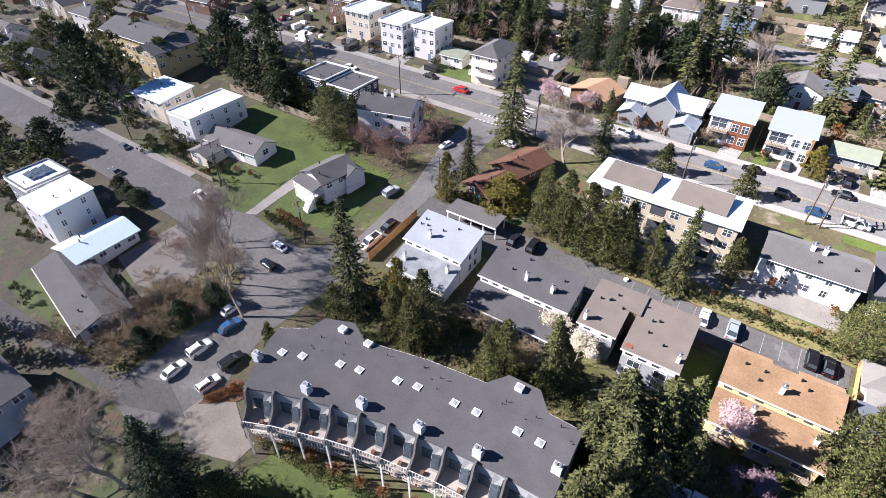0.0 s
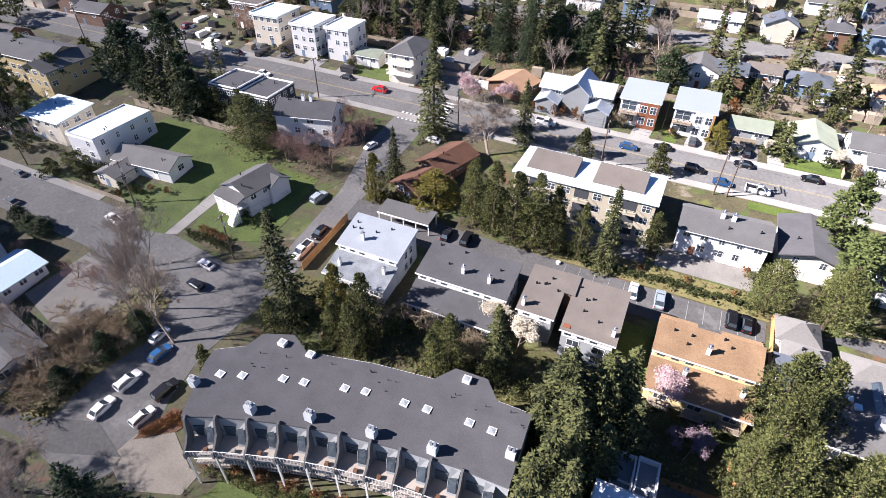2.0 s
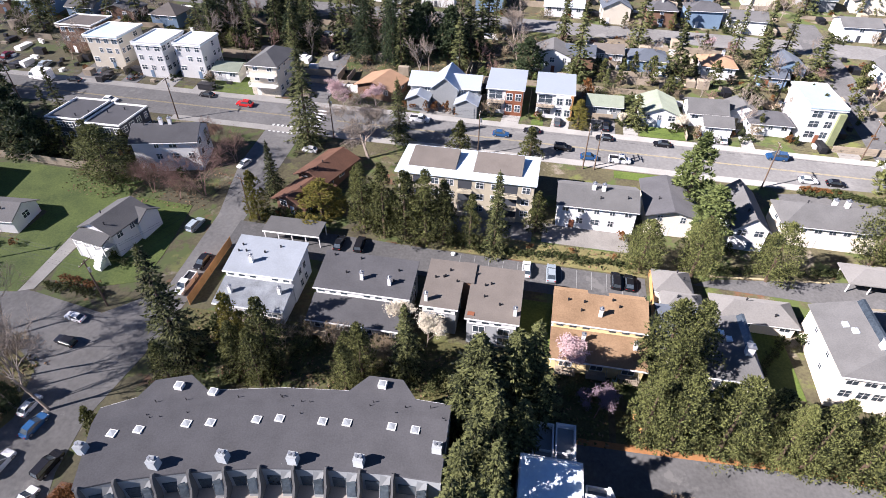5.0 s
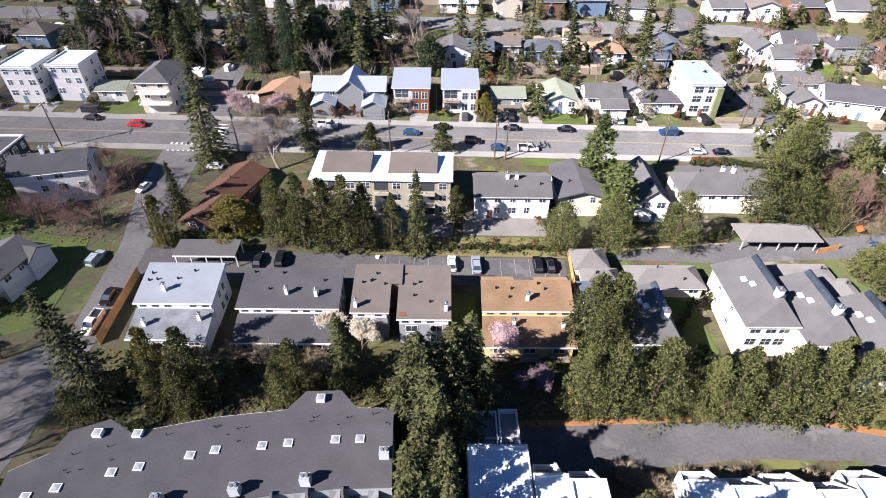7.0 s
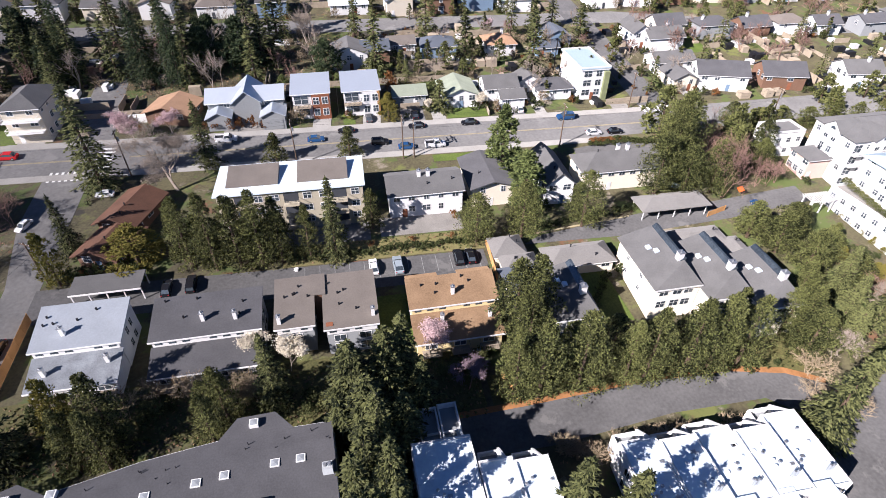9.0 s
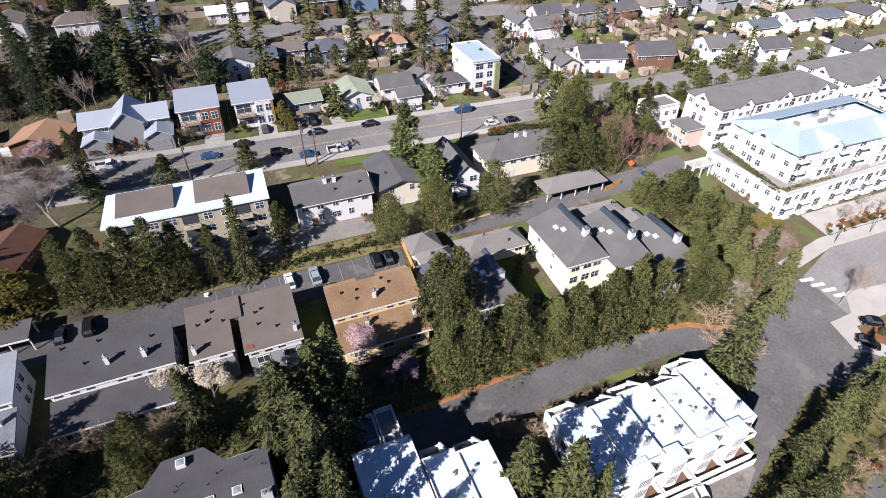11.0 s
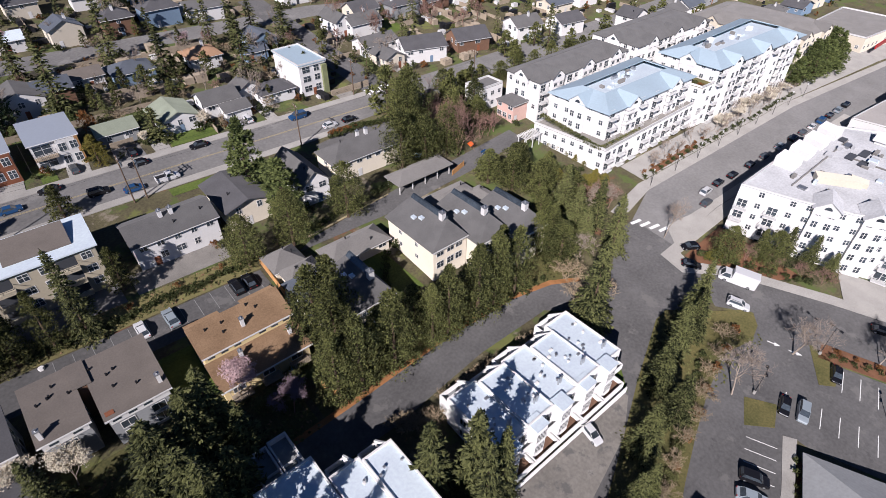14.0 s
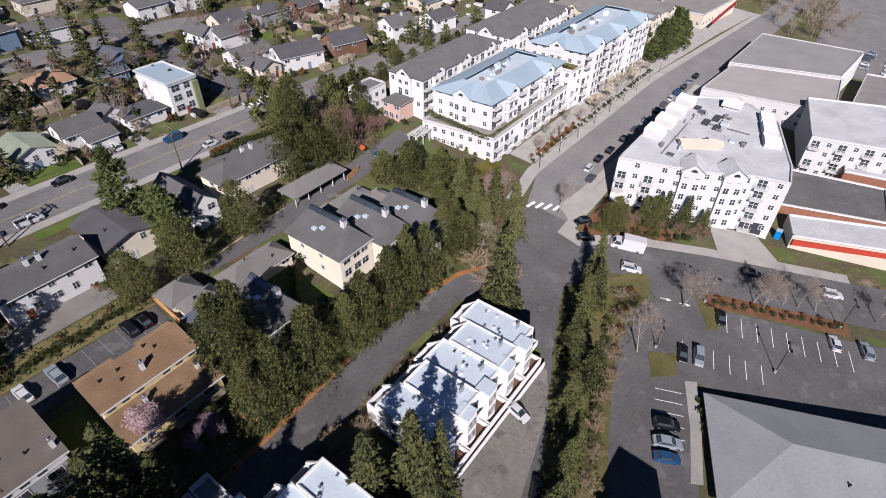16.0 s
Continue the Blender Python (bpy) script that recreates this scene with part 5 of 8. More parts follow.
house("white garage wing with grey roof", 44.5, 135.5, 6.5, 6.0, 2.7, "gx", 1.2, WHITE, R_GREY, name="garage", category="garage")
house("small white cottage with a dark roof", 57.2, 138.6, 9.6, 6.5, 3.2, "hip", 1.8, WHITE, R_DARK)
house("white cottage behind the others", 51.5, 143.5, 6.0, 6.0, 3.2, "gy", 1.6, WHITE, R_GREY)
p = house("tall white modern house with a green and wood end", 67.8, 142.0, 8.0, 15.0, 8.0, "flat", 0, WHITE, R_PALE, over=0.3, storeys=3, sides="E", every=2.6)
bm = bmesh.new()
box(bm, 2.6, 4.1, -8.3, -7.4, -1.5, 7.2)
part("cladding", bm, mat("moss green panels", (0.22, 0.24, 0.12), size=1.0, var=0.3), p)
for z in (0.6, 3.3, 5.8):
    window(p, "S", -2, z, 2.2, 1.6, 7.5)
    window(p, "S", 1.2, z, 1.6, 1.6, 7.5)
house("white gabled house at the corner", 104.0, 165.5, 12.0, 8.5, 4.4, "gx", 2.2, WHITE, R_GREY, chim=1)
house("white gabled house with cross wing", 97.0, 170.0, 6.0, 11.0, 4.8, "gy", 2.2, WHITE, R_GREY)
house("white house with a grey roof", 99.5, 150.5, 12.5, 8.0, 3.6, "gx", 1.8, WHITE, R_GREY)
house("pale house with a grey roof", 97.0, 140.5, 7.0, 9.0, 3.4, "gy", 1.6, CREAM, R_GREY)
house("long white house with a dark grey roof", 110.0, 140.0, 14.0, 10.5, 4.4, "gx", 2.4, WHITE, R_DARK, rot=-18)
house("brown-walled house with a slate roof and white trim", 129.0, 138.0, 12.0, 9.0, 4.0, "gx", 2.6, BROWNW, R_DARK, rot=-15)
house("white gabled house with a chimney", 154.0, 136.0, 11.0, 9.0, 4.6, "gx", 2.4, WHITE, R_GREY, rot=-10, chim=1)
house("white house with a dark roof", 172.0, 131.0, 11.0, 9.0, 4.4, "gx", 2.2, WHITE, R_DARK, rot=-8)
house("white gabled house up the hill", 2.6, 163.0, 10.5, 9.5, 4.4, "gy", 2.2, WHITE, R_GREY)
house("brown house with a blue-grey roof", 10.5, 165.5, 8.0, 8.0, 4.0, "gx", 1.8, BROWNW, R_BLUE)
house("low white house with taupe roof", 19.0, 170.5, 8.0, 7.0, 3.2, "gx", 1.4, WHITE, R_TAUPE)
house("blue-grey hip-roofed house up the hill", 30.0, 168.0, 10.5, 8.5, 3.4, "hip", 1.8, BLUEW, R_BLUE)
house("white bungalow with a tan hipped roof", 49.6, 168.0, 9.0, 9.0, 3.4, "hip", 2.0, WHITE, R_TAN, chim=1)
house("slate-blue bungalow with a blue roof", 69.0, 171.5, 9.0, 9.0, 3.4, "gy", 2.0, BLUEW, R_BLUE)
house("small blue cottage up the hill", 64.0, 164.0, 7.0, 5.0, 3.0, "gx", 1.4, BLUEW, R_BLUE)
house("long white low house beyond the back street", 5.0, 203.0, 13.0, 7.0, 3.4, "gx", 1.5, WHITE, R_WHITE)
# far houses along the back street and beyond
frng = random.Random(21)
WALLS = (WHITE, CREAM, WHITE, GREYW, BLUEW, CREAM, BROWNW)
ROOFS = (R_GREY, R_DARK, R_BLUE, R_TAUPE, R_DARK, R_GREY, R_DARK)


def far_houses(x0, x1, step, y, dy=2.0, hmin=3.4, hmax=5.4):
    x = x0
    while x < x1:
        if not (78 < x < 92):
            w, d = frng.uniform(9, 12.5), frng.uniform(7.5, 9.5)
            house("modest gabled wooden house up the hill", x, y + frng.uniform(-dy, dy), w, d, frng.uniform(hmin, hmax), frng.choice(("gx", "gy", "hip", "gx")), frng.uniform(1.6, 2.4), frng.choice(WALLS), frng.choice(ROOFS), rot=frng.uniform(-4, 4), chim=frng.choice((0, 0, 1)), sides="S" if y > 180 else ("SW" if x > 0 else "SE"), every=4.2 if y < 195 else 6.0, seed=int(x * 3 + y))
        x += step * frng.uniform(0.85, 1.2)


far_houses(-200, -110, 15, 168)
far_houses(-195, -10, 17, 205)
far_houses(22, 200, 15.5, 203)
far_houses(-180, 215, 19, 228)
far_houses(110, 230, 16, 172, 3)
far_houses(-20, 190, 21, 252)
far_houses(185, 280, 17, 150, 4)
far_houses(200, 300, 19, 118, 4)
far_houses(230, 330, 19, 92, 4)
far_houses(-260, -185, 17, 130, 3)
far_houses(-270, -190, 17, 100, 3)
far_houses(-250, -165, 19, 34, 3)
far_houses(-262, -198, 16, 74, 3)
far_houses(-260, -150, 19, 8, 3)


# ---- curved apartment building ----
def arc_apartments():
    ob = thing("apartment_building", pose(0, 0, 0), "curved three-storey apartment building with a charcoal roof and stepped balconies", "apartment building")
    north = [(-51.2, 32.8), (-47.5, 35.2), (-43.4, 36.9), (-38.0, 38.2), (-29.0, 40.3), (-20.0, 41.5), (-12.5, 41.8), (-6.3, 41.8)]
    south = [(-47.2, 22.4), (-43.2, 24.2), (-39.2, 25.6), (-35.2, 26.9), (-27.4, 28.9), (-19.6, 30.2), (-12.5, 31.0), (-5.8, 31.2)]
    Z = 10.6 + gz(-28, 33)
    mid = [(0.42 * n[0] + 0.58 * s[0], 0.42 * n[1] + 0.58 * s[1]) for n, s in zip(north, south)]
    ridge = [(0.74 * n[0] + 0.26 * s[0], 0.74 * n[1] + 0.26 * s[1]) for n, s in zip(north, south)]
    bm = bmesh.new()
    prism(bm, south + north[::-1], lambda x, y: gz(x, y) - 1.5, Z - 0.5)
    part("wall", bm, GREYW, ob)
    bm = bmesh.new()
    loft(bm, [[(*s0, Z - 0.2), (*r0, Z + 0.45), (*n0, Z - 0.25), (*n0, Z - 0.55), (*r0, Z + 0.1), (*s0, Z - 0.5)] for s0, r0, n0 in zip(south, ridge, north)])
    part("roof", bm, R_DARK, ob)
    for (cx, cy, a), flip in (((-43.6, 37.0, 22), 1), ((-15.7, 42.2, 2), -1)):
        m = pose(cx, cy, Z, 0, 0, a)
        for name, o, z0, z1, material in (("bay", 0.0, -11, -0.5, GREYW), ("bay_roof", 0.25, -0.5, -0.22, R_DARK)):
            bm = bmesh.new()
            prism(bm, [(-4.8 - o, -1.2), (4.8 + o, -1.2), (2.0 + o, 2.0 + o), (-2.2 - o, 2.0 + o)], z0, z1)
            bmesh.ops.transform(bm, matrix=m, verts=bm.verts[:])
            part(name, bm, material, ob)
    # white roof edge along the north and east side
    for a, b in list(zip(north, north[1:])) + [(north[-1], south[-1])]:
        d = (Vector(b) - Vector(a)).normalized()
        nrm = Vector((-d.y, d.x)) * 0.07
        bm = bmesh.new()
        prism(bm, [(a[0] - nrm.x, a[1] - nrm.y), (b[0] - nrm.x, b[1] - nrm.y), (b[0] + nrm.x, b[1] + nrm.y), (a[0] + nrm.x, a[1] + nrm.y)], Z - 0.75, Z - 0.3)
        part("fascia", bm, TRIM, ob)
    # skylights in pairs along the roof
    for x, y in ((-46.9, 29.5), (-44.0, 30.6), (-38.6, 32.5), (-35.7, 33.2), (-30.2, 34.7), (-27.4, 35.4), (-21.9, 36.0), (-18.8, 36.4), (-13.1, 36.9), (-10.1, 37.0), (-42.8, 37.7), (-37.8, 37.6), (-16.0, 43.0)):
        bm = bmesh.new()
        box(bm, x - 0.55, x + 0.55, y - 0.5, y + 0.5, Z - 0.2, Z + 0.42)
        k = part("skylight", bm, TRIM, ob)
        bm = bmesh.new()
        solid(bm, [(x - 0.42, y - 0.42, Z + 0.425), (x + 0.42, y - 0.42, Z + 0.425), (x + 0.42, y + 0.42, Z + 0.425), (x - 0.42, y + 0.42, Z + 0.425), (x, y, Z + 0.5)], [(0, 1, 4), (1, 2, 4), (2, 3, 4), (3, 0, 4), (3, 2, 1, 0)])
        part("dome", bm, mat("clouded skylight plastic", (0.33, 0.35, 0.36), size=0.5, var=0.2, rough=0.3, bump=0), k)
    # boxed chimneys
    for x, y in ((-49.0, 26.9), (-39.4, 26.8), (-31.8, 29.1), (-23.5, 30.4), (-15.7, 31.6), (-6.9, 34.9)):
        bm = bmesh.new()
        box(bm, x - 0.6, x + 0.6, y - 0.5, y + 0.5, Z - 0.3, Z + 1.35)
        k = part("chimney_box", bm, mat("grey-white chimney panels", (0.46, 0.48, 0.48), size=0.6, var=0.2), ob)
        bm = bmesh.new()
        cyl(bm, x - 0.26, y, Z + 1.35, Z + 1.75, 0.2)
        cyl(bm, x + 0.26, y, Z + 1.35, Z + 1.75, 0.2)
        part("flue", bm, METAL, k)
    rng = random.Random(3)
    for i in range(20):
        k = rng.randrange(7)
        q, r = rng.random(), rng.uniform(0.62, 0.9)
        x = (south[k][0] * (1 - q) + south[k + 1][0] * q) * (1 - r) + (north[k][0] * (1 - q) + north[k + 1][0] * q) * r
        y = (south[k][1] * (1 - q) + south[k + 1][1] * q) * (1 - r) + (north[k][1] * (1 - q) + north[k + 1][1] * q) * r
        bm = bmesh.new()
        cyl(bm, x, y, Z - 0.1, Z + 0.6, 0.06, 0.06, 6)
        part("vent_pipe", bm, DARKMETAL, ob)
    # stepped dwellings along the south front: dividing walls, terraces and railings
    front = [(-46.6, 22.6), (-43.0, 24.2), (-39.0, 25.6), (-35.1, 26.9), (-31.2, 28.0), (-27.2, 28.9), (-23.2, 29.6), (-19.4, 30.2), (-15.4, 30.6), (-11.4, 30.9), (-7.0, 31.1)]
    for i, (a, b) in enumerate(zip(front, front[1:])):
        d = Vector((b[0] - a[0], b[1] - a[1]))
        m = pose(a[0], a[1], 0, 0, 0, math.degrees(math.atan2(d.y, d.x)))
        w = d.length
        g0 = gz(*a)
        for lev, dep in ((0.9, 1.2), (3.8, 2.2), (6.9, 3.0)):
            bm = bmesh.new()
            box(bm, 0.15, w - 0.15, -dep, 0.1, g0 + lev - 0.3, g0 + lev, m)
            t = part("terrace", bm, DECK, ob)
            bm = bmesh.new()
            box(bm, 0.15, w - 0.15, -dep, -dep + 0.06, g0 + lev + 0.9, g0 + lev + 0.98, m)
            for j in range(9):
                u = 0.2 + (w - 0.4) * j / 8
                box(bm, u - 0.03, u + 0.03, -dep, -dep + 0.05, g0 + lev, g0 + lev + 0.9, m)
            part("railing", bm, TRIM, t)
            bm = bmesh.new()
            box(bm, 0.5, w - 0.5, -0.06, 0.03, g0 + lev + 0.1, g0 + lev + 2.2, m)
            part("glass_door", bm, GLASS, ob)
            bm = bmesh.new()
            u = rng.uniform(0.8, w - 1.2)
            box(bm, u, u + 0.5, -dep + 0.5, -dep + 1.0, g0 + lev, g0 + lev + 0.5, m)
            part("planter", bm, rng.choice((BARK, BROWNW, CONCRETE)), t)
        # curved dividing wall, tall at the roof edge and sweeping down in front
        bm = bmesh.new()
        prof = [(0.5, 9.4), (0.4, 10.9), (0.0, 11.4), (-0.5, 11.2), (-0.9, 10.2), (-1.2, 9.0), (-2.0, 8.2), (-3.2, 7.6), (-3.3, 6.6), (-0.4, 6.6)]
        vs = [[bm.verts.new(m @ Vector((s * 0.14, y, g0 + z))) for y, z in prof] for s in (-1, 1)]
        n = len(prof)
        bm.faces.new(vs[0])
        bm.faces.new(vs[1][::-1])
        for j in range(n):
            k = (j + 1) % n
            bm.faces.new((vs[0][j], vs[1][j], vs[1][k], vs[0][k]))
        part("dividing_wall", bm, R_GREY, ob)
        for u, q, z0, z1 in ((0.0, -2.9, -1.0, 6.8),):
            bm = bmesh.new()
            box(bm, u - 0.12, u + 0.12, q - 0.1, q + 0.12, g0 + z0, g0 + z1, m)
            part("pillar", bm, TRIM, ob)
        # glazed stair hood leaning against the dividing wall
        bm = bmesh.new()
        solid(bm, [m @ Vector(q) for q in ((w - 1.6, -1.4, g0 + 6.9), (w - 0.35, -1.4, g0 + 6.9), (w - 0.35, 0.6, g0 + 6.9), (w - 1.6, 0.6, g0 + 6.9), (w - 1.6, -0.9, g0 + 9.3), (w - 0.35, -0.9, g0 + 9.9), (w - 0.35, 0.6, g0 + 10.4), (w - 1.6, 0.6, g0 + 10.9))],
              [(3, 2, 1, 0), (4, 5, 6, 7), (0, 1, 5, 4), (1, 2, 6, 5), (2, 3, 7, 6), (3, 0, 4, 7)])
        part("stair_hood", bm, GREYW, ob)
        bm = bmesh.new()
        solid(bm, [m @ Vector(q) for q in ((w - 1.5, -1.44, g0 + 7.6), (w - 0.45, -1.44, g0 + 7.6), (w - 0.45, -1.0, g0 + 9.5), (w - 1.5, -1.0, g0 + 9.1), (w - 1.5, -1.3, g0 + 7.6), (w - 0.45, -1.3, g0 + 7.6), (w - 0.45, -0.86, g0 + 10.4), (w - 1.5, -0.86, g0 + 9.9))],
              [(0, 1, 2, 3), (7, 6, 5, 4), (0, 4, 5, 1), (1, 5, 6, 2), (2, 6, 7, 3), (3, 7, 4, 0)])
        part("stair_window", bm, GLASS, ob)
    return ob


arc_apartments()


# ---- east side: grey townhouses ----
def grey_unit(x, y, w, d, h, label):
    """a tall unit whose ridge runs near its east edge, with chimney and skylights"""
    ob = thing("row_house", pose(x, y, gz(x, y)), label, "row house", "grey-roofed row houses")
    X, Y, r, q = w / 2, d / 2, w / 2 - 1.6, 2.0
    e = Y + 0.5
    bm = bmesh.new()
    box(bm, -X, X, -Y, Y, -2.2, h - 0.4)
    solid(bm, [(-X, Y - 0.2, h - 0.4), (X, Y - 0.2, h - 0.4), (r, Y - 0.2, h + q - 0.4), (-X, Y, h - 0.4), (X, Y, h - 0.4), (r, Y, h + q - 0.4)], [(0, 1, 2), (5, 4, 3), (0, 3, 4, 1), (1, 4, 5, 2), (2, 5, 3, 0)])
    part("wall", bm, CREAM, ob)
    A, B, C, D, P, Q = (-X - 0.5, -e, h - 0.15), (X + 0.1, -e, h - 0.15), (X + 0.1, e, h - 0.15), (-X - 0.5, e, h - 0.15), (r, -e + 4.2, h + q), (r, e, h + q)
    bm = bmesh.new()
    slab(bm, [A, P, Q, D], 0.18)
    slab(bm, [A, B, P], 0.18)
    part("roof", bm, R_GREY, ob)
    bm = bmesh.new()
    slab(bm, [B, C, Q, P], 0.18)
    part("steep_roof", bm, R_BLUE, ob)
    bm = bmesh.new()
    solid(bm, [(u, v, z) for v in (-e + 4.4, e - 0.2) for u, z in ((r - 1.15, h + q - 0.72), (r + 0.3, h + q - 0.3), (r + 0.3, h + q + 0.42), (r - 0.1, h + q + 0.42))], [(0, 1, 2, 3), (7, 6, 5, 4), (0, 4, 5, 1), (1, 5, 6, 2), (2, 6, 7, 3), (3, 7, 4, 0)])
    part("ridge_glazing", bm, GLASS, ob, "dark strip of glazing along the ridge")
    bm = bmesh.new()
    box(bm, -X - 0.5, X + 0.1, -e - 0.1, -e, h - 0.4, h - 0.12)
    part("gutter", bm, TRIM, ob)
    chimney(ob, r - 0.6, -Y * 0.35, h + 0.8, h + q + 1.3, TRIM, 1.0)
    for u, v in ((-1.2, 2.4), (-0.4, 1.0)):
        bm = bmesh.new()
        zz = h + q * (u + X) / (r + X)
        box(bm, u - 0.4, u + 0.4, v - 0.5, v + 0.5, zz - 0.2, zz + 0.3)
        part("skylight", bm, R_WHITE, ob)
    for z in (h - 2.0, h - 4.8):
        for u in (-X + 1.6, 0.0, X - 2.0):
            window(ob, "S", u, z, 1.6, 1.4, Y)
        for u in (-3, 2):
            window(ob, "W", u, z, 0.8, 0.8, X)
    return ob


grey_unit(52.2, 65.8, 8.2, 14.0, 7.0, "cream row house with a tall grey roof and white chimney")
grey_unit(60.3, 62.4, 7.6, 14.0, 7.0, "cream row house with a tall grey roof stepped forward")
grey_unit(68.0, 58.6, 7.6, 12.5, 7.0, "cream row house with a tall grey roof at the end")
grey_unit(33.6, 61.8, 7.4, 11.0, 5.6, "row house with a grey roof in the shade of pines")
# grey roof given a dark bluish colour in place of its shade
house("grey-roofed row house wing in shade", 27.0, 65.5, 6.5, 9.0, 5.0, "gx", 1.6, CREAM, R_BLUE)
house("cream garage with a grey hipped roof", 40.4, 73.8, 12.6, 5.4, 2.7, "hip", 1.7, CREAM, R_LIGHT, name="garage", category="garage", door=False)
house("grey hip-roofed garage with white posts", 27.4, 77.6, 5.8, 5.2, 3.0, "hip", 1.7, CREAM, R_LIGHT, name="garage", category="garage", door=False)
house("cream entry wing with a grey roof", 28.4, 72.6, 6.2, 4.2, 3.4, "hip", 1.5, CREAM, R_LIGHT)
p = house("low cream garages with a grey hipped roof", 66.0, 74.2, 11.0, 6.4, 2.9, "hip", 1.6, CREAM, R_LIGHT, name="garage", category="garage", door=False)
house("low cream garages with a grey hipped roof", 71.5, 70.2, 5.4, 7.5, 2.9, "hip", 1.6, CREAM, R_LIGHT, name="garage", category="garage", door=False)


# ---- terraced white buildings ----
def parapet_box(parent, x0, x1, y0, y1, z0, z1, t=0.22, floor=R_WHITE, name="terrace", rim=0.9, wall=WHITE):
    """an open terrace: a block with a rim wall round a floor"""
    bm = bmesh.new()
    box(bm, x0 + t, x1 - t, y0 + t, y1 - t, z0, z1)
    ob = part(name, bm, floor, parent)
    bm = bmesh.new()
    for a in ((x0, x1, y0, y0 + t), (x0, x1, y1 - t, y1), (x0, x0 + t, y0 + t, y1 - t), (x1 - t, x1, y0 + t, y1 - t)):
        box(bm, *a, z0, z1 + rim)
    part("rim_wall", bm, wall, ob)
    return ob


def white_terraces(x0, x1, y0, y1, h, bays, seed, label, south=True):
    xc, yc = (x0 + x1) / 2, (y0 + y1) / 2
    ob = thing("apartment_building", pose(xc, yc, gz(xc, yc)), label, "apartment building")
    X, Y = (x1 - x0) / 2, (y1 - y0) / 2
    rng = random.Random(seed)
    w = 2 * X / bays
    S = -Y + 2.4 if south else -Y
    for i in range(bays):
        a, b = -X + i * w, -X + (i + 1) * w
        dy = (0.2, 1.1, 0.5, 1.6, 0.0)[i % 5]
        top = h + (0.0, 0.45, 0.12, 0.5, 0.2)[i % 5]
        bm = bmesh.new()
        box(bm, a, b, S, Y - dy, -2.2, top)
        part("wall", bm, WHITE, ob)
        bm = bmesh.new()
        box(bm, a + 0.02, b - 0.02, S + 0.02, Y - dy - 0.02, top, top + 0.12)
        part("roof", bm, R_WHITE, ob)
        for q in ((a, b, Y - dy - 0.25, Y - dy), (a, a + 0.2, S + 0.25, Y - dy - 0.25), (b - 0.2, b, S + 0.25, Y - dy - 0.25), (a, b, S, S + 0.25)):
            bm = bmesh.new()
            box(bm, *q, top + 0.12, top + 0.42)
            part("parapet", bm, WHITE, ob)
        # terraces to the north, with a sloping end wall
        parapet_box(ob, a + 0.5, b - 1.1, Y - dy, Y - dy + 2.3, -2.2, h - 2.6, name="terrace", floor=GREYW)
        bm = bmesh.new()
        solid(bm, [(u, v, z) for u in (b - 1.1, b - 0.8) for v, z in ((Y - dy, -2.2), (Y - dy + 2.6, -2.2), (Y - dy + 2.6, h - 1.8), (Y - dy, top + 0.5))], [(0, 1, 2, 3), (7, 6, 5, 4), (0, 4, 5, 1), (1, 5, 6, 2), (2, 6, 7, 3), (3, 7, 4, 0)])
        part("fin_wall", bm, WHITE, ob)
        window(ob, "N", -(a + b) / 2, h - 2.5, 1.8, 1.6, Y - dy)
        if south:
            # a tall front bay beside a narrow upper balcony and a walled garden deck
            t0, t1 = a + 0.35, a + w * 0.5
            bm = bmesh.new()
            box(bm, t0, t1, S - 1.35, S + 0.9, -2.2, h + 0.55)
            bay = part("front_bay", bm, WHITE, ob)
            bm = bmesh.new()
            box(bm, t0 - 0.08, t1 + 0.08, S - 1.45, S + 0.98, h + 0.55, h + 0.75)
            part("bay_cap", bm, R_WHITE, bay)
            for z in (h - 2.4, h - 5.2):
                for u in (t0 + 0.5, (t0 + t1) / 2, t1 - 0.5):
                    window(ob, "S", u, z, 0.55, 1.9, -S + 1.35)
                window(ob, "S", a + w * 0.75, z, 1.8, 2.0, -S)
                window(ob, "E", S - 0.7, z, 0.7, 1.7, t1)
            parapet_box(ob, t1, b + 0.33, S - 0.95, S, h - 3.5, h - 3.1, floor=GREYW, rim=0.75, t=0.14, name="balcony")
            # garden deck floor is coloured dark for the shadow inside its walls
            parapet_box(ob, a + 0.1, b - 0.1, S - 2.25, S, -2.2, 0.1, floor=BROWNW, rim=0.9, name="garden_deck")
            bm = bmesh.new()
            box(bm, a, b, S - 2.95, S - 2.75, -2.4, 0.45)
            part("garden_wall", bm, WHITE, ob)
            for u in (a + w * 0.66, a + w * 0.66 + 0.55):
                bm = bmesh.new()
                cyl(bm, u, S + 2.2, top, top + 1.5, 0.17, 0.17, 8)
                part("flue", bm, METAL, ob)
        for k in range(8):
            u, v = rng.uniform(a + 0.6, b - 0.6), rng.uniform(S + 2.5, Y - 2.6)
            bm = bmesh.new()
            if k % 3:
                cyl(bm, u, v, top, top + 0.4, 0.14, 0.14, 7)
                cyl(bm, u, v, top + 0.4, top + 0.55, 0.24, 0.17, 7)
            else:
                box(bm, u - 0.3, u + 0.3, v - 0.2, v + 0.2, top, top + 0.35)
            part("roof_vent", bm, METAL if k % 2 else WHITE, ob)
    for z in (h - 2.4, h - 5.2):
        for u in (-3, 0.5, 3.5):
            window(ob, "E", u, z, 1.2, 1.4, X)
            window(ob, "W", u, z, 1.2, 1.4, X)
    return ob


white_terraces(31.0, 57.6, 21.8, 35.3, 6.5, 5, 4, "white terraced apartment building with a white flat roof and many vents")
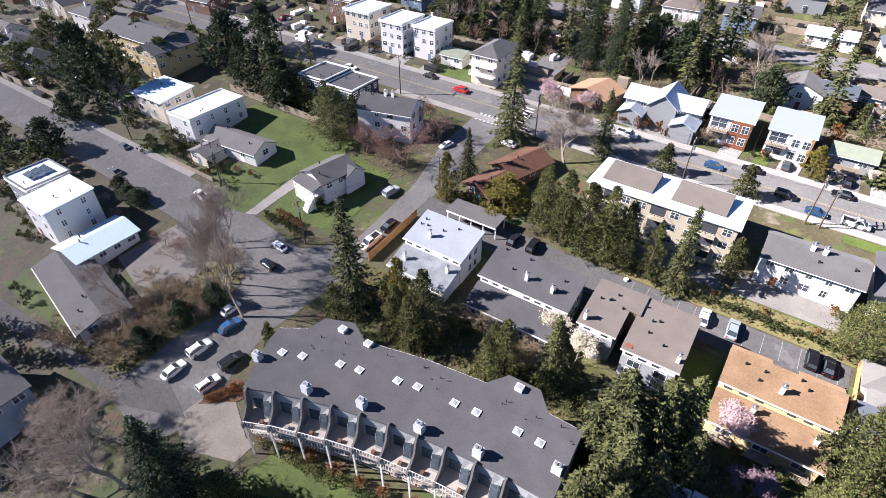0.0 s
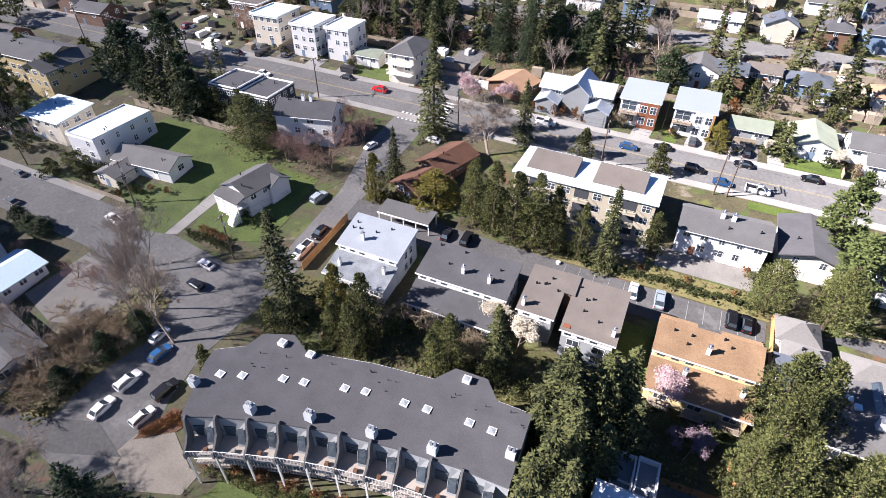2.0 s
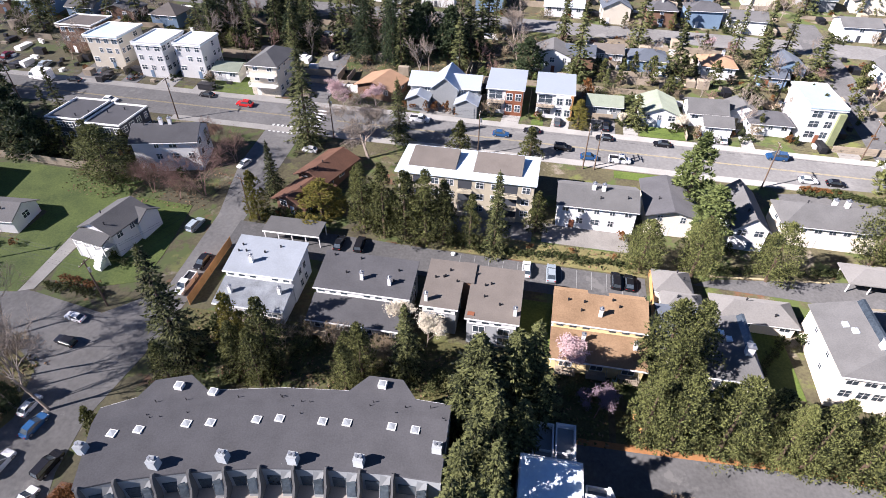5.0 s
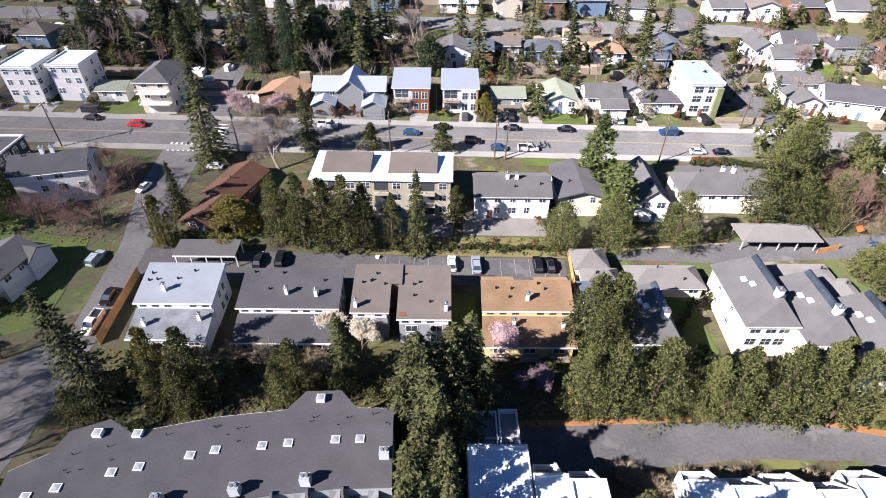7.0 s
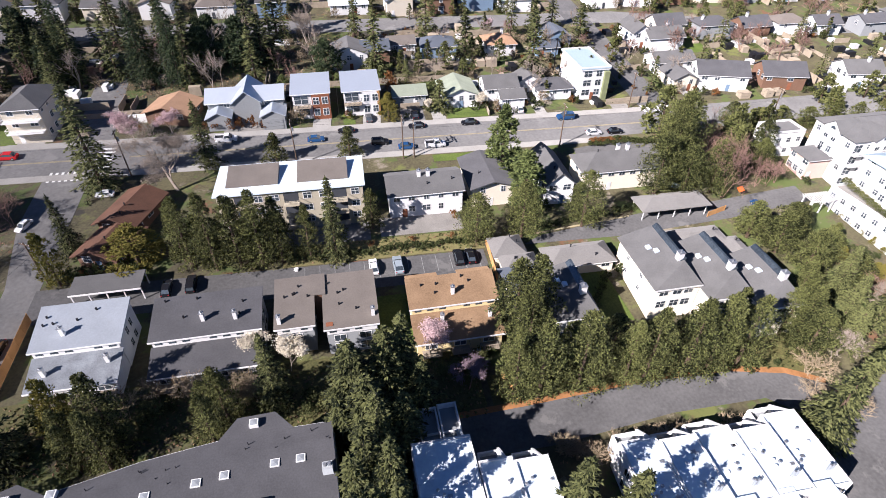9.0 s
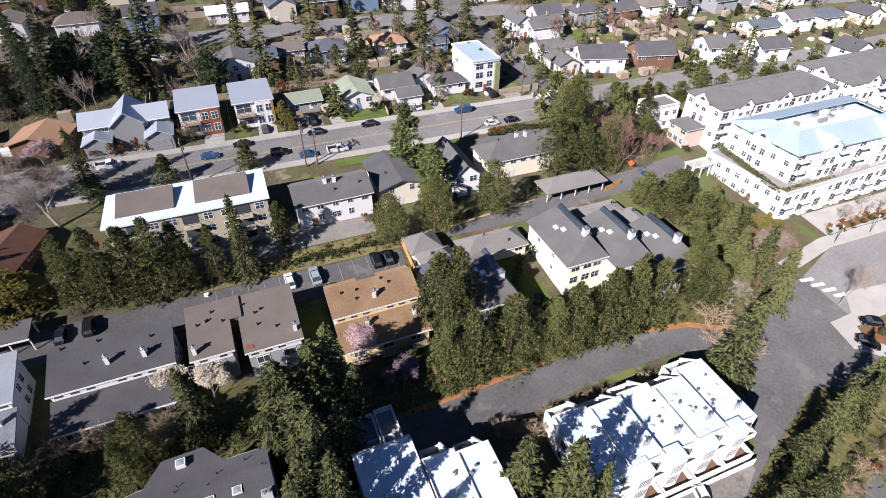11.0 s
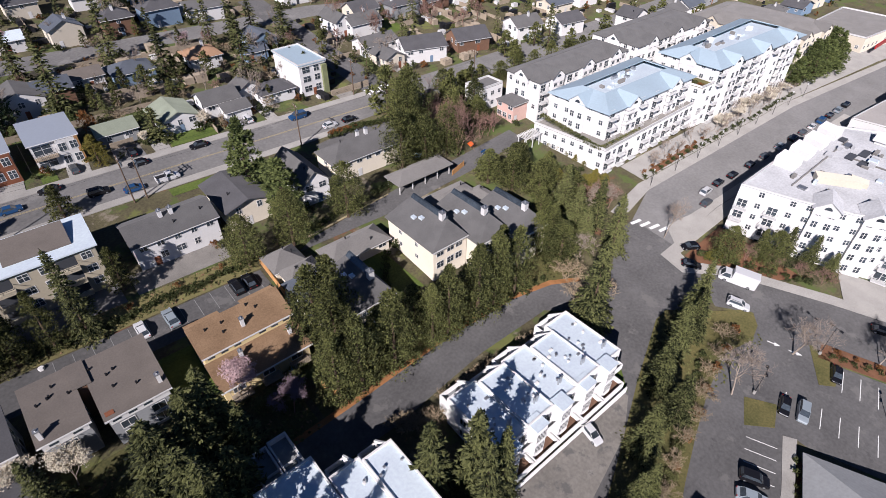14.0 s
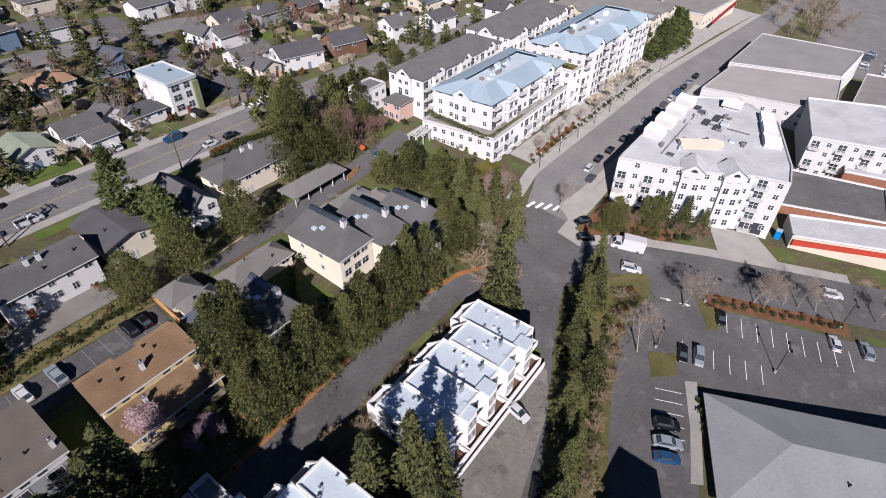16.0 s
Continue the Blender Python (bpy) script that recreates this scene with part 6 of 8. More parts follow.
white_terraces(11.2, 20.0, 16.0, 34.6, 9.0, 2, 5, "white terraced apartment building with a white flat roof", south=False)
white_terraces(3.2, 11.0, 12.0, 38.4, 9.0, 1, 6, "white flat-roofed apartment wing in tree shade", south=False)
p = thing("roof_deck", pose(7.6, 41.6, gz(7.6, 41.6)), "open white-rimmed deck at the end of the white building", "deck")
parapet_box(p, -2.8, -0.1, -2.9, 2.6, -2, 5.4, floor=GREYW, name="deck")
parapet_box(p, 0.1, 2.8, -2.9, 2.9, -2, 5.4, floor=GREYW, name="deck")


def window_m(parent, m, w, h):
    window(parent, "S", 0, 0, w, h, 0).matrix_basis = m


def poly_block(label, pts, h, wall, rmat, storeys, faces, z0=0.9, sh=2.8, every=3.2, ww=1.4, name="apartment_building", rim=0.5, seed=1, gables=(), balconies=(), skip=0.12, cap=None):
    """a block over a polygon, with windows along some of its edges"""
    xc, yc = sum(q[0] for q in pts) / len(pts), sum(q[1] for q in pts) / len(pts)
    ob = thing(name, pose(xc, yc, gz(xc, yc)), label, name.replace("_", " "))
    loc = [(x - xc, y - yc) for x, y in pts]
    bm = bmesh.new()
    prism(bm, loc, -3.5, h)
    part("wall", bm, wall, ob)
    bm = bmesh.new()
    prism(bm, [(x * 0.998, y * 0.998) for x, y in loc], h, h + 0.12)
    part("roof", bm, rmat, ob)
    rng = random.Random(seed)
    n = len(loc)
    for i in range(n):
        a, b = Vector(loc[i]), Vector(loc[(i + 1) % n])
        d = b - a
        m = pose(a.x, a.y, 0, 0, 0, math.degrees(math.atan2(d.y, d.x)))
        L = d.length
        if rim:
            bm = bmesh.new()
            box(bm, 0.02, L - 0.02, 0.0, 0.3, h + 0.12, h + 0.12 + rim, m)
            part("parapet", bm, TRIM, ob)
        if i in faces:
            k = max(1, int(L / every))
            for s in range(storeys):
                for j in range(k):
                    if rng.random() < skip:
                        continue
                    u = (j + 0.5) * L / k
                    if i in balconies and j % 2 == 0:
                        bal = balcony(ob, 0, 0, 0, 2.6, 1.3)
                        bal.matrix_basis = m @ pose(u, 0, z0 - 0.9 + s * sh)
                        window_m(ob, m @ pose(u, 0, z0 - 0.8 + s * sh), 1.9, 2.0)
                    else:
                        window_m(ob, m @ pose(u, 0, z0 + s * sh), ww * 0.75, 1.15)
            if i in gables:
                for j in range(max(1, int(L / 13))):
                    u = (j + 0.5) * L / max(1, int(L / 13))
                    bm = bmesh.new()
                    box(bm, u - 2.3, u + 2.3, -0.9, 0.1, -3.0, h - 1.2, m)
                    bay = part("bay", bm, wall, ob)
                    for k in range(storeys):
                        for e in (-1.15, 1.15):
                            window_m(ob, m @ pose(u + e, -0.9, z0 + k * sh), 1.1, 1.45)
                    bm = bmesh.new()
                    solid(bm, [m @ Vector(q) for q in ((u - 2.4, -1.0, h - 1.2), (u + 2.4, -1.0, h - 1.2), (u + 2.4, -1.0, h + 0.4), (u, -1.0, h + 2.2), (u - 2.4, -1.0, h + 0.4), (u - 2.4, 4.5, h - 1.2), (u + 2.4, 4.5, h - 1.2), (u + 2.4, 4.5, h + 0.4), (u, 4.5, h + 2.2), (u - 2.4, 4.5, h + 0.4))],
                          [(0, 1, 2, 3, 4), (9, 8, 7, 6, 5), (0, 5, 6, 1), (1, 6, 7, 2), (4, 9, 5, 0)])
                    g = part("gable", bm, wall, ob)
                    bm = bmesh.new()
                    slab(bm, [m @ Vector(q) for q in ((u - 2.8, -1.35, h + 0.2), (u, -1.35, h + 2.35), (u, 4.6, h + 2.35), (u - 2.8, 4.6, h + 0.2))], 0.14)
                    slab(bm, [m @ Vector(q) for q in ((u, -1.35, h + 2.35), (u + 2.8, -1.35, h + 0.2), (u + 2.8, 4.6, h + 0.2), (u, 4.6, h + 2.35))], 0.14)
                    part("gable_roof", bm, cap or rmat, g)
                    bm = bmesh.new()
                    prism(bm, [(0.7 * math.cos(q), 0.7 * math.sin(q)) for q in [math.pi * k / 8 for k in range(9)]], 0, 0.08)
                    bmesh.ops.transform(bm, matrix=m @ pose(u, -1.01, h + 0.3, 90, 0, 0), verts=bm.verts[:])
                    part("arched_window", bm, GLASS, g)
    return ob


def rim_roof(parent, pts, z, rise, inset, material, name="sloped_roof", deck=None, level=0.93):
    """a sloping band of roof round a flat middle"""
    cx, cy = sum(q[0] for q in pts) / len(pts), sum(q[1] for q in pts) / len(pts)
    n = len(pts)
    inner = []
    for i in range(n):
        p0, p1, p2 = Vector(pts[i - 1]), Vector(pts[i]), Vector(pts[(i + 1) % n])
        a, b = (p0 - p1).normalized(), (p2 - p1).normalized()
        s = (a + b).normalized()
        inner.append(p1 + s * inset / max(0.3, abs(a.x * s.y - a.y * s.x)))
    for i in range(n):
        j = (i + 1) % n
        bm = bmesh.new()
        slab(bm, [(*pts[i], z), (*pts[j], z), (*inner[j], z + rise), (*inner[i], z + rise)], 0.2)
        part(name, bm, material, parent)
    if deck:
        bm = bmesh.new()
        prism(bm, [(q.x, q.y) for q in inner], z + 0.02, z + rise * level)
        part("flat_roof", bm, deck, parent)
    return inner


# avenue side: pale blue-roofed complex
p = poly_block("low white podium of the apartments with planted roof terraces", [(103.5, 84), (105.5, 62.8), (150, 63.5), (150, 86)], 5.6, WHITE, GRAVEL, 2, (0, 1, 3), name="podium", every=2.6, balconies=(1,), seed=3)
q = poly_block("white apartment building with pale blue roofs and small gables", [(108.5, 83.5), (109.5, 66.5), (146, 65.5), (146, 83.5)], 13.0, WHITE, R_WHITE, 5, (0, 1, 3), every=2.9, balconies=(1,), gables=(0, 1), rim=0, seed=4, cap=R_PALE)
NE1 = q
rim_roof(q, [(-20, 9.5), (-19, -9.0), (19.6, -10.0), (19.6, 9.5)], 13.1, 2.0, 6.0, R_PALE, deck=R_WHITE, level=0.6)
q = poly_block("tall white apartment building with pale blue roofs", [(152, 79.5), (153, 62), (200, 59.5), (200, 79.5)], 16.0, WHITE, R_WHITE, 6, (0, 1), every=2.9, balconies=(1,), gables=(0, 1), rim=0, seed=5, cap=R_PALE)
NE2 = q
rim_roof(q, [(-25.2, 10), (-24.2, -9), (24.6, -11.6), (24.6, 10)], 16.1, 2.2, 6.0, R_PALE, deck=R_WHITE, level=0.6)
poly_block("stepped white terraces with planters on the apartments", [(146, 81), (147, 62.5), (153, 62.2), (153, 81)], 11.0, WHITE, SHADEGRASS, 4, (0, 1), every=2.9, seed=6)
q = poly_block("white apartment wing with a charcoal gabled roof", [(110, 101), (110, 89), (149, 89), (149, 101)], 11.5, WHITE, R_GREY, 4, (0, 1, 3), every=2.7, balconies=(1,), gables=(0, 1), rim=0, seed=7)
rim_roof(q, [(-20, 6.4), (-20, -6.4), (20, -6.4), (20, 6.4)], 11.5, 2.0, 5.0, R_GREY, deck=R_GREY)
q = poly_block("white apartment wing with a charcoal roof further along", [(150.5, 103), (150.5, 86.5), (192, 86), (192, 103)], 13.5, WHITE, R_GREY, 5, (0, 1), every=2.7, balconies=(1,), gables=(0, 1), rim=0, seed=8)
rim_roof(q, [(-21, 8.6), (-21, -8.6), (21, -9), (21, 8.6)], 13.5, 2.2, 6.4, R_GREY, deck=R_GREY)
q = poly_block("white apartment wing with beige gables along the avenue", [(204, 100), (204, 62), (232, 60), (232, 100)], 12.0, CREAM, R_LIGHT, 4, (0, 1), every=3.0, gables=(0, 1), rim=0, seed=9)
rim_roof(q, [(-14.4, 19.4), (-14.4, -18.4), (14.4, -20.4), (14.4, 19.4)], 12.0, 2.6, 7.0, R_LIGHT, deck=R_LIGHT)
poly_block("small white corner building with a dark flat roof", [(100.5, 108), (101.5, 102), (109.5, 102), (109.5, 108)], 6.0, WHITE, R_GREY, 2, (0, 1), every=2.4, seed=10)
house("small salmon building with a grey hipped roof", 107.0, 95.5, 5.6, 6.0, 5.2, "hip", 1.4, mat("pale salmon siding", (0.62, 0.43, 0.36), size=2.0, var=0.1), R_GREY, over=0.4, every=2.0)
poly_block("flat-roofed shop beyond the avenue with a red band", [(262, 78), (262, 56), (300, 52), (300, 78)], 5.0, CREAM, R_LIGHT, 1, (0, 1), name="shop", seed=11)
per = thing("pergola", pose(99.8, 82.2, gz(99.8, 82.2)), "white-painted garden pergola at the end of the podium", "pergola")
for u in (-2.6, 0.0, 2.6):
    for v in (-1.3, 1.3):
        bm = bmesh.new()
        box(bm, u - 0.1, u + 0.1, v - 0.1, v + 0.1, -0.5, 2.9)
        part("post", bm, TRIM, per)
for v in (-1.3, 1.3):
    bm = bmesh.new()
    box(bm, -3.1, 3.1, v - 0.08, v + 0.08, 2.9, 3.15)
    part("beam", bm, TRIM, per)
for k in range(11):
    bm = bmesh.new()
    box(bm, -2.95 + 0.58 * k, -2.85 + 0.58 * k, -1.8, 1.8, 3.15, 3.3)
    part("rafter", bm, TRIM, per)
bm = bmesh.new()
box(bm, 262, 300, 51.6, 52.0, gz(280, 52) + 3.6, gz(280, 52) + 5.2)
tagged(part("shop_fascia", bm, mat("red enamel", (0.55, 0.03, 0.03), rough=0.4, var=0.1)), "red enamelled band along a shop roof", "fascia")
crng = random.Random(17)
for ob, u0, u1, v0, v1, z in ((NE1, -10, 11, -1, 3, 14.3), (NE2, -15, 15, -2, 3, 17.4)):
    for k in range(12):
        u, v, a, b = crng.uniform(u0, u1), crng.uniform(v0, v1), crng.uniform(0.6, 2.4), crng.uniform(0.5, 1.4)
        bm = bmesh.new()
        box(bm, u - a / 2, u + a / 2, v - b / 2, v + b / 2, z, z + crng.uniform(0.4, 1.2))
        part("roof_unit", bm, crng.choice((WHITE, METAL, R_WHITE, R_LIGHT)), ob)
# east block: large white building on the slanted street
EAST = [(112.3, 33.3), (115.5, 21.8), (118.5, 13.5), (122.6, 6.0), (124.0, -0.8), (132.0, 0.5), (154.0, 7.6), (163.5, 19.8), (155.5, 33.2)]
q = poly_block("large white apartment building with a light grey flat roof", EAST, 13.5, WHITE, R_FLAT, 5, (0, 1, 2, 3, 4, 8), every=2.7, balconies=(0, 3), gables=(1, 2), rim=0.4, seed=12, skip=0.08)
EX, EY = sum(v[0] for v in EAST) / 9, sum(v[1] for v in EAST) / 9
for u, v, a, b, z, mt in ((150.6, 30.4, 4.6, 4.4, 2.4, WHITE), (143.1, 30.5, 4.6, 4.4, 2.4, WHITE), (135.6, 30.6, 4.6, 4.4, 2.4, WHITE), (128.3, 30.7, 4.6, 4.4, 2.4, WHITE), (140.7, 6.6, 5, 4, 1.6, WHITE), (147, 8.6, 6, 3.4, 1.8, WHITE), (153.6, 10.5, 5, 3.4, 1.6, WHITE), (131.5, 17.2, 2.4, 3.4, 1.5, CREAM)):
    bm = bmesh.new()
    m = pose(u - EX, v - EY, 13.5, 0, 0, 0 if v > 20 else 16)
    solid(bm, [m @ Vector(k) for k in ((-a / 2, -b / 2, 0), (a / 2, -b / 2, 0), (a / 2, b / 2, 0), (-a / 2, b / 2, 0), (-a / 2, -b / 2, z * 0.75), (a / 2, -b / 2, z * 0.75), (a / 2, b / 2, z), (-a / 2, b / 2, z))], [(3, 2, 1, 0), (4, 5, 6, 7), (0, 1, 5, 4), (1, 2, 6, 5), (2, 3, 7, 6), (3, 0, 4, 7)])
    part("roof_housing", bm, mt, q)
bm = bmesh.new()
box(bm, -4.4, 4.4, -1.3, 1.3, 13.6, 15.2, pose(128.6 - EX, 20.4 - EY, 0, 0, 0, -58))
part("roof_housing", bm, CREAM, q, "long cream plant housing on the roof")
bm = roof_mesh("gy", 4.2, 4.4, 14.8, 1.3, 0.3)
bmesh.ops.translate(bm, verts=bm.verts[:], vec=(156.5 - EX, 19.6 - EY, 0))
g = part("penthouse_roof", bm, WHITE, q)
bm = bmesh.new()
box(bm, 154.6 - EX, 158.4 - EX, 17.6 - EY, 21.6 - EY, 13.5, 14.9)
part("penthouse", bm, WHITE, q)
# dark rows of panels on the roof
for u, v, a, b in ((143, 22.6, 3.4, 1.6), (147, 21.0, 3.8, 1.6), (141.5, 19.6, 3.0, 1.5), (150.5, 27, 2.4, 1.4)):
    bm = bmesh.new()
    box(bm, u - EX - a / 2, u - EX + a / 2, v - EY - b / 2, v - EY + b / 2, 13.6, 13.95)
    part("roof_panel", bm, DARKW, q)
# dark flat panel standing in for the shade inside the garage mouth, and its apron
bm = bmesh.new()
box(bm, 0.6, 5.4, -0.06, 0.2, -0.6, 2.4, pose(122.6 - EX, 6.0 - EY, 0, 0, 0, -78))
part("garage_door", bm, DARKW, q)
flat_thing("driveway_20", [(119.6, 11), (123.8, 1.5), (117.2, -5.0), (110.8, 6.5)], 0.17, CONCRETE, "pale concrete drive to the garage of the white building", "driveway")
erng = random.Random(8)
for k in range(30):
    u, v = erng.uniform(-16, 22), erng.uniform(-7, 13)
    if v < -3 - 0.55 * u or v < 0.35 * u - 8:
        continue
    a, b, z = erng.uniform(0.6, 2.6), erng.uniform(0.6, 1.8), erng.uniform(0.3, 1.1)
    bm = bmesh.new()
    box(bm, u - a / 2, u + a / 2, v - b / 2, v + b / 2, 13.6, 13.62 + z)
    part("roof_vent", bm, erng.choice((METAL, R_FLAT, R_WHITE, R_LIGHT)), q)
for u0, u1, v0, v1 in ((-13, 18, 11.0, 11.2), (-2.2, -2.0, 1.2, 9.6), (9.2, 9.4, -3, 6.9)):
    bm = bmesh.new()
    box(bm, u0, u1, v0, v1, 13.6, 13.95)
    part("roof_divider", bm, R_LIGHT, q)
poly_block("low concrete parking deck behind the shop", [(138, 0.5), (145, -23), (162, -21), (158, 2)], 3.0, BRICK, DARKASPHALT, 1, (), name="parking_deck", seed=23)
poly_block("white apartment building with a grey flat roof and balconies", [(164.5, -0.5), (170, -25), (200, -18), (192, 5)], 11.0, WHITE, R_FLAT, 4, (0, 1), every=3.0, balconies=(0,), seed=13)
poly_block("low brick front of the white apartments", [(163.2, -11), (166.2, -26), (169.6, -25), (166.6, -10.5)], 5.2, BRICK, R_FLAT, 1, (0,), every=2.6, seed=24)
q = poly_block("low shop with a white roof and an orange-red front", [(124.5, -5.5), (132, -25), (141, -22.5), (133, -3)], 4.0, CREAM, R_FLAT, 1, (), name="shop", seed=14)
bm = bmesh.new()
prism(bm, [(-7.9, 8.3), (0.4, -12.0), (-0.4, -12.3), (-8.7, 8.0)], 2.3, 3.5)
part("awning", bm, mat("orange-red awning", (0.55, 0.075, 0.04), rough=0.6, var=0.12), q)
poly_block("long low building with a beige flat roof", [(186, 34), (191, -3.5), (221, -1.5), (213, 31.5)], 7.0, WHITE, R_BEIGE, 2, (0, 1), every=3.4, seed=15, rim=0.3)
poly_block("long low building with a grey flat roof", [(214.5, 33), (223.5, -1), (256, -4.5), (256, 31)], 7.8, WHITE, mat("grey-brown roofing felt", (0.25, 0.245, 0.235), size=3.0, var=0.2), 2, (0, 1), every=3.4, seed=16, rim=0.3)
# out-of-view block, added for the shadow it casts on the lot
poly_block("unseen flat-roofed block added to shade the lot", [(18, -14), (36.3, -9.6), (37, -3.2), (18, -3)], 12.0, WHITE, R_FLAT, 4, (), seed=25)
poly_block("white flat-roofed shops behind", [(186, -6), (190, -30), (250, -26), (248, -8)], 5.5, WHITE, R_LIGHT, 1, (0, 1), name="shop", every=3.4, seed=17)
house("broad hall with a pale grey hipped roof", 67.0, -22.4, 34.0, 17.6, 4.2, "hip", 4.0, CREAM, mat("pale grey hall roofing", (0.36, 0.37, 0.37), size=2.5, var=0.18, bump=0.4), over=1.0, rot=-68, name="hall", category="hall", sides="SNW")


# ---- cars ----
CARPAINT = {"white": (0.80, 0.80, 0.79), "black": (0.015, 0.015, 0.018), "silver": (0.35, 0.40, 0.43), "blue": (0.03, 0.09, 0.22), "maroon": (0.12, 0.015, 0.02), "grey": (0.10, 0.105, 0.11), "red": (0.45, 0.02, 0.02)}
CARS = {}


def car(colour, x, y, heading, kind="car", z=0.06):
    """a parked car, nose towards heading"""
    key = (colour, kind)
    m = pose(x, y, gz(x, y) + z, 0, 0, 0)
    hx, hy = math.cos(radians(heading)), math.sin(radians(heading))
    slope = math.atan(SX * hx + SY * hy)
    side = math.atan(-SX * hy + SY * hx)
    m = m @ pose(0, 0, 0, 0, 0, heading) @ pose(0, 0, 0, math.degrees(side), -math.degrees(slope), 0)
    if key in CARS:
        return copy_thing(CARS[key], m)
    L, W, H = {"car": (4.6, 1.82, 1.45), "suv": (4.7, 1.9, 1.72), "pickup": (5.7, 2.0, 1.85), "truck": (7.2, 2.3, 2.9)}[kind]
    paint = mat("car paint " + colour, CARPAINT[colour], rough=0.22, var=0.04, bump=0, spec=0.6)
    ob = thing("car" if kind != "truck" else "box_truck", m, "%s %s parked on the asphalt" % (colour, {"car": "saloon car", "suv": "estate car with roof bars", "pickup": "pickup truck", "truck": "delivery truck"}[kind]), "car" if kind != "truck" else "truck")
    bm = bmesh.new()
    rows = []
    belt = 0.62 * H if kind != "truck" else 1.2
    for u, lo, hi, wk in ((-0.5, 0.42, 0.80, 0.80), (-0.485, 0.28, 0.93, 0.93), (-0.40, 0.22, 0.98, 1.0), (-0.1, 0.2, 1.0, 1.0), (0.18, 0.2, 1.0, 1.0), (0.40, 0.22, 0.86, 0.98), (0.475, 0.28, 0.76, 0.9), (0.5, 0.4, 0.62, 0.76)):
        w, h = W / 2 * wk, belt * hi
        rows.append([(u * L, -w, lo), (u * L, -w * 1.0, belt * 0.55), (u * L, -w * 0.93, h), (u * L, w * 0.93, h), (u * L, w, belt * 0.55), (u * L, w, lo)])
    loft(bm, rows)
    body = part("body", bm, paint, ob)
    bm = bmesh.new()
    if kind == "car":
        cab = ((-0.40, belt, 0.84), (-0.27, H, 0.70), (0.06, H, 0.70), (0.25, belt, 0.84))
    elif kind == "suv":
        cab = ((-0.49, belt, 0.86), (-0.43, H, 0.74), (0.06, H, 0.74), (0.24, belt, 0.86))
    else:
        cab = ((-0.08, belt, 0.86), (-0.05, H, 0.78), (0.16, H, 0.78), (0.28, belt, 0.88)) if kind == "pickup" else ((0.2, belt, 0.9), (0.22, 2.1, 0.84), (0.38, 2.1, 0.82), (0.46, belt, 0.88))
    v = [(u * L, s * W / 2 * k, z2 - 0.02) for u, z2, k in cab for s in (-1, 1)]
    solid(bm, v, [(0, 2, 3, 1), (2, 4, 5, 3), (4, 6, 7, 5), (0, 6, 4, 2), (1, 3, 5, 7), (0, 1, 7, 6)])
    part("glasshouse", bm, GLASS, ob, "dark tinted car windows")
    bm = bmesh.new()
    (u0, z0, k0), (u1, z1, k1) = cab[1], cab[2]
    box(bm, u0 * L - 0.03, u1 * L + 0.03, -W / 2 * k0 - 0.01, W / 2 * k0 + 0.01, z0 - 0.04, z0 + 0.03)
    for s in (-1, 1):
        for a, b in ((cab[0], cab[1]), (cab[3], cab[2])):
            p0, p1 = Vector((a[0] * L, s * W / 2 * a[2], a[1] - 0.03)), Vector((b[0] * L, s * W / 2 * b[2], b[1]))
            d = Vector((0.09, 0, 0))
            solid(bm, [p0 - d, p0 + d, p1 + d, p1 - d] + [q + Vector((0, s * 0.03, 0.01)) for q in (p0 - d, p0 + d, p1 + d, p1 - d)], [(0, 1, 2, 3), (7, 6, 5, 4), (0, 4, 5, 1), (1, 5, 6, 2), (2, 6, 7, 3), (3, 7, 4, 0)])
    part("car_roof", bm, paint, ob)
    if kind == "suv" and colour == "white":
        for s in (-1, 1):
            bm = bmesh.new()
            box(bm, -0.36 * L, 0.02 * L, s * 0.62 - 0.03, s * 0.62 + 0.03, H + 0.03, H + 0.1)
            part("roof_bar", bm, DARKMETAL, ob)
    if kind == "pickup":
        bm = bmesh.new()
        for a in ((-2.75, -0.5, -0.95, -0.85), (-2.75, -0.5, 0.85, 0.95), (-2.8, -2.7, -0.95, 0.95)):
            box(bm, *a, belt - 0.05, belt + 0.3)
        part("bed_side", bm, paint, ob)
        bm = bmesh.new()
        box(bm, -2.68, -0.5, -0.84, 0.84, belt - 0.02, belt + 0.03)
        part("bed_floor", bm, DARKMETAL, ob)
    if kind == "truck":
        bm = bmesh.new()
        box(bm, -3.5, 1.3, -1.1, 1.1, 0.75, 3.1)
        part("cargo_box", bm, mat("white van panel", (0.8, 0.8, 0.8), rough=0.4, var=0.04), ob)
    for s in (-1, 1):
        for u in (-0.31, 0.32):
            bm = bmesh.new()
            cyl(bm, 0, 0, -0.11, 0.11, 0.33, 0.33, 14, pose(u * L, s * (W / 2 - 0.1), 0.33, 90, 0, 0))
            n = len(bm.faces)
            cyl(bm, 0, 0, -0.015, 0.015, 0.21, 0.19, 10, pose(u * L, s * (W / 2 + 0.012), 0.33, 90, 0, 0))
            bm.faces.ensure_lookup_table()
            for f in bm.faces[n:]:
                f.material_index = 1
            part("wheel", bm, TYRE, ob).data.materials.append(METAL)
        bm = bmesh.new()
        box(bm, L * 0.462, L * 0.487, s * W * 0.33 - 0.16, s * W * 0.33 + 0.16, 0.55, 0.68)
        part("headlight", bm, LAMPW, ob)
        bm = bmesh.new()
        box(bm, -L * 0.497, -L * 0.478, s * W * 0.36 - 0.13, s * W * 0.36 + 0.13, 0.68, 0.86)
        part("tail_light", bm, LAMPR, ob)
    CARS[key] = ob
    return ob


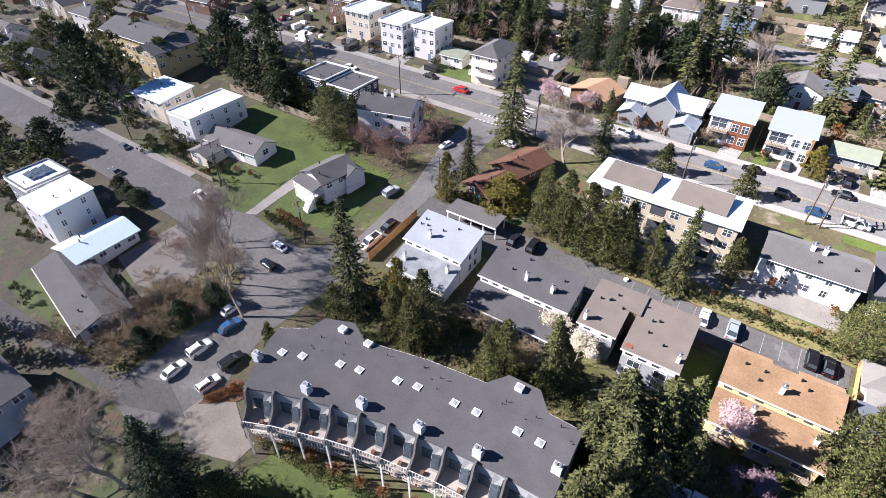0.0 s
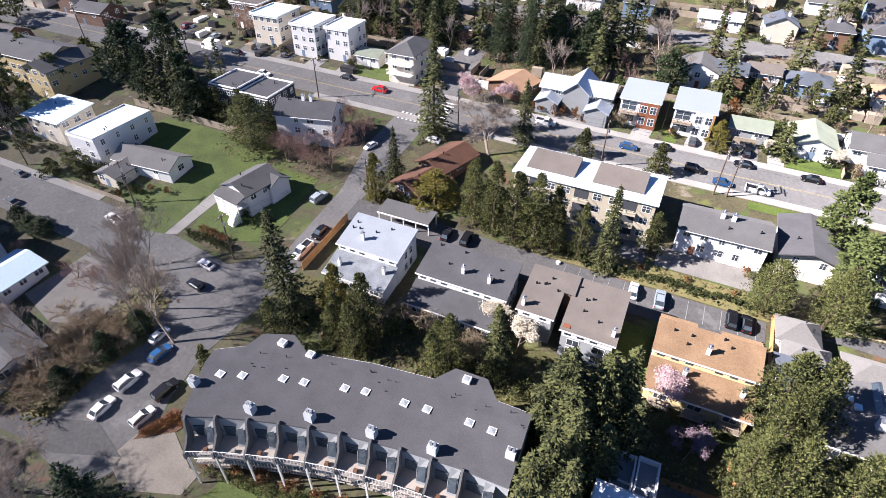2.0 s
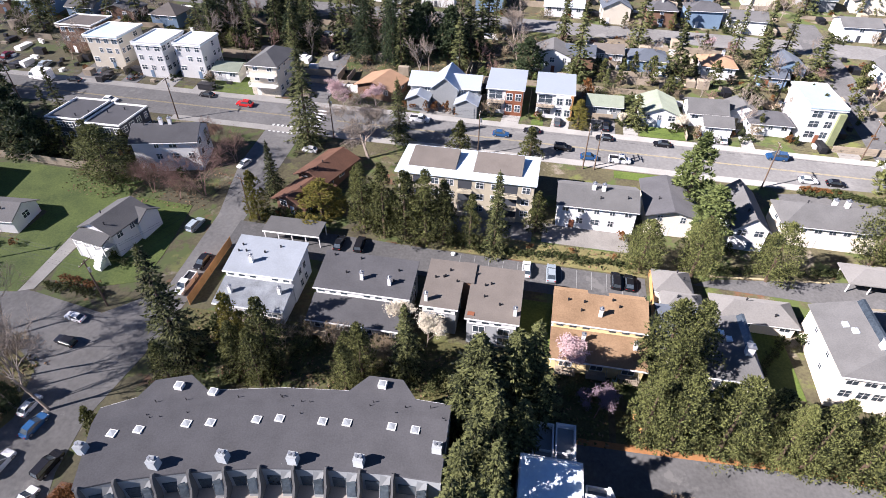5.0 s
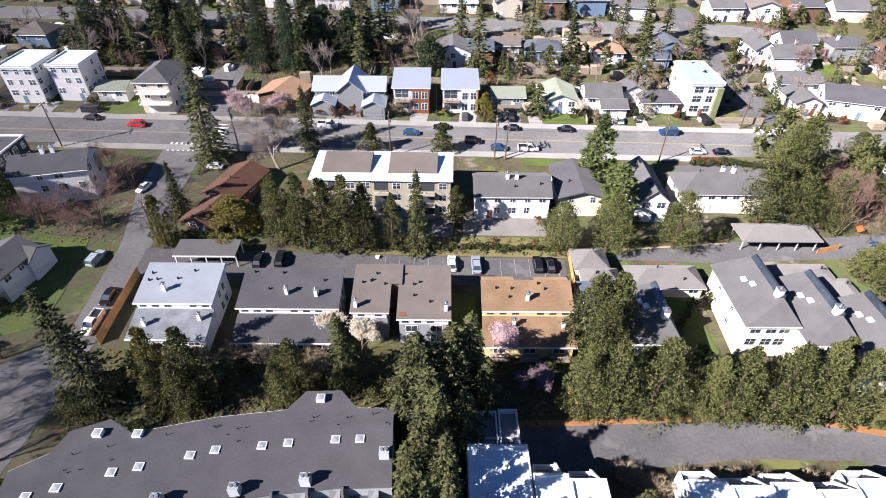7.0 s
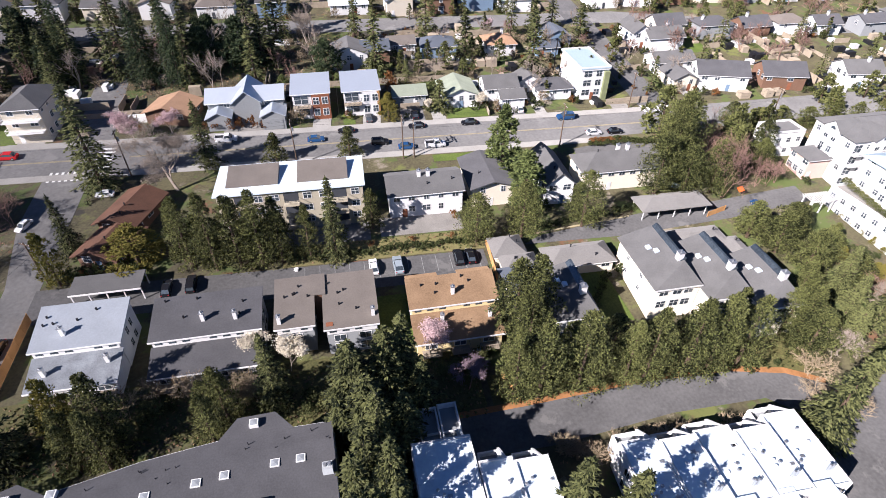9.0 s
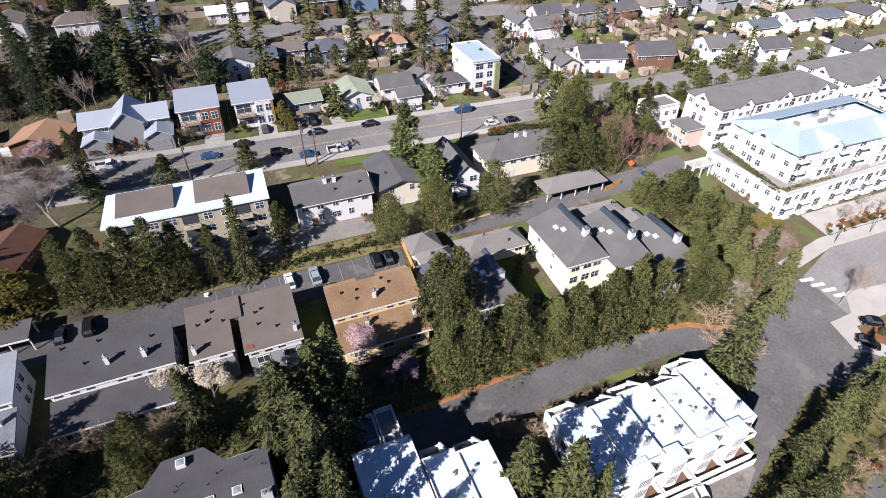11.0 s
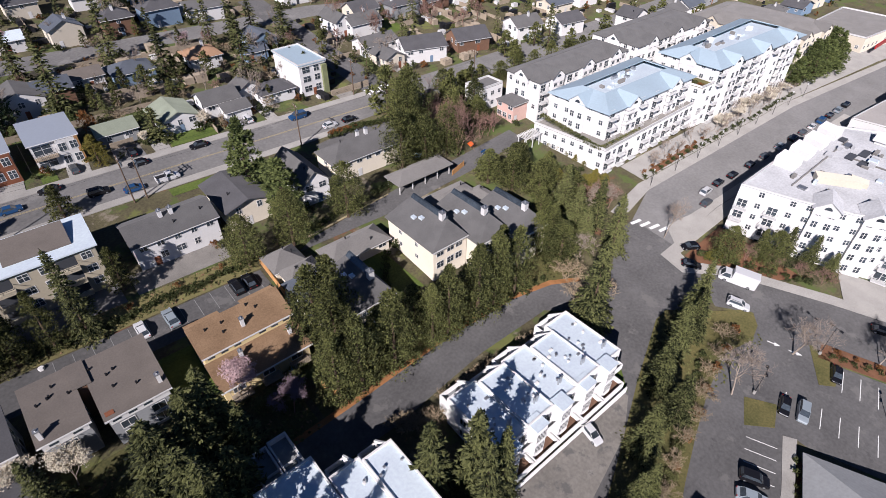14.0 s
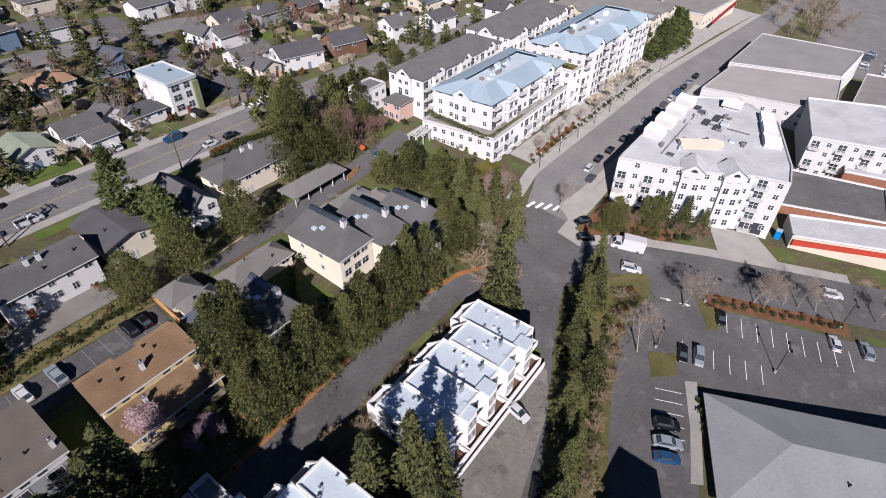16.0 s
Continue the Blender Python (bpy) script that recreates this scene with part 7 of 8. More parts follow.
# side street and its lot
for row in (("white", -66.9, 27.4, 82, "suv"), ("white", -67.0, 22.3, 88), ("white", -60.1, 23.8, 80, "suv"), ("black", -60.3, 28.6, 80, "suv"), ("blue", -66.3, 33.3, 80), ("white", -73.5, 52.1, 172),
            ("black", -71.7, 47.3, 172, "suv"), ("silver", -65.0, 77.5, 80, "suv"), ("black", -58.6, 68.3, 265), ("white", -58.7, 62.6, 265, "pickup"), ("white", -64.6, 98.8, 250), ("white", -51.8, 107.0, 180), ("white", -100.5, 54.4, 172, "pickup"),
            ("white", -69.2, 36.0, 84), ("grey", -126, 49.6, 175), ("grey", -134, 57.2, 176)):
    ob = car(*row)
    ob.matrix_basis = ob.matrix_basis @ Matrix.Scale(0.9, 4)
# parking lane
for row in (("white", 1.7, 78.0, 92), ("silver", 6.3, 77.8, 92), ("black", 18.0, 78.2, 90, "suv"), ("black", 20.4, 78.2, 90), ("black", -34.9, 78.0, 92), ("black", -30.8, 78.4, 92, "suv")):
    car(*row)
# main street
for row in (("white", -29.1, 125.2, 0, "pickup"), ("blue", -8.0, 122.6, 0), ("black", -0.6, 125.5, 180), ("blue", 13.4, 116.9, 0), ("white", 20.4, 117.0, 0, "pickup"), ("black", 7.2, 119.5, 0, "suv"), ("black", 30.8, 125.7, 180), ("black", 17.1, 125.7, 180),
            ("blue", 56.9, 125.4, 180, "suv"), ("white", 61.7, 117.3, 0), ("black", 67.5, 117.2, 0), ("white", -138.2, 126.0, 178, "truck"), ("black", -128.5, 126.4, 178), ("black", -88.2, 126.0, 178), ("red", -76, 123.5, 178), ("white", -112, 118.6, 0)):
    car(*row)
# crossroads and parking lot
for i, c in enumerate(("black", "grey", "white", "blue", "black", "silver", "black")):
    car(c, 168 + 6.4 * i, 41.6 - 0.12 * i, 2, "suv" if i % 3 == 0 else "car")
for row in (("white", 91.6, 19.3, -68, "suv"), ("white", 97.8, 22.8, 112, "truck"), ("black", 94.2, 31.0, -55), ("black", 134, 42.6, 2), ("white", 121.2, 42.9, 2, "suv"), ("silver", 160, 41.8, 2), ("black", 143, 42.3, 2), ("grey", 151, 42.0, 2), ("black", 127.4, 43.0, 2), ("grey", 171, 36.6, 0),
            ("black", 90.3, 0.4, 200), ("white", 98.8, -18.6, 20), ("silver", 100.9, -23.8, 20), ("black", 76.4, 3.4, 198), ("silver", 77.6, 0.9, 198, "suv"), ("black", 60.4, 0.8, -62, "suv"), ("silver", 57.4, -0.4, -62), ("blue", 54.9, -1.2, -62)):
    car(*row)
for row in (("white", 46.9, 20.2, -100), ("white", 113.6, -16.2, -65, "suv"), ("black", 108.4, -1.3, -65), ("black", 37.9, 11.8, 20, "suv"), ("blue", 87.4, 84.5, 100), ("black", 99.2, 34.2, 150), ("grey", 117, 40.4, 2),
            ("black", 138.9, 177.4, -6), ("white", 119.8, 182, -8), ("maroon", -157.7, 136.0, 90), ("silver", -142.8, 133.0, 90), ("grey", -124, 133, 90), ("black", -113.5, 131.5, 90), ("silver", 41, 131.5, 95), ("white", 45.8, 131.0, 90), ("black", 17.5, 131, 90), ("grey", 5.5, 130.8, 90)):
    car(*row)


crow = random.Random(31)
for k in range(10):
    car(crow.choice(("white", "grey", "black", "silver", "blue", "white")), 272 + 5.6 * (k // 2), (-6 if k % 2 else -15) + crow.uniform(-0.5, 0.5) - 0.3 * (k // 2), 96)


# ---- fences, poles, lamps, signs ----
def fence(x0, y0, x1, y1, h, material, label):
    L = math.hypot(x1 - x0, y1 - y0)
    ob = thing("fence", pose(x0, y0, gz(x0, y0)), label, "fence")
    n = max(1, round(L / 2.4))
    for i in range(n + 1):
        x, y = (x1 - x0) * i / n, (y1 - y0) * i / n
        z = SX * x + SY * y
        bm = bmesh.new()
        box(bm, x - 0.06, x + 0.06, y - 0.06, y + 0.06, z - 0.5, z + h + 0.1)
        part("post", bm, material, ob)
        if i < n:
            a = pose(x, y, z + 0.05, 0, 0, math.degrees(math.atan2(y1 - y0, x1 - x0)))
            s = L / n
            dz = (SX * (x1 - x0) + SY * (y1 - y0)) / n
            bm = bmesh.new()
            solid(bm, [a @ Vector(q) for q in ((0.06, -0.02, 0), (s - 0.06, -0.02, dz), (s - 0.06, 0.02, dz), (0.06, 0.02, 0), (0.06, -0.02, h), (s - 0.06, -0.02, h + dz), (s - 0.06, 0.02, h + dz), (0.06, 0.02, h))],
                  [(3, 2, 1, 0), (4, 5, 6, 7), (0, 1, 5, 4), (1, 2, 6, 5), (2, 3, 7, 6), (3, 0, 4, 7)])
            part("panel", bm, material, ob)
    return ob


fence(-133.6, 91.0, -94.2, 90.4, 1.9, OLDWOOD, "weathered tan board fence behind the lawns")
fence(-55.6, 74.0, -55.9, 58.6, 1.9, WOOD, "new orange cedar board fence beside the street")
fence(24.3, 81.6, 24.0, 71.0, 1.8, WOOD, "cedar board fence at the end of the parking lane")
fence(24.0, 71.0, 22.6, 58.0, 1.8, OLDWOOD, "weathered board fence beside the orange townhouse")
fence(-120, 59.5, -103, 59.5, 1.2, OLDWOOD, "low weathered fence in front of the lawn")
fence(-14, 134, -14, 146, 1.8, OLDWOOD, "weathered fence between gardens")
fence(-2, 134, -2, 146, 1.8, OLDWOOD, "weathered fence between gardens")
fence(21, 46.5, 19.5, 51.5, 1.6, WOOD, "short cedar fence beside the driveway")
fence(74, 83, 79, 84.5, 1.4, WOOD, "short cedar bin screen by the carport")
fence(-20, 149, 30, 149.5, 1.6, OLDWOOD, "long weathered fence behind the houses")
fence(37, 129, 37, 140, 1.5, OLDWOOD, "weathered fence between gardens")


def utility_pole(x, y, h=10.5, turn=0, arms=1):
    ob = thing("utility_pole", pose(x, y, gz(x, y), 0, 0, turn), "tall brown wooden utility pole with crossarm", "utility pole")
    bm = bmesh.new()
    cyl(bm, 0, 0, -1, h, 0.17, 0.11, 9)
    part("pole", bm, POLEWOOD, ob)
    for k in range(arms):
        bm = bmesh.new()
        box(bm, -0.07, 0.07, -1.25, 1.25, h - 0.5 - 0.9 * k, h - 0.36 - 0.9 * k)
        n = len(bm.faces)
        for u in (-1.15, -0.5, 0.5, 1.15):
            cyl(bm, 0, u, h - 0.36 - 0.9 * k, h - 0.18 - 0.9 * k, 0.05, 0.035, 6)
        bm.faces.ensure_lookup_table()
        for f in bm.faces[n:]:
            f.material_index = 1
        part("crossarm", bm, POLEWOOD, ob).data.materials.append(TRIM)
    bm = bmesh.new()
    cyl(bm, 0.32, 0, h - 2.4, h - 1.5, 0.22, 0.22, 9)
    part("transformer", bm, METAL, ob)
    return ob


def wires(a, b, h=10.2, n=14):
    ob = thing("power_line", pose(0, 0, 0), "thin sagging overhead wires between poles", "power line")
    for off, dz in ((-1.15, 0), (0.5, 0), (1.15, 0), (0.0, -2.6)):
        dx, dy = b[0] - a[0], b[1] - a[1]
        L = math.hypot(dx, dy)
        px, py = -dy / L * off, dx / L * off
        bm = bmesh.new()
        prev = None
        for i in range(n + 1):
            s = i / n
            x, y = a[0] + dx * s + px, a[1] + dy * s + py
            z = gz(*a) * (1 - s) + gz(*b) * s + h + dz - 4 * s * (1 - s) * L * 0.018
            r = 0.014
            ring = [bm.verts.new((x + r * c[0] * (-dy / L), y + r * c[0] * (dx / L), z + r * c[1])) for c in ((1, -0.6), (-1, -0.6), (0, 1))]
            if prev:
                for k in range(3):
                    bm.faces.new((prev[k], prev[(k + 1) % 3], ring[(k + 1) % 3], ring[k]))
            prev = ring
        part("wire", bm, DARKMETAL, ob)


line = [(-180, 113.9), (-135, 113.8), (-89.7, 113.8), (-48.0, 113.4), (-12.4, 113.0), (12.0, 112.6), (51.0, 113.0), (79, 113.8), (110, 114.5)]
for i, q in enumerate(line):
    utility_pole(*q, 11.0, 0, 2 if i == 5 else 1)
    if i:
        wires(line[i - 1], q, 10.7)
utility_pole(14.6, 112.8, 9.5)
line2 = [(-190, 61.0), (-135.9, 60.4), (-101, 60.2), (-69.9, 55.6)]
for i, q in enumerate(line2):
    utility_pole(*q, 10.5)
    if i:
        wires(line2[i - 1], q)
wires(line2[-1], (-55.2, 82), 9.6)
utility_pole(-55.2, 82, 9.8, 60)
utility_pole(76.5, 128.5, 10)
utility_pole(62.5, 151, 10)


def lot_lamp(x, y, h=7.0, turn=0):
    ob = thing("lamp_post", pose(x, y, gz(x, y), 0, 0, turn), "dark slender parking lot lamp post with twin heads", "lamp post")
    bm = bmesh.new()
    cyl(bm, 0, 0, -0.3, 0.7, 0.24, 0.24, 10)
    part("base", bm, CONCRETE, ob)
    bm = bmesh.new()
    cyl(bm, 0, 0, 0.7, h, 0.075, 0.055, 8)
    part("pole", bm, DARKMETAL, ob)
    for s in (-1, 1):
        bm = bmesh.new()
        box(bm, min(0, s * 0.9), max(0, s * 0.9), -0.03, 0.03, h - 0.06, h)
        arm = part("arm", bm, DARKMETAL, ob)
        bm = bmesh.new()
        box(bm, s * 0.95 - 0.3, s * 0.95 + 0.3, -0.2, 0.2, h - 0.12, h + 0.04)
        part("lamp_head", bm, DARKMETAL, arm)


for row in ((84.0, -11.0, 7, 20), (93.0, 4.2, 7, 70), (75.0, 7.8, 6, 20), (104.5, -19, 7, 20), (83.6, -34, 7, 20)):
    lot_lamp(*row)
for k in range(9):
    ob = thing("street_lamp", pose(112 + 11 * k, 52.6 - 0.06 * k, gz(112 + 11 * k, 52.6)), "slim dark street lamp on the avenue pavement", "street lamp", "street lamps along the avenue")
    bm = bmesh.new()
    cyl(bm, 0, 0, 0, 4.2, 0.06, 0.05, 7)
    part("pole", bm, DARKMETAL, ob)
    bm = bmesh.new()
    cyl(bm, 0, 0, 4.2, 4.7, 0.12, 0.2, 8)
    part("lantern", bm, TRIM, ob)
ORANGE = mat("orange sign sheeting", (0.85, 0.16, 0.02), rough=0.5, var=0.05, bump=0)
ob = thing("road_works_sign", pose(85.0, 88.6, gz(85, 88.6), 0, 0, -50), "orange diamond-shaped road works sign on a stand", "sign")
bm = bmesh.new()
box(bm, -0.62, 0.62, -0.02, 0.02, -0.62, 0.62, pose(0, 0, 2.0, 0, 45, 0))
part("board", bm, ORANGE, ob)
for s in (-1, 1):
    bm = bmesh.new()
    box(bm, s * 0.4 - 0.03, s * 0.4 + 0.03, -0.03, 0.03, 0, 1.5)
    part("stand_leg", bm, DARKMETAL, ob)
ob = thing("garden_umbrella", pose(70.5, 92.0, gz(70.5, 92)), "pale garden umbrella beside the cream house", "umbrella")
bm = bmesh.new()
cyl(bm, 0, 0, 0, 2.3, 0.03)
part("pole", bm, METAL, ob)
bm = bmesh.new()
cyl(bm, 0, 0, 2.0, 2.6, 1.4, 0.05, 8)
part("canopy", bm, R_PALE, ob)
for x, y, c, lab in ((-12.5, 79.6, "TRIM", "white bag of rubbish on the lane"), (18.0, 57.0, "R_PALE", "upturned pale boat hull on the grass")):
    bm = bmesh.new()
    r = 0.45 if c == "TRIM" else 1.3
    loft(bm, [[(u * r + x, y + k * 0.5 * (1 - u * u * 0.8) * s, gz(x, y) + z) for k, z in ((-1, 0.05), (-0.8, 0.5), (0.8, 0.5), (1, 0.05))] for u, s in ((-1, 0.3), (-0.5, 1), (0.5, 1), (1, 0.3))])
    tagged(part("rubbish_bag" if c == "TRIM" else "boat", bm, TRIM if c == "TRIM" else R_PALE), lab, "bag" if c == "TRIM" else "boat")
fireplug = thing("portable_toilet", pose(126.5, -2.8, gz(126.5, -2.8)), "bright blue portable toilet beside shrubs", "toilet")
bm = bmesh.new()
box(bm, -0.6, 0.6, -0.6, 0.6, 0, 2.2)
part("cabin", bm, mat("blue plastic", (0.02, 0.30, 0.75), rough=0.4, var=0.1, bump=0), fireplug)
bm = bmesh.new()
slab(bm, [(-0.65, -0.65, 2.35), (0.65, -0.65, 2.35), (0.65, 0.65, 2.35), (-0.65, 0.65, 2.35)], 0.15)
part("cabin_roof", bm, R_PALE, fireplug)

# ---- more planting ----
def join_copies(name, src, rows, size, label, category):
    """many far plants of one kind as one object"""
    co = np.empty(len(src.vertices) * 3)
    src.vertices.foreach_get("co", co)
    co = co.reshape(-1, 3)
    src.calc_loop_triangles()
    fa = np.empty(len(src.loop_triangles) * 3, dtype=int)
    src.loop_triangles.foreach_get("vertices", fa)
    fa = fa.reshape(-1, 3)
    V, Fc = [], []
    for i, (x, y, h, w, a) in enumerate(rows):
        rot = np.array([[math.cos(a), -math.sin(a), 0], [math.sin(a), math.cos(a), 0], [0, 0, 1]])
        V.append((co * np.array([w / 2 / size[1], w / 2 / size[1], h / size[0]])) @ rot.T + np.array([x, y, gz(x, y)]))
        Fc.append(fa + i * len(co))
    tagged(new(name, np_mesh(name, np.concatenate(V), np.concatenate(Fc), src.materials[0])), label, category, kind="stuff")


SMALL = []
prng = random.Random(11)


def plant(kind, x, y, h, w):
    """trees at once; shrubs are gathered, the nearer ones become things, the far ones one sheet of planting"""
    if kind in ("shrub", "rust"):
        SMALL.append((math.hypot(x, y), kind, x, y, h, w))
    else:
        tree(kind, x, y, h, w)


def scatter(kind, x0, x1, y0, y1, n, h0, h1, ratio, jitter=0.25):
    """n plants of one kind spread over a stretch of ground"""
    for i in range(n):
        h = prng.uniform(h0, h1)
        plant(kind, prng.uniform(x0, x1), prng.uniform(y0, y1), h, h * ratio * prng.uniform(1 - jitter, 1 + jitter))


def hedge(kind, x0, y0, x1, y1, n, h, w):
    for i in range(n):
        s = (i + 0.5) / n
        plant(kind, x0 + (x1 - x0) * s + prng.uniform(-0.3, 0.3), y0 + (y1 - y0) * s + prng.uniform(-0.3, 0.3), h * prng.uniform(0.75, 1.25), w * prng.uniform(0.85, 1.2))


# thicket beside the side street
scatter("brush", -93, -84, 15, 22, 7, 3, 5, 1.4)
scatter("brush", -84, -75, 18, 30, 15, 3, 5.5, 1.35)
scatter("brush", -81, -73, 29, 43, 14, 3, 5.5, 1.2)
hedge("brush", -86, 43.5, -78, 45, 5, 2.5, 4)
hedge("bare", -76.5, 44, -70.5, 34, 4, 17, 7.5)
for row in ((-86.1, 45.8, 15, 9), (-81.6, 46.6, 17, 10)):
    tree("bare", *row)
tree("bare", -86, 26, 14, 8)
tree("bare", -80, 22, 12, 8)
# unseen tall firs, added to throw shade over the lane and lot
for row in ((-100, -3, 24, 10), (-104, 3, 22, 9), (-96, -9, 25, 10), (-92, -13, 24, 10), (-111, 5, 20, 9)):
    tree("fir", *row)
tree("twiggy", -69, 8, 11, 13)
tree("twiggy", -61, 3, 10, 12)
tree("brush", -76, 6, 6, 9)
scatter("shrub", -84, -73, 16, 42, 9, 1.0, 2.0, 1.3)
scatter("brush", -88, -76, 24, 36, 8, 2.0, 3.6, 1.5)
# dark evergreens added for the shade and ivy at the thicket's east edge
for row in ((-74.6, 22.5, 5.5, 4.4), (-73.4, 29.5, 6, 4.4), (-72.2, 35.5, 5.5, 4)):
    tree("dark", *row)
hedge("shrub", -84, 57.5, -72, 57.2, 8, 1.5, 2.2)
hedge("rust", -82, 59.5, -74, 58.6, 5, 1.3, 2.0)
hedge("rust", -56, 25, -51, 27.5, 7, 1.2, 1.8)
hedge("rust", -58.4, 21.6, -55, 26, 8, 1.0, 1.7)
hedge("rust", -48, 22.2, -20, 26.4, 7, 1.5, 2.2)
hedge("shrub", -46, 21.5, -16, 25.5, 14, 1.4, 2.2)
hedge("pine", -44, 12.5, -24, 14.0, 6, 8.0, 5.5)
tree("cone", -55.5, 33.5, 7.5, 3.2)
for row in (
        ('bigfir', -3.3, 45.8, 20, 13), ('bigfir', 1.2, 48.1, 19, 12), ('fir', 3.8, 50.0, 19, 10),
        ('bigfir', -1.8, 41.3, 19, 12.5), ('fir', -5.1, 41.6, 15, 9), ('fir', -2.5, 35.5, 19, 9.5),
        ('fir', -3.9, 32.0, 19, 9), ('fir', -0.8, 32.1, 16, 8), ('fir', -2.1, 28.3, 19, 9),
        ('fir', 0.9, 29.8, 14, 7), ('fir', -4.0, 27.4, 20, 9), ('fir', 5.9, 45.8, 14, 8.5),
        ('fir', 2.9, 40.4, 16, 9), ('fir', -2.2, 20.5, 22, 8.5), ('bigfir', -3.0, 15, 22, 9.5),
        ('fir', 0.5, 12.5, 21, 8.5), ('fir', 24.5, 20.5, 21, 8), ('fir', 28.5, 21.5, 19, 7)):
    tree(*row)
tree("pine", 24.5, 54.5, 17, 8)
tree("pine", 26.6, 58.4, 18, 8.5)
for row in ((0.8, 27, 21, 8.5), (0.4, 32.5, 20, 8.5), (1.0, 21.5, 22, 9), (-0.6, 38.5, 20, 8.5)):
    tree("fir", *row)
tree("fir", 21.7, 27.3, 19, 9.5)
tree("fir", 26.8, 24.6, 20, 10)
# below the townhouses
scatter("shrub", -50, 20, 47, 57, 40, 1.2, 2.8, 1.3)
scatter("brush", -38, -18, 52, 57, 8, 3.5, 6, 1.0)
scatter("cedar", -44, -20, 44, 50, 6, 9, 14, 0.42)
# bank above the parking lane
hedge("shrub", -14, 82, 23, 82.5, 22, 1.3, 2.2)
hedge("rust", -10, 84, 22, 84.5, 4, 0.9, 1.5)
stripe(35, 83.1, 57, 85.6, 0.35, "kerb_line", YPAINT, 0.15)
hedge("cedar", -34, 84.5, -14, 84.8, 6, 12, 5.5)
hedge("shrub", -54, 83, -40, 84, 7, 2.0, 2.6)
# round the grey row houses
hedge("pine", 20, 51.0, 62, 51.0, 6, 12, 6.4)
hedge("shrub", 18, 47.6, 66, 46.6, 26, 1.2, 1.8)
hedge("shrub", 38, 60, 45, 70, 7, 1.6, 2.2)
hedge("shrub", 36, 84, 60, 87.5, 14, 1.4, 2.2)
hedge("pine", 68.5, 52.5, 74, 51, 2, 12.5, 6.8)
for row in (("pine", 79, 76, 9, 7.4), ("pine", 82, 71, 10, 8), ("round", 86.5, 74.5, 9, 8), ("pine", 84.5, 65, 10.5, 8), ("round", 89.5, 67.5, 8, 7.5),
            ("fir", 85.5, 58.5, 12.5, 7), ("round", 90.5, 60.5, 8, 7), ("fir", 82.5, 52.5, 12, 6.6), ("fir", 87.6, 50.8, 13, 7), ("fir", 83.8, 43.6, 14.5, 7.6),
            ("pine", 79.5, 60, 8, 5.6), ("cedar", 92, 77, 6, 4.2), ("cedar", 94.5, 71, 6, 4.2), ("twiggy", 91.5, 53.5, 9, 7), ("fir", 79.4, 47.8, 11, 6.2)):
    tree(*row)
hedge("gold", 93, 70, 99, 62, 5, 2.4, 2.4)
hedge("bareR", 92, 58, 96, 52, 3, 7, 5)
hedge("shrub", 82, 82.5, 102, 66, 16, 1.4, 2.6)
hedge("gold", 98, 62, 104, 60, 3, 2.6, 2.6)
hedge("round", 88, 96, 97, 112, 5, 10, 7)
hedge("pine", 94, 94, 100, 104, 3, 9, 6)
hedge("cedar", 96, 111, 112, 113, 5, 8, 4.5)
hedge("bareR", 90, 91, 98, 92, 3, 7, 5)
scatter("brush", 66, 72, 36, 45, 5, 3.5, 6, 1.1)
hedge("round", 70, 94, 82, 112, 6, 14, 8.5)
hedge("bareR", 82, 92, 88, 110, 5, 10, 8)
hedge("shrub", 58, 112, 76, 112.5, 12, 1.3, 2.2)
hedge("rust", 60, 113.8, 68, 113.9, 5, 1.0, 1.8)
hedge("shrub", 91, 56, 103, 61.5, 9, 1.6, 2.4)
hedge("gold", 92, 60, 103, 62, 4, 3.2, 2.6)
hedge("brush", 24, 38.6, 30, 36, 6, 3.4, 3.6)
hedge("brush", 32, 37.8, 54, 37.4, 9, 2.6, 3.0)
hedge("gold", 59.5, 28, 60.2, 25, 3, 1.6, 2.0)
hedge("shrub", 59.2, 33, 59.6, 27, 3, 1.2, 1.8)
# strip of firs beside the drive
for row in ((80.5, 23, 15, 7.2), (76.5, 21, 12, 6.2), (70.5, 20.8, 13, 7), (62.5, 18.8, 13, 7), (59, 13.5, 12, 6.4), (50.6, 13.6, 12.5, 7), (45.5, 9.5, 9, 5), (41, 9.4, 12, 6.4), (35, 8, 12, 6.2), (30, 4, 13, 6.5)):
    tree("fir", *row)
hedge("shrub", 42, 6, 76, 17.8, 14, 1.3, 2.2)
hedge("brush", 40, 6, 84, 18, 9, 3.0, 4.0)
hedge("rust", 50, 9, 88, 17, 7, 1.2, 2.0)
hedge("bare", 101, -4, 107, -16, 4, 7.5, 5)
hedge("bare", 110, -22, 120, -44, 4, 7.5, 5)
hedge("shrub", 93.5, 3, 105, -20, 14, 0.9, 1.5)
hedge("rust", 95, 3.5, 106, -20, 8, 0.9, 1.5)
hedge("shrub", 98, 32, 110, 12, 10, 1.6, 2.4)
hedge("gold", 99, 30, 104, 28, 3, 2.4, 3.0)
hedge("fir", 107.5, 26, 117, 9.5, 4, 8, 5)
hedge("bareR", 105, 27, 113, 9, 4, 5, 4)
hedge("shrub", 69.2, -1.8, 57.4, -8.8, 7, 1.0, 1.6)
hedge("rust", 59, 113.6, 66, 114.2, 8, 1.0, 1.8)
hedge("shrub", 66, 114.0, 77.5, 110.5, 10, 1.2, 2.0)
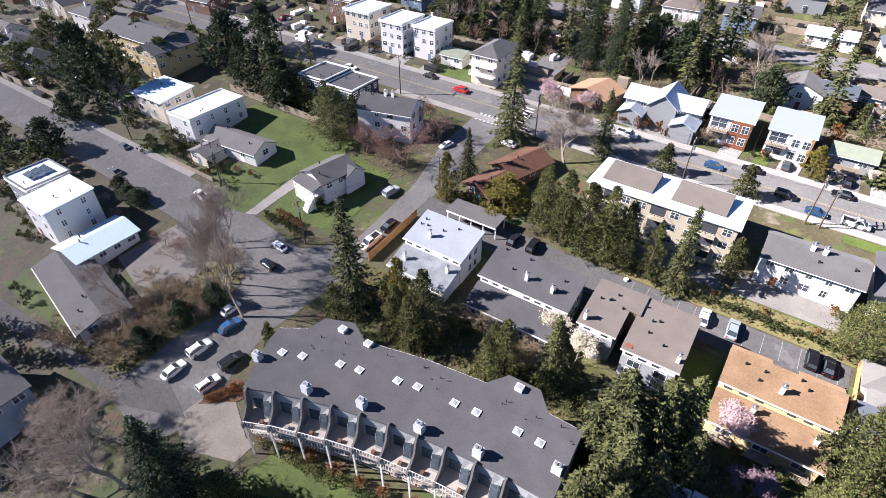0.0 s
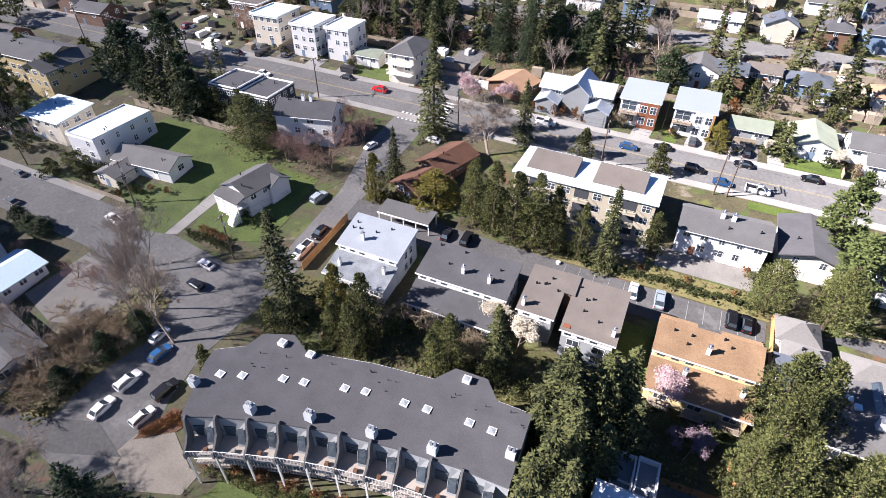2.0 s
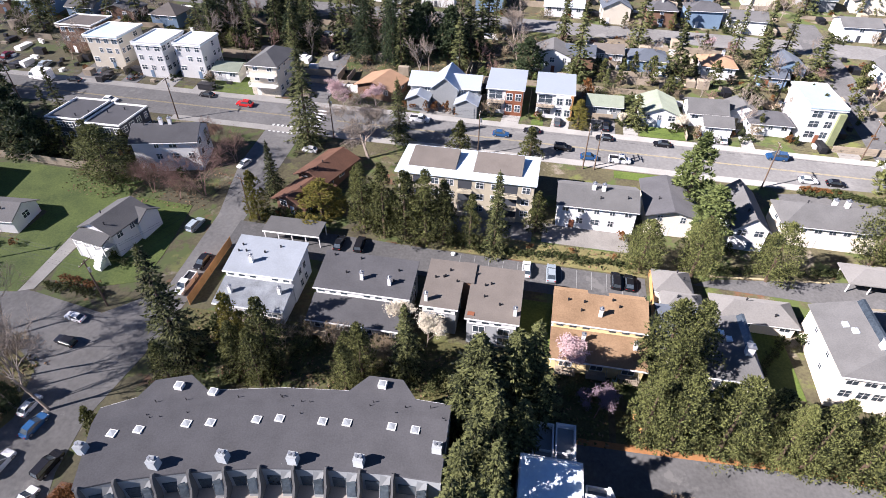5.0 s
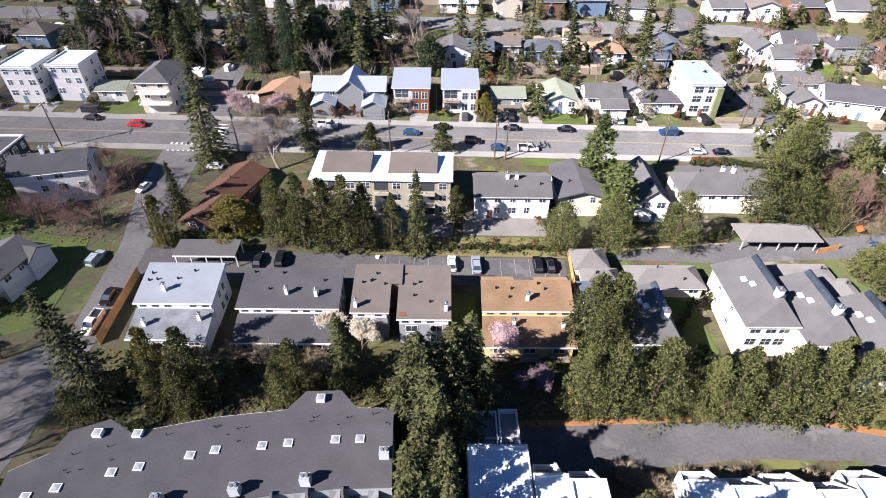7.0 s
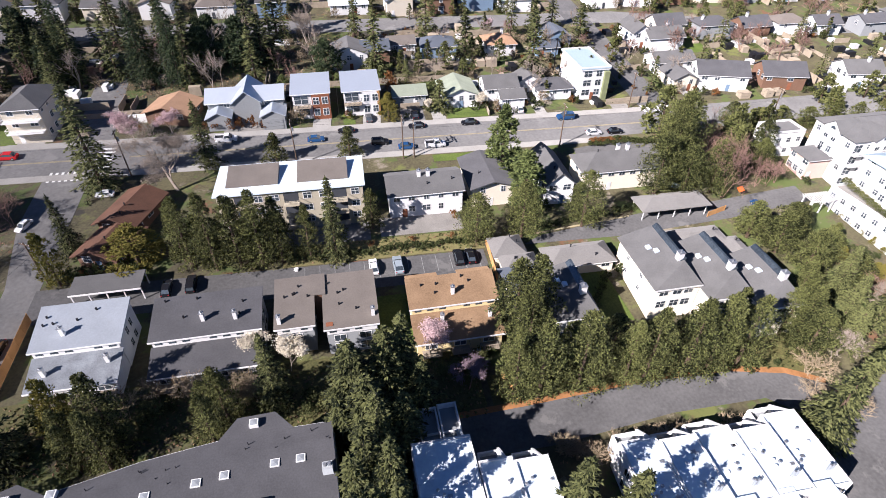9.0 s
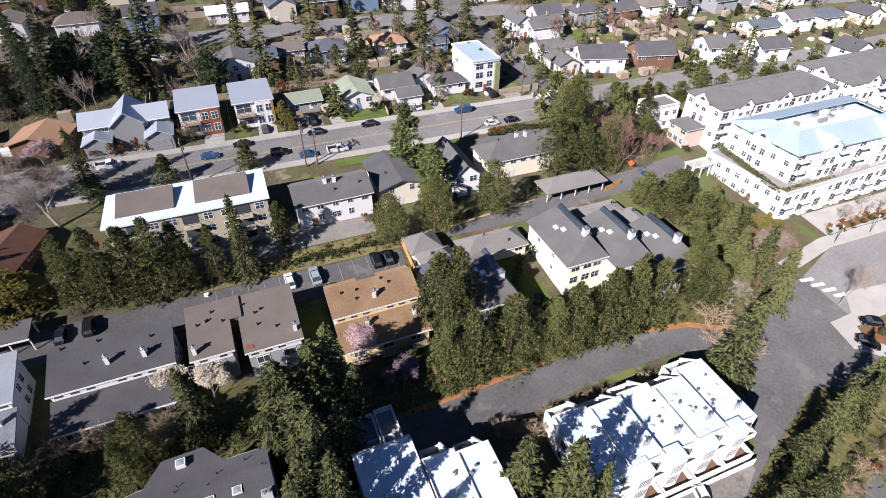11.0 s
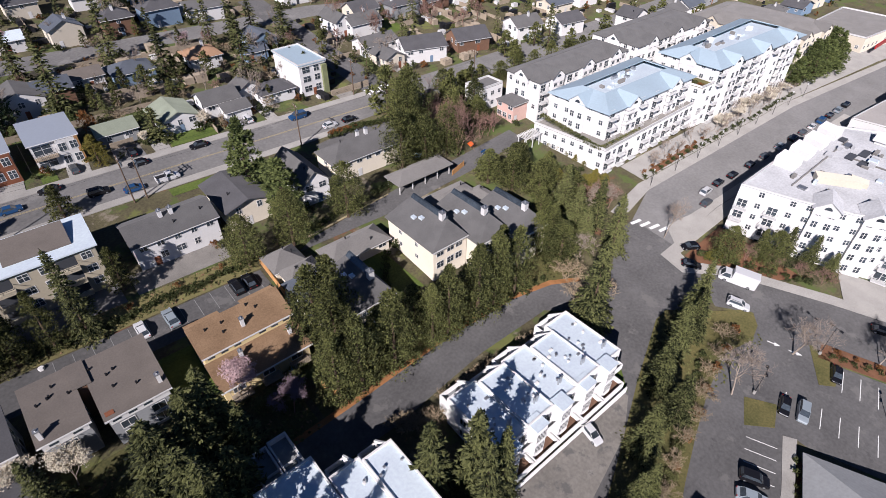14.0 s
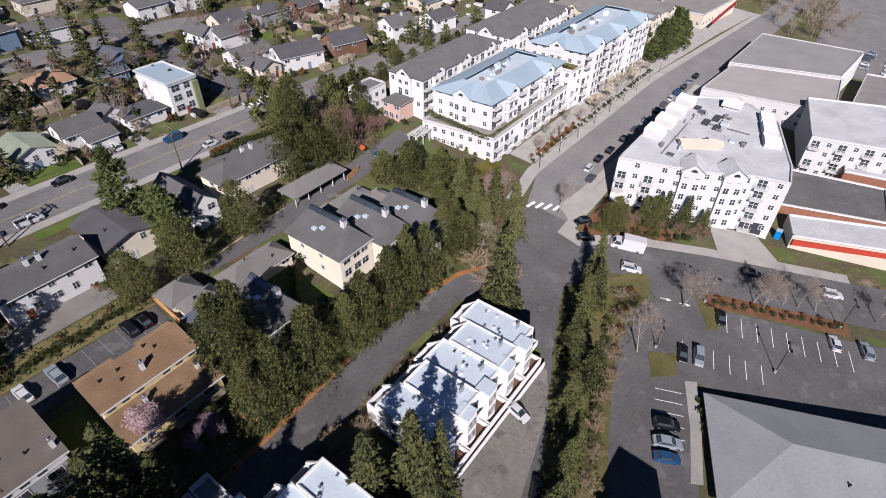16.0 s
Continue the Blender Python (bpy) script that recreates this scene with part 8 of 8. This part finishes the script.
# avenue planting
hedge("bare", 114, 57, 200, 55.5, 13, 6.5, 5)
hedge("white", 150, 58.5, 198, 57, 8, 4.5, 4.5)
hedge("shrub", 112, 55.5, 200, 54.6, 26, 1.1, 2.0)
hedge("rust", 113, 57, 146, 57, 8, 1.0, 1.6)
for k in range(16):
    tree("shrub", 105.2, 65 + k * 1.2, 1.3, 1.8).location.z += 5.7
for k in range(12):
    tree("shrub", 106.5 + 1.4 * k, 64.4, 1.1, 1.6).location.z += 5.7
for k in range(10):
    tree("rust" if k % 3 == 0 else "shrub", 148.5, 64 + 1.7 * k, 1.4, 2.0).location.z += 11.1
hedge("cyp", 203, 58.5, 240, 54.5, 6, 12, 6)
hedge("gold", 104.5, 66, 104.5, 83, 6, 1.8, 1.6)
# gardens of every house
for hx, hy, hw, hd in HOUSES:
    if hy < 118 and hx > -60:
        k = 2
    else:
        k = 4
    for i in range(k):
        s = prng.choice((-1, 1))
        px, py = hx + s * (hw / 2 + prng.uniform(0.6, 2.2)) * prng.choice((1, 0.6)), hy - hd / 2 - prng.uniform(1.2, 3.2)
        if abs(px + 61) < 5 or 113 < py < 128.6 or (48 < py < 60 and px < -84):
            continue
        r = prng.random()
        if r < 0.6:
            plant("shrub", px, py, prng.uniform(1.2, 2.6), prng.uniform(1.6, 3.0))
        elif r < 0.75:
            plant("rust", px, py, prng.uniform(1.2, 2.2), prng.uniform(1.5, 2.6))
        elif r < 0.85 and hy > 128:
            tree("brush", px, py, prng.uniform(3, 5), prng.uniform(3, 4.5))
        elif hy > 160:
            tree("cedar", px, py, prng.uniform(4, 8), prng.uniform(2.4, 4))
# woods up the hill
for row in ((-102.6, 163.9, 22, 11), (-83.2, 163.4, 17, 9), (-72.1, 163.2, 21, 10), (-52.0, 155.8, 22, 10), (-43.5, 154.6, 24, 10), (-83.2, 183.6, 18, 9), (-64.1, 179.2, 20, 10), (-26.5, 176.6, 20, 10), (-18.9, 182.8, 18, 10)):
    tree("dfir" if row[2] > 20 else "fir", *row)
scatter("fir", -66, -6, 150, 182, 10, 13, 21, 0.45)
scatter("bare", -50, 0, 148, 180, 16, 9, 14, 0.75)
scatter("bareR", -100, -10, 146, 178, 10, 6, 10, 0.9)
scatter("dark", -40, -4, 152, 178, 5, 10, 15, 0.75)
scatter("fir", -110, -68, 150, 182, 13, 13, 20, 0.45)
scatter("dark", -108, -70, 152, 180, 4, 10, 14, 0.7)
scatter("bare", -110, -68, 150, 184, 8, 8, 13, 0.8)
scatter("fir", 0, 78, 172, 184, 7, 12, 18, 0.45)
scatter("fir", 4, 110, 132, 150, 8, 6, 11, 0.5)
scatter("cedar", 2, 110, 130, 182, 16, 4, 8, 0.5)
scatter("shrub", 0, 112, 129.5, 184, 90, 1.0, 2.4, 1.3)
scatter("rust", 0, 112, 129.5, 184, 22, 1.0, 2.0, 1.3)
scatter("round", 20, 75, 150, 162, 4, 5, 8, 0.7)
scatter("bare", 5, 110, 133, 183, 16, 6, 10, 0.8)
scatter("bareR", 0, 110, 133, 183, 10, 4, 7, 0.9)
scatter("bareR", 90, 180, 150, 180, 12, 5, 9, 0.9)
hedge("pine", 95, 116, 190, 108, 13, 7, 6)
scatter("pink", 0, 180, 150, 215, 6, 5, 7, 0.9)
scatter("white", 20, 60, 128.8, 134, 3, 3.5, 5, 0.9)
tree("fir", 24.5, 133.5, 8.5, 7.5)
tree("gold", 10.5, 129.8, 7.5, 5.5)
tree("rust", 12.5, 143, 6, 4.5)
hedge("cyp", -18, 150.5, 12, 151, 10, 3.0, 3.2)
hedge("rust", -33, 129.8, -19, 130.2, 5, 2.4, 2.6)
tree("dark", -143, 114, 15, 12)
tree("dark", -131, 95, 15, 9)
tree("dark", -120, 97, 14, 9)
scatter("fir", -128, -112, 90, 110, 5, 12, 16, 0.5)
scatter("cedar", -115, -88, 92.5, 95, 6, 7, 11, 0.5)
scatter("brush", -96, -70, 84, 92, 6, 3, 5.5, 1.1)
scatter("bareR", -80, -69, 84, 106, 5, 7, 10, 0.8)
scatter("round", -150, -112, 60, 66, 6, 3, 6, 0.9)
scatter("shrub", -128, -96, 58.5, 68, 20, 1, 2.2, 1.3)
scatter("bare", -160, -130, 60, 90, 6, 7, 10, 0.9)
tree("dark", -148, 46.5, 9, 10)
tree("dark", -158, 57.5, 8, 8)
hedge("dark", -119, 46, -109, 45.4, 3, 3.6, 5.0)
scatter("round", -200, -140, 20, 46, 10, 6, 11, 0.9)
scatter("bareR", -112, -84, 36, 42, 4, 3, 5, 1.2)


SMALL.sort()
for q in SMALL[:100]:
    tree(*q[1:])
for kind, name, label in (("shrub", "far_shrubs", "many small green garden shrubs further off"), ("rust", "far_russet_shrubs", "many small rust coloured garden shrubs further off")):
    proto = lobed_tree(kind, 2.4, 1.7, 75, SHRUB if kind == "shrub" else RUST, label, 6, 24, 0.1, 0.2, size=0.62)
    join_copies(name, proto.data, [(*q[2:], prng.uniform(0, 6.28)) for q in SMALL[100:] if q[1] == kind], SIZE[kind], label, "shrubs")
    bpy.data.objects.remove(proto)


def clutter(name, material, zones, kinds, seed, label, share=1.0):
    """sheds, fences, bins and garden things too small to pick apart"""
    rng = np.random.default_rng(seed)
    V, Fc = [], []
    for x0, x1, y0, y1, n in zones:
        for i in range(int(n * share)):
            lx, ly, lz = kinds[rng.integers(len(kinds))]
            k = rng.uniform(0.7, 1.3, 3)
            x, y = rng.uniform(x0, x1), rng.uniform(y0, y1)
            if any(abs(x - hx) < hw / 2 + 0.8 and abs(y - hy) < hd / 2 + 0.8 for hx, hy, hw, hd in HOUSES) or 113 < y < 129 or 184.5 < y < 196.5 or 79.5 < x < 89.5:
                continue
            if rng.random() < 0.5:
                lx, ly = ly, lx
            q = np.array([[sx, sy, sz] for sz in (-0.2, 1) for sy in (-0.5, 0.5) for sx in (-0.5, 0.5)]) * np.array([lx, ly, lz]) * k
            Fc.append(np.array([(4, 5, 7, 6), (0, 1, 5, 4), (1, 3, 7, 5), (3, 2, 6, 7), (2, 0, 4, 6)]) + 8 * len(V))
            V.append(q + np.array([x, y, gz(x, y)]))
    tagged(new(name, np_mesh(name, np.concatenate(V), np.concatenate(Fc), material)), label, "garden things", kind="stuff")


GARDENS = [(-190, -12, 129.5, 184, 110), (0, 215, 129.5, 183, 170), (-180, 215, 197, 262, 200), (200, 320, 95, 160, 60), (-250, -165, 60, 112, 40)]
clutter("far_fences", OLDWOOD, GARDENS, ((7.0, 0.12, 1.5), (11.0, 0.12, 1.6), (2.6, 2.0, 2.0), (1.6, 1.0, 0.6)), 41, "weathered fences and sheds among the far gardens")
clutter("far_pale_things", TRIM, GARDENS, ((1.6, 0.9, 0.7), (2.2, 1.4, 1.2), (0.8, 0.7, 1.0), (4.2, 1.8, 1.2)), 42, "pale trailers, bins and garden things among the far houses", 0.45)
clutter("far_dark_things", DARKMETAL, GARDENS, ((1.5, 0.9, 0.9), (4.3, 1.8, 1.4), (1.0, 0.8, 1.1)), 43, "dark parked and stored things among the far houses")
WOODS = {}


def woods(kind, x0, x1, y0, y1, n, h0, h1, ratio):
    for i in range(n):
        h = prng.uniform(h0, h1)
        WOODS.setdefault(kind, []).append((prng.uniform(x0, x1), prng.uniform(y0, y1), h, h * ratio * prng.uniform(0.8, 1.2), prng.uniform(0, 6.28)))


woods("fir", -260, 260, 196, 290, 70, 10, 20, 0.45)
woods("bare", -260, 260, 196, 290, 60, 7, 12, 0.85)
woods("round", -260, 260, 196, 290, 60, 4, 10, 0.85)
woods("bareR", 100, 330, 128, 200, 26, 5, 10, 0.9)
woods("round", 110, 330, 105, 200, 36, 4, 9, 0.8)
woods("fir", 110, 330, 108, 200, 16, 9, 16, 0.45)
woods("bare", 290, 430, 15, 130, 40, 8, 12, 0.8)
woods("bare", 288, 345, 2, 34, 30, 8, 12, 0.7)
woods("round", -262, -165, 60, 98, 16, 5, 11, 0.8)
woods("bare", -250, -165, 60, 98, 10, 6, 9, 0.9)
woods("brush", -200, 260, 186, 280, 90, 2.5, 4.5, 1.3)
woods("brush", -110, 80, 145, 184, 60, 2.0, 4.0, 1.4)
woods("round", -260, -150, 56, 140, 18, 6, 13, 0.8)
woods("bare", -260, -120, 126, 190, 24, 6, 11, 0.9)
woods("round", -200, -72, 142, 185, 26, 3, 8, 0.9)
woods("fir", -200, -72, 150, 190, 14, 10, 18, 0.45)
for kind, rows in WOODS.items():
    proto = KINDS[kind + "_far"][0]
    for o in (proto.children or [proto]):
        join_copies("far_woods_" + {"trunk": "trunks"}.get(o.name.split(".")[0], o.name.split(".")[0]), o.data, rows, SIZE[kind], "distant %s trees between the far houses" % {"fir": "dark fir", "bare": "leafless grey", "round": "bushy evergreen", "bareR": "leafless reddish", "brush": "low leafless"}[kind], "woods")


# low undergrowth on the banks and under the trees
def undergrowth(name, zones, material, per, size, seed, label):
    rng = np.random.default_rng(seed)
    C = []
    for x0, x1, y0, y1 in zones:
        n = int((x1 - x0) * (y1 - y0) * per)
        q = np.c_[rng.uniform(x0, x1, n), rng.uniform(y0, y1, n), rng.uniform(0.02, 0.35, n) * size]
        q[:, 2] += SX * q[:, 0] + SY * q[:, 1]
        C.append(q)
    C = np.concatenate(C)
    n = len(C)
    d = rng.normal(size=(n, 3)) * np.array([1, 1, 0.5]) + np.array([0, 0, 0.25])
    v, f = sprays(C, d, rng.uniform(0.5, 1.1, n) * size, rng.uniform(0.4, 0.9, n) * size, rng)
    tagged(new(name, np_mesh(name, v, f, material)), label, "undergrowth", kind="stuff")


undergrowth("undergrowth", [(-14, 23, 81, 86), (17, 68, 47.6, 51.5), (-56, 16, 45.5, 57.5), (-86, -73, 16, 30), (-82, -73, 30, 44), (50, 88, 12, 18), (70, 84, 46, 64), (70, 84, 90, 112)], SHRUB, 2.2, 0.8, 5, "low green ivy and undergrowth on the banks")
undergrowth("dry_litter", [(-14, 23, 81, 86), (-56, 16, 45.5, 57.5), (-86, -73, 15, 30), (-82, -72, 30, 44), (-60, 5, 148, 183), (95, 190, 104, 118), (-100, -66, 82, 95), (24, 56, 35, 39)], mat("dry leaves", (0.26, 0.17, 0.09), var=0.4, island=0.6, bump=0), 1.5, 0.6, 6, "dry brown leaf litter and dead stalks")
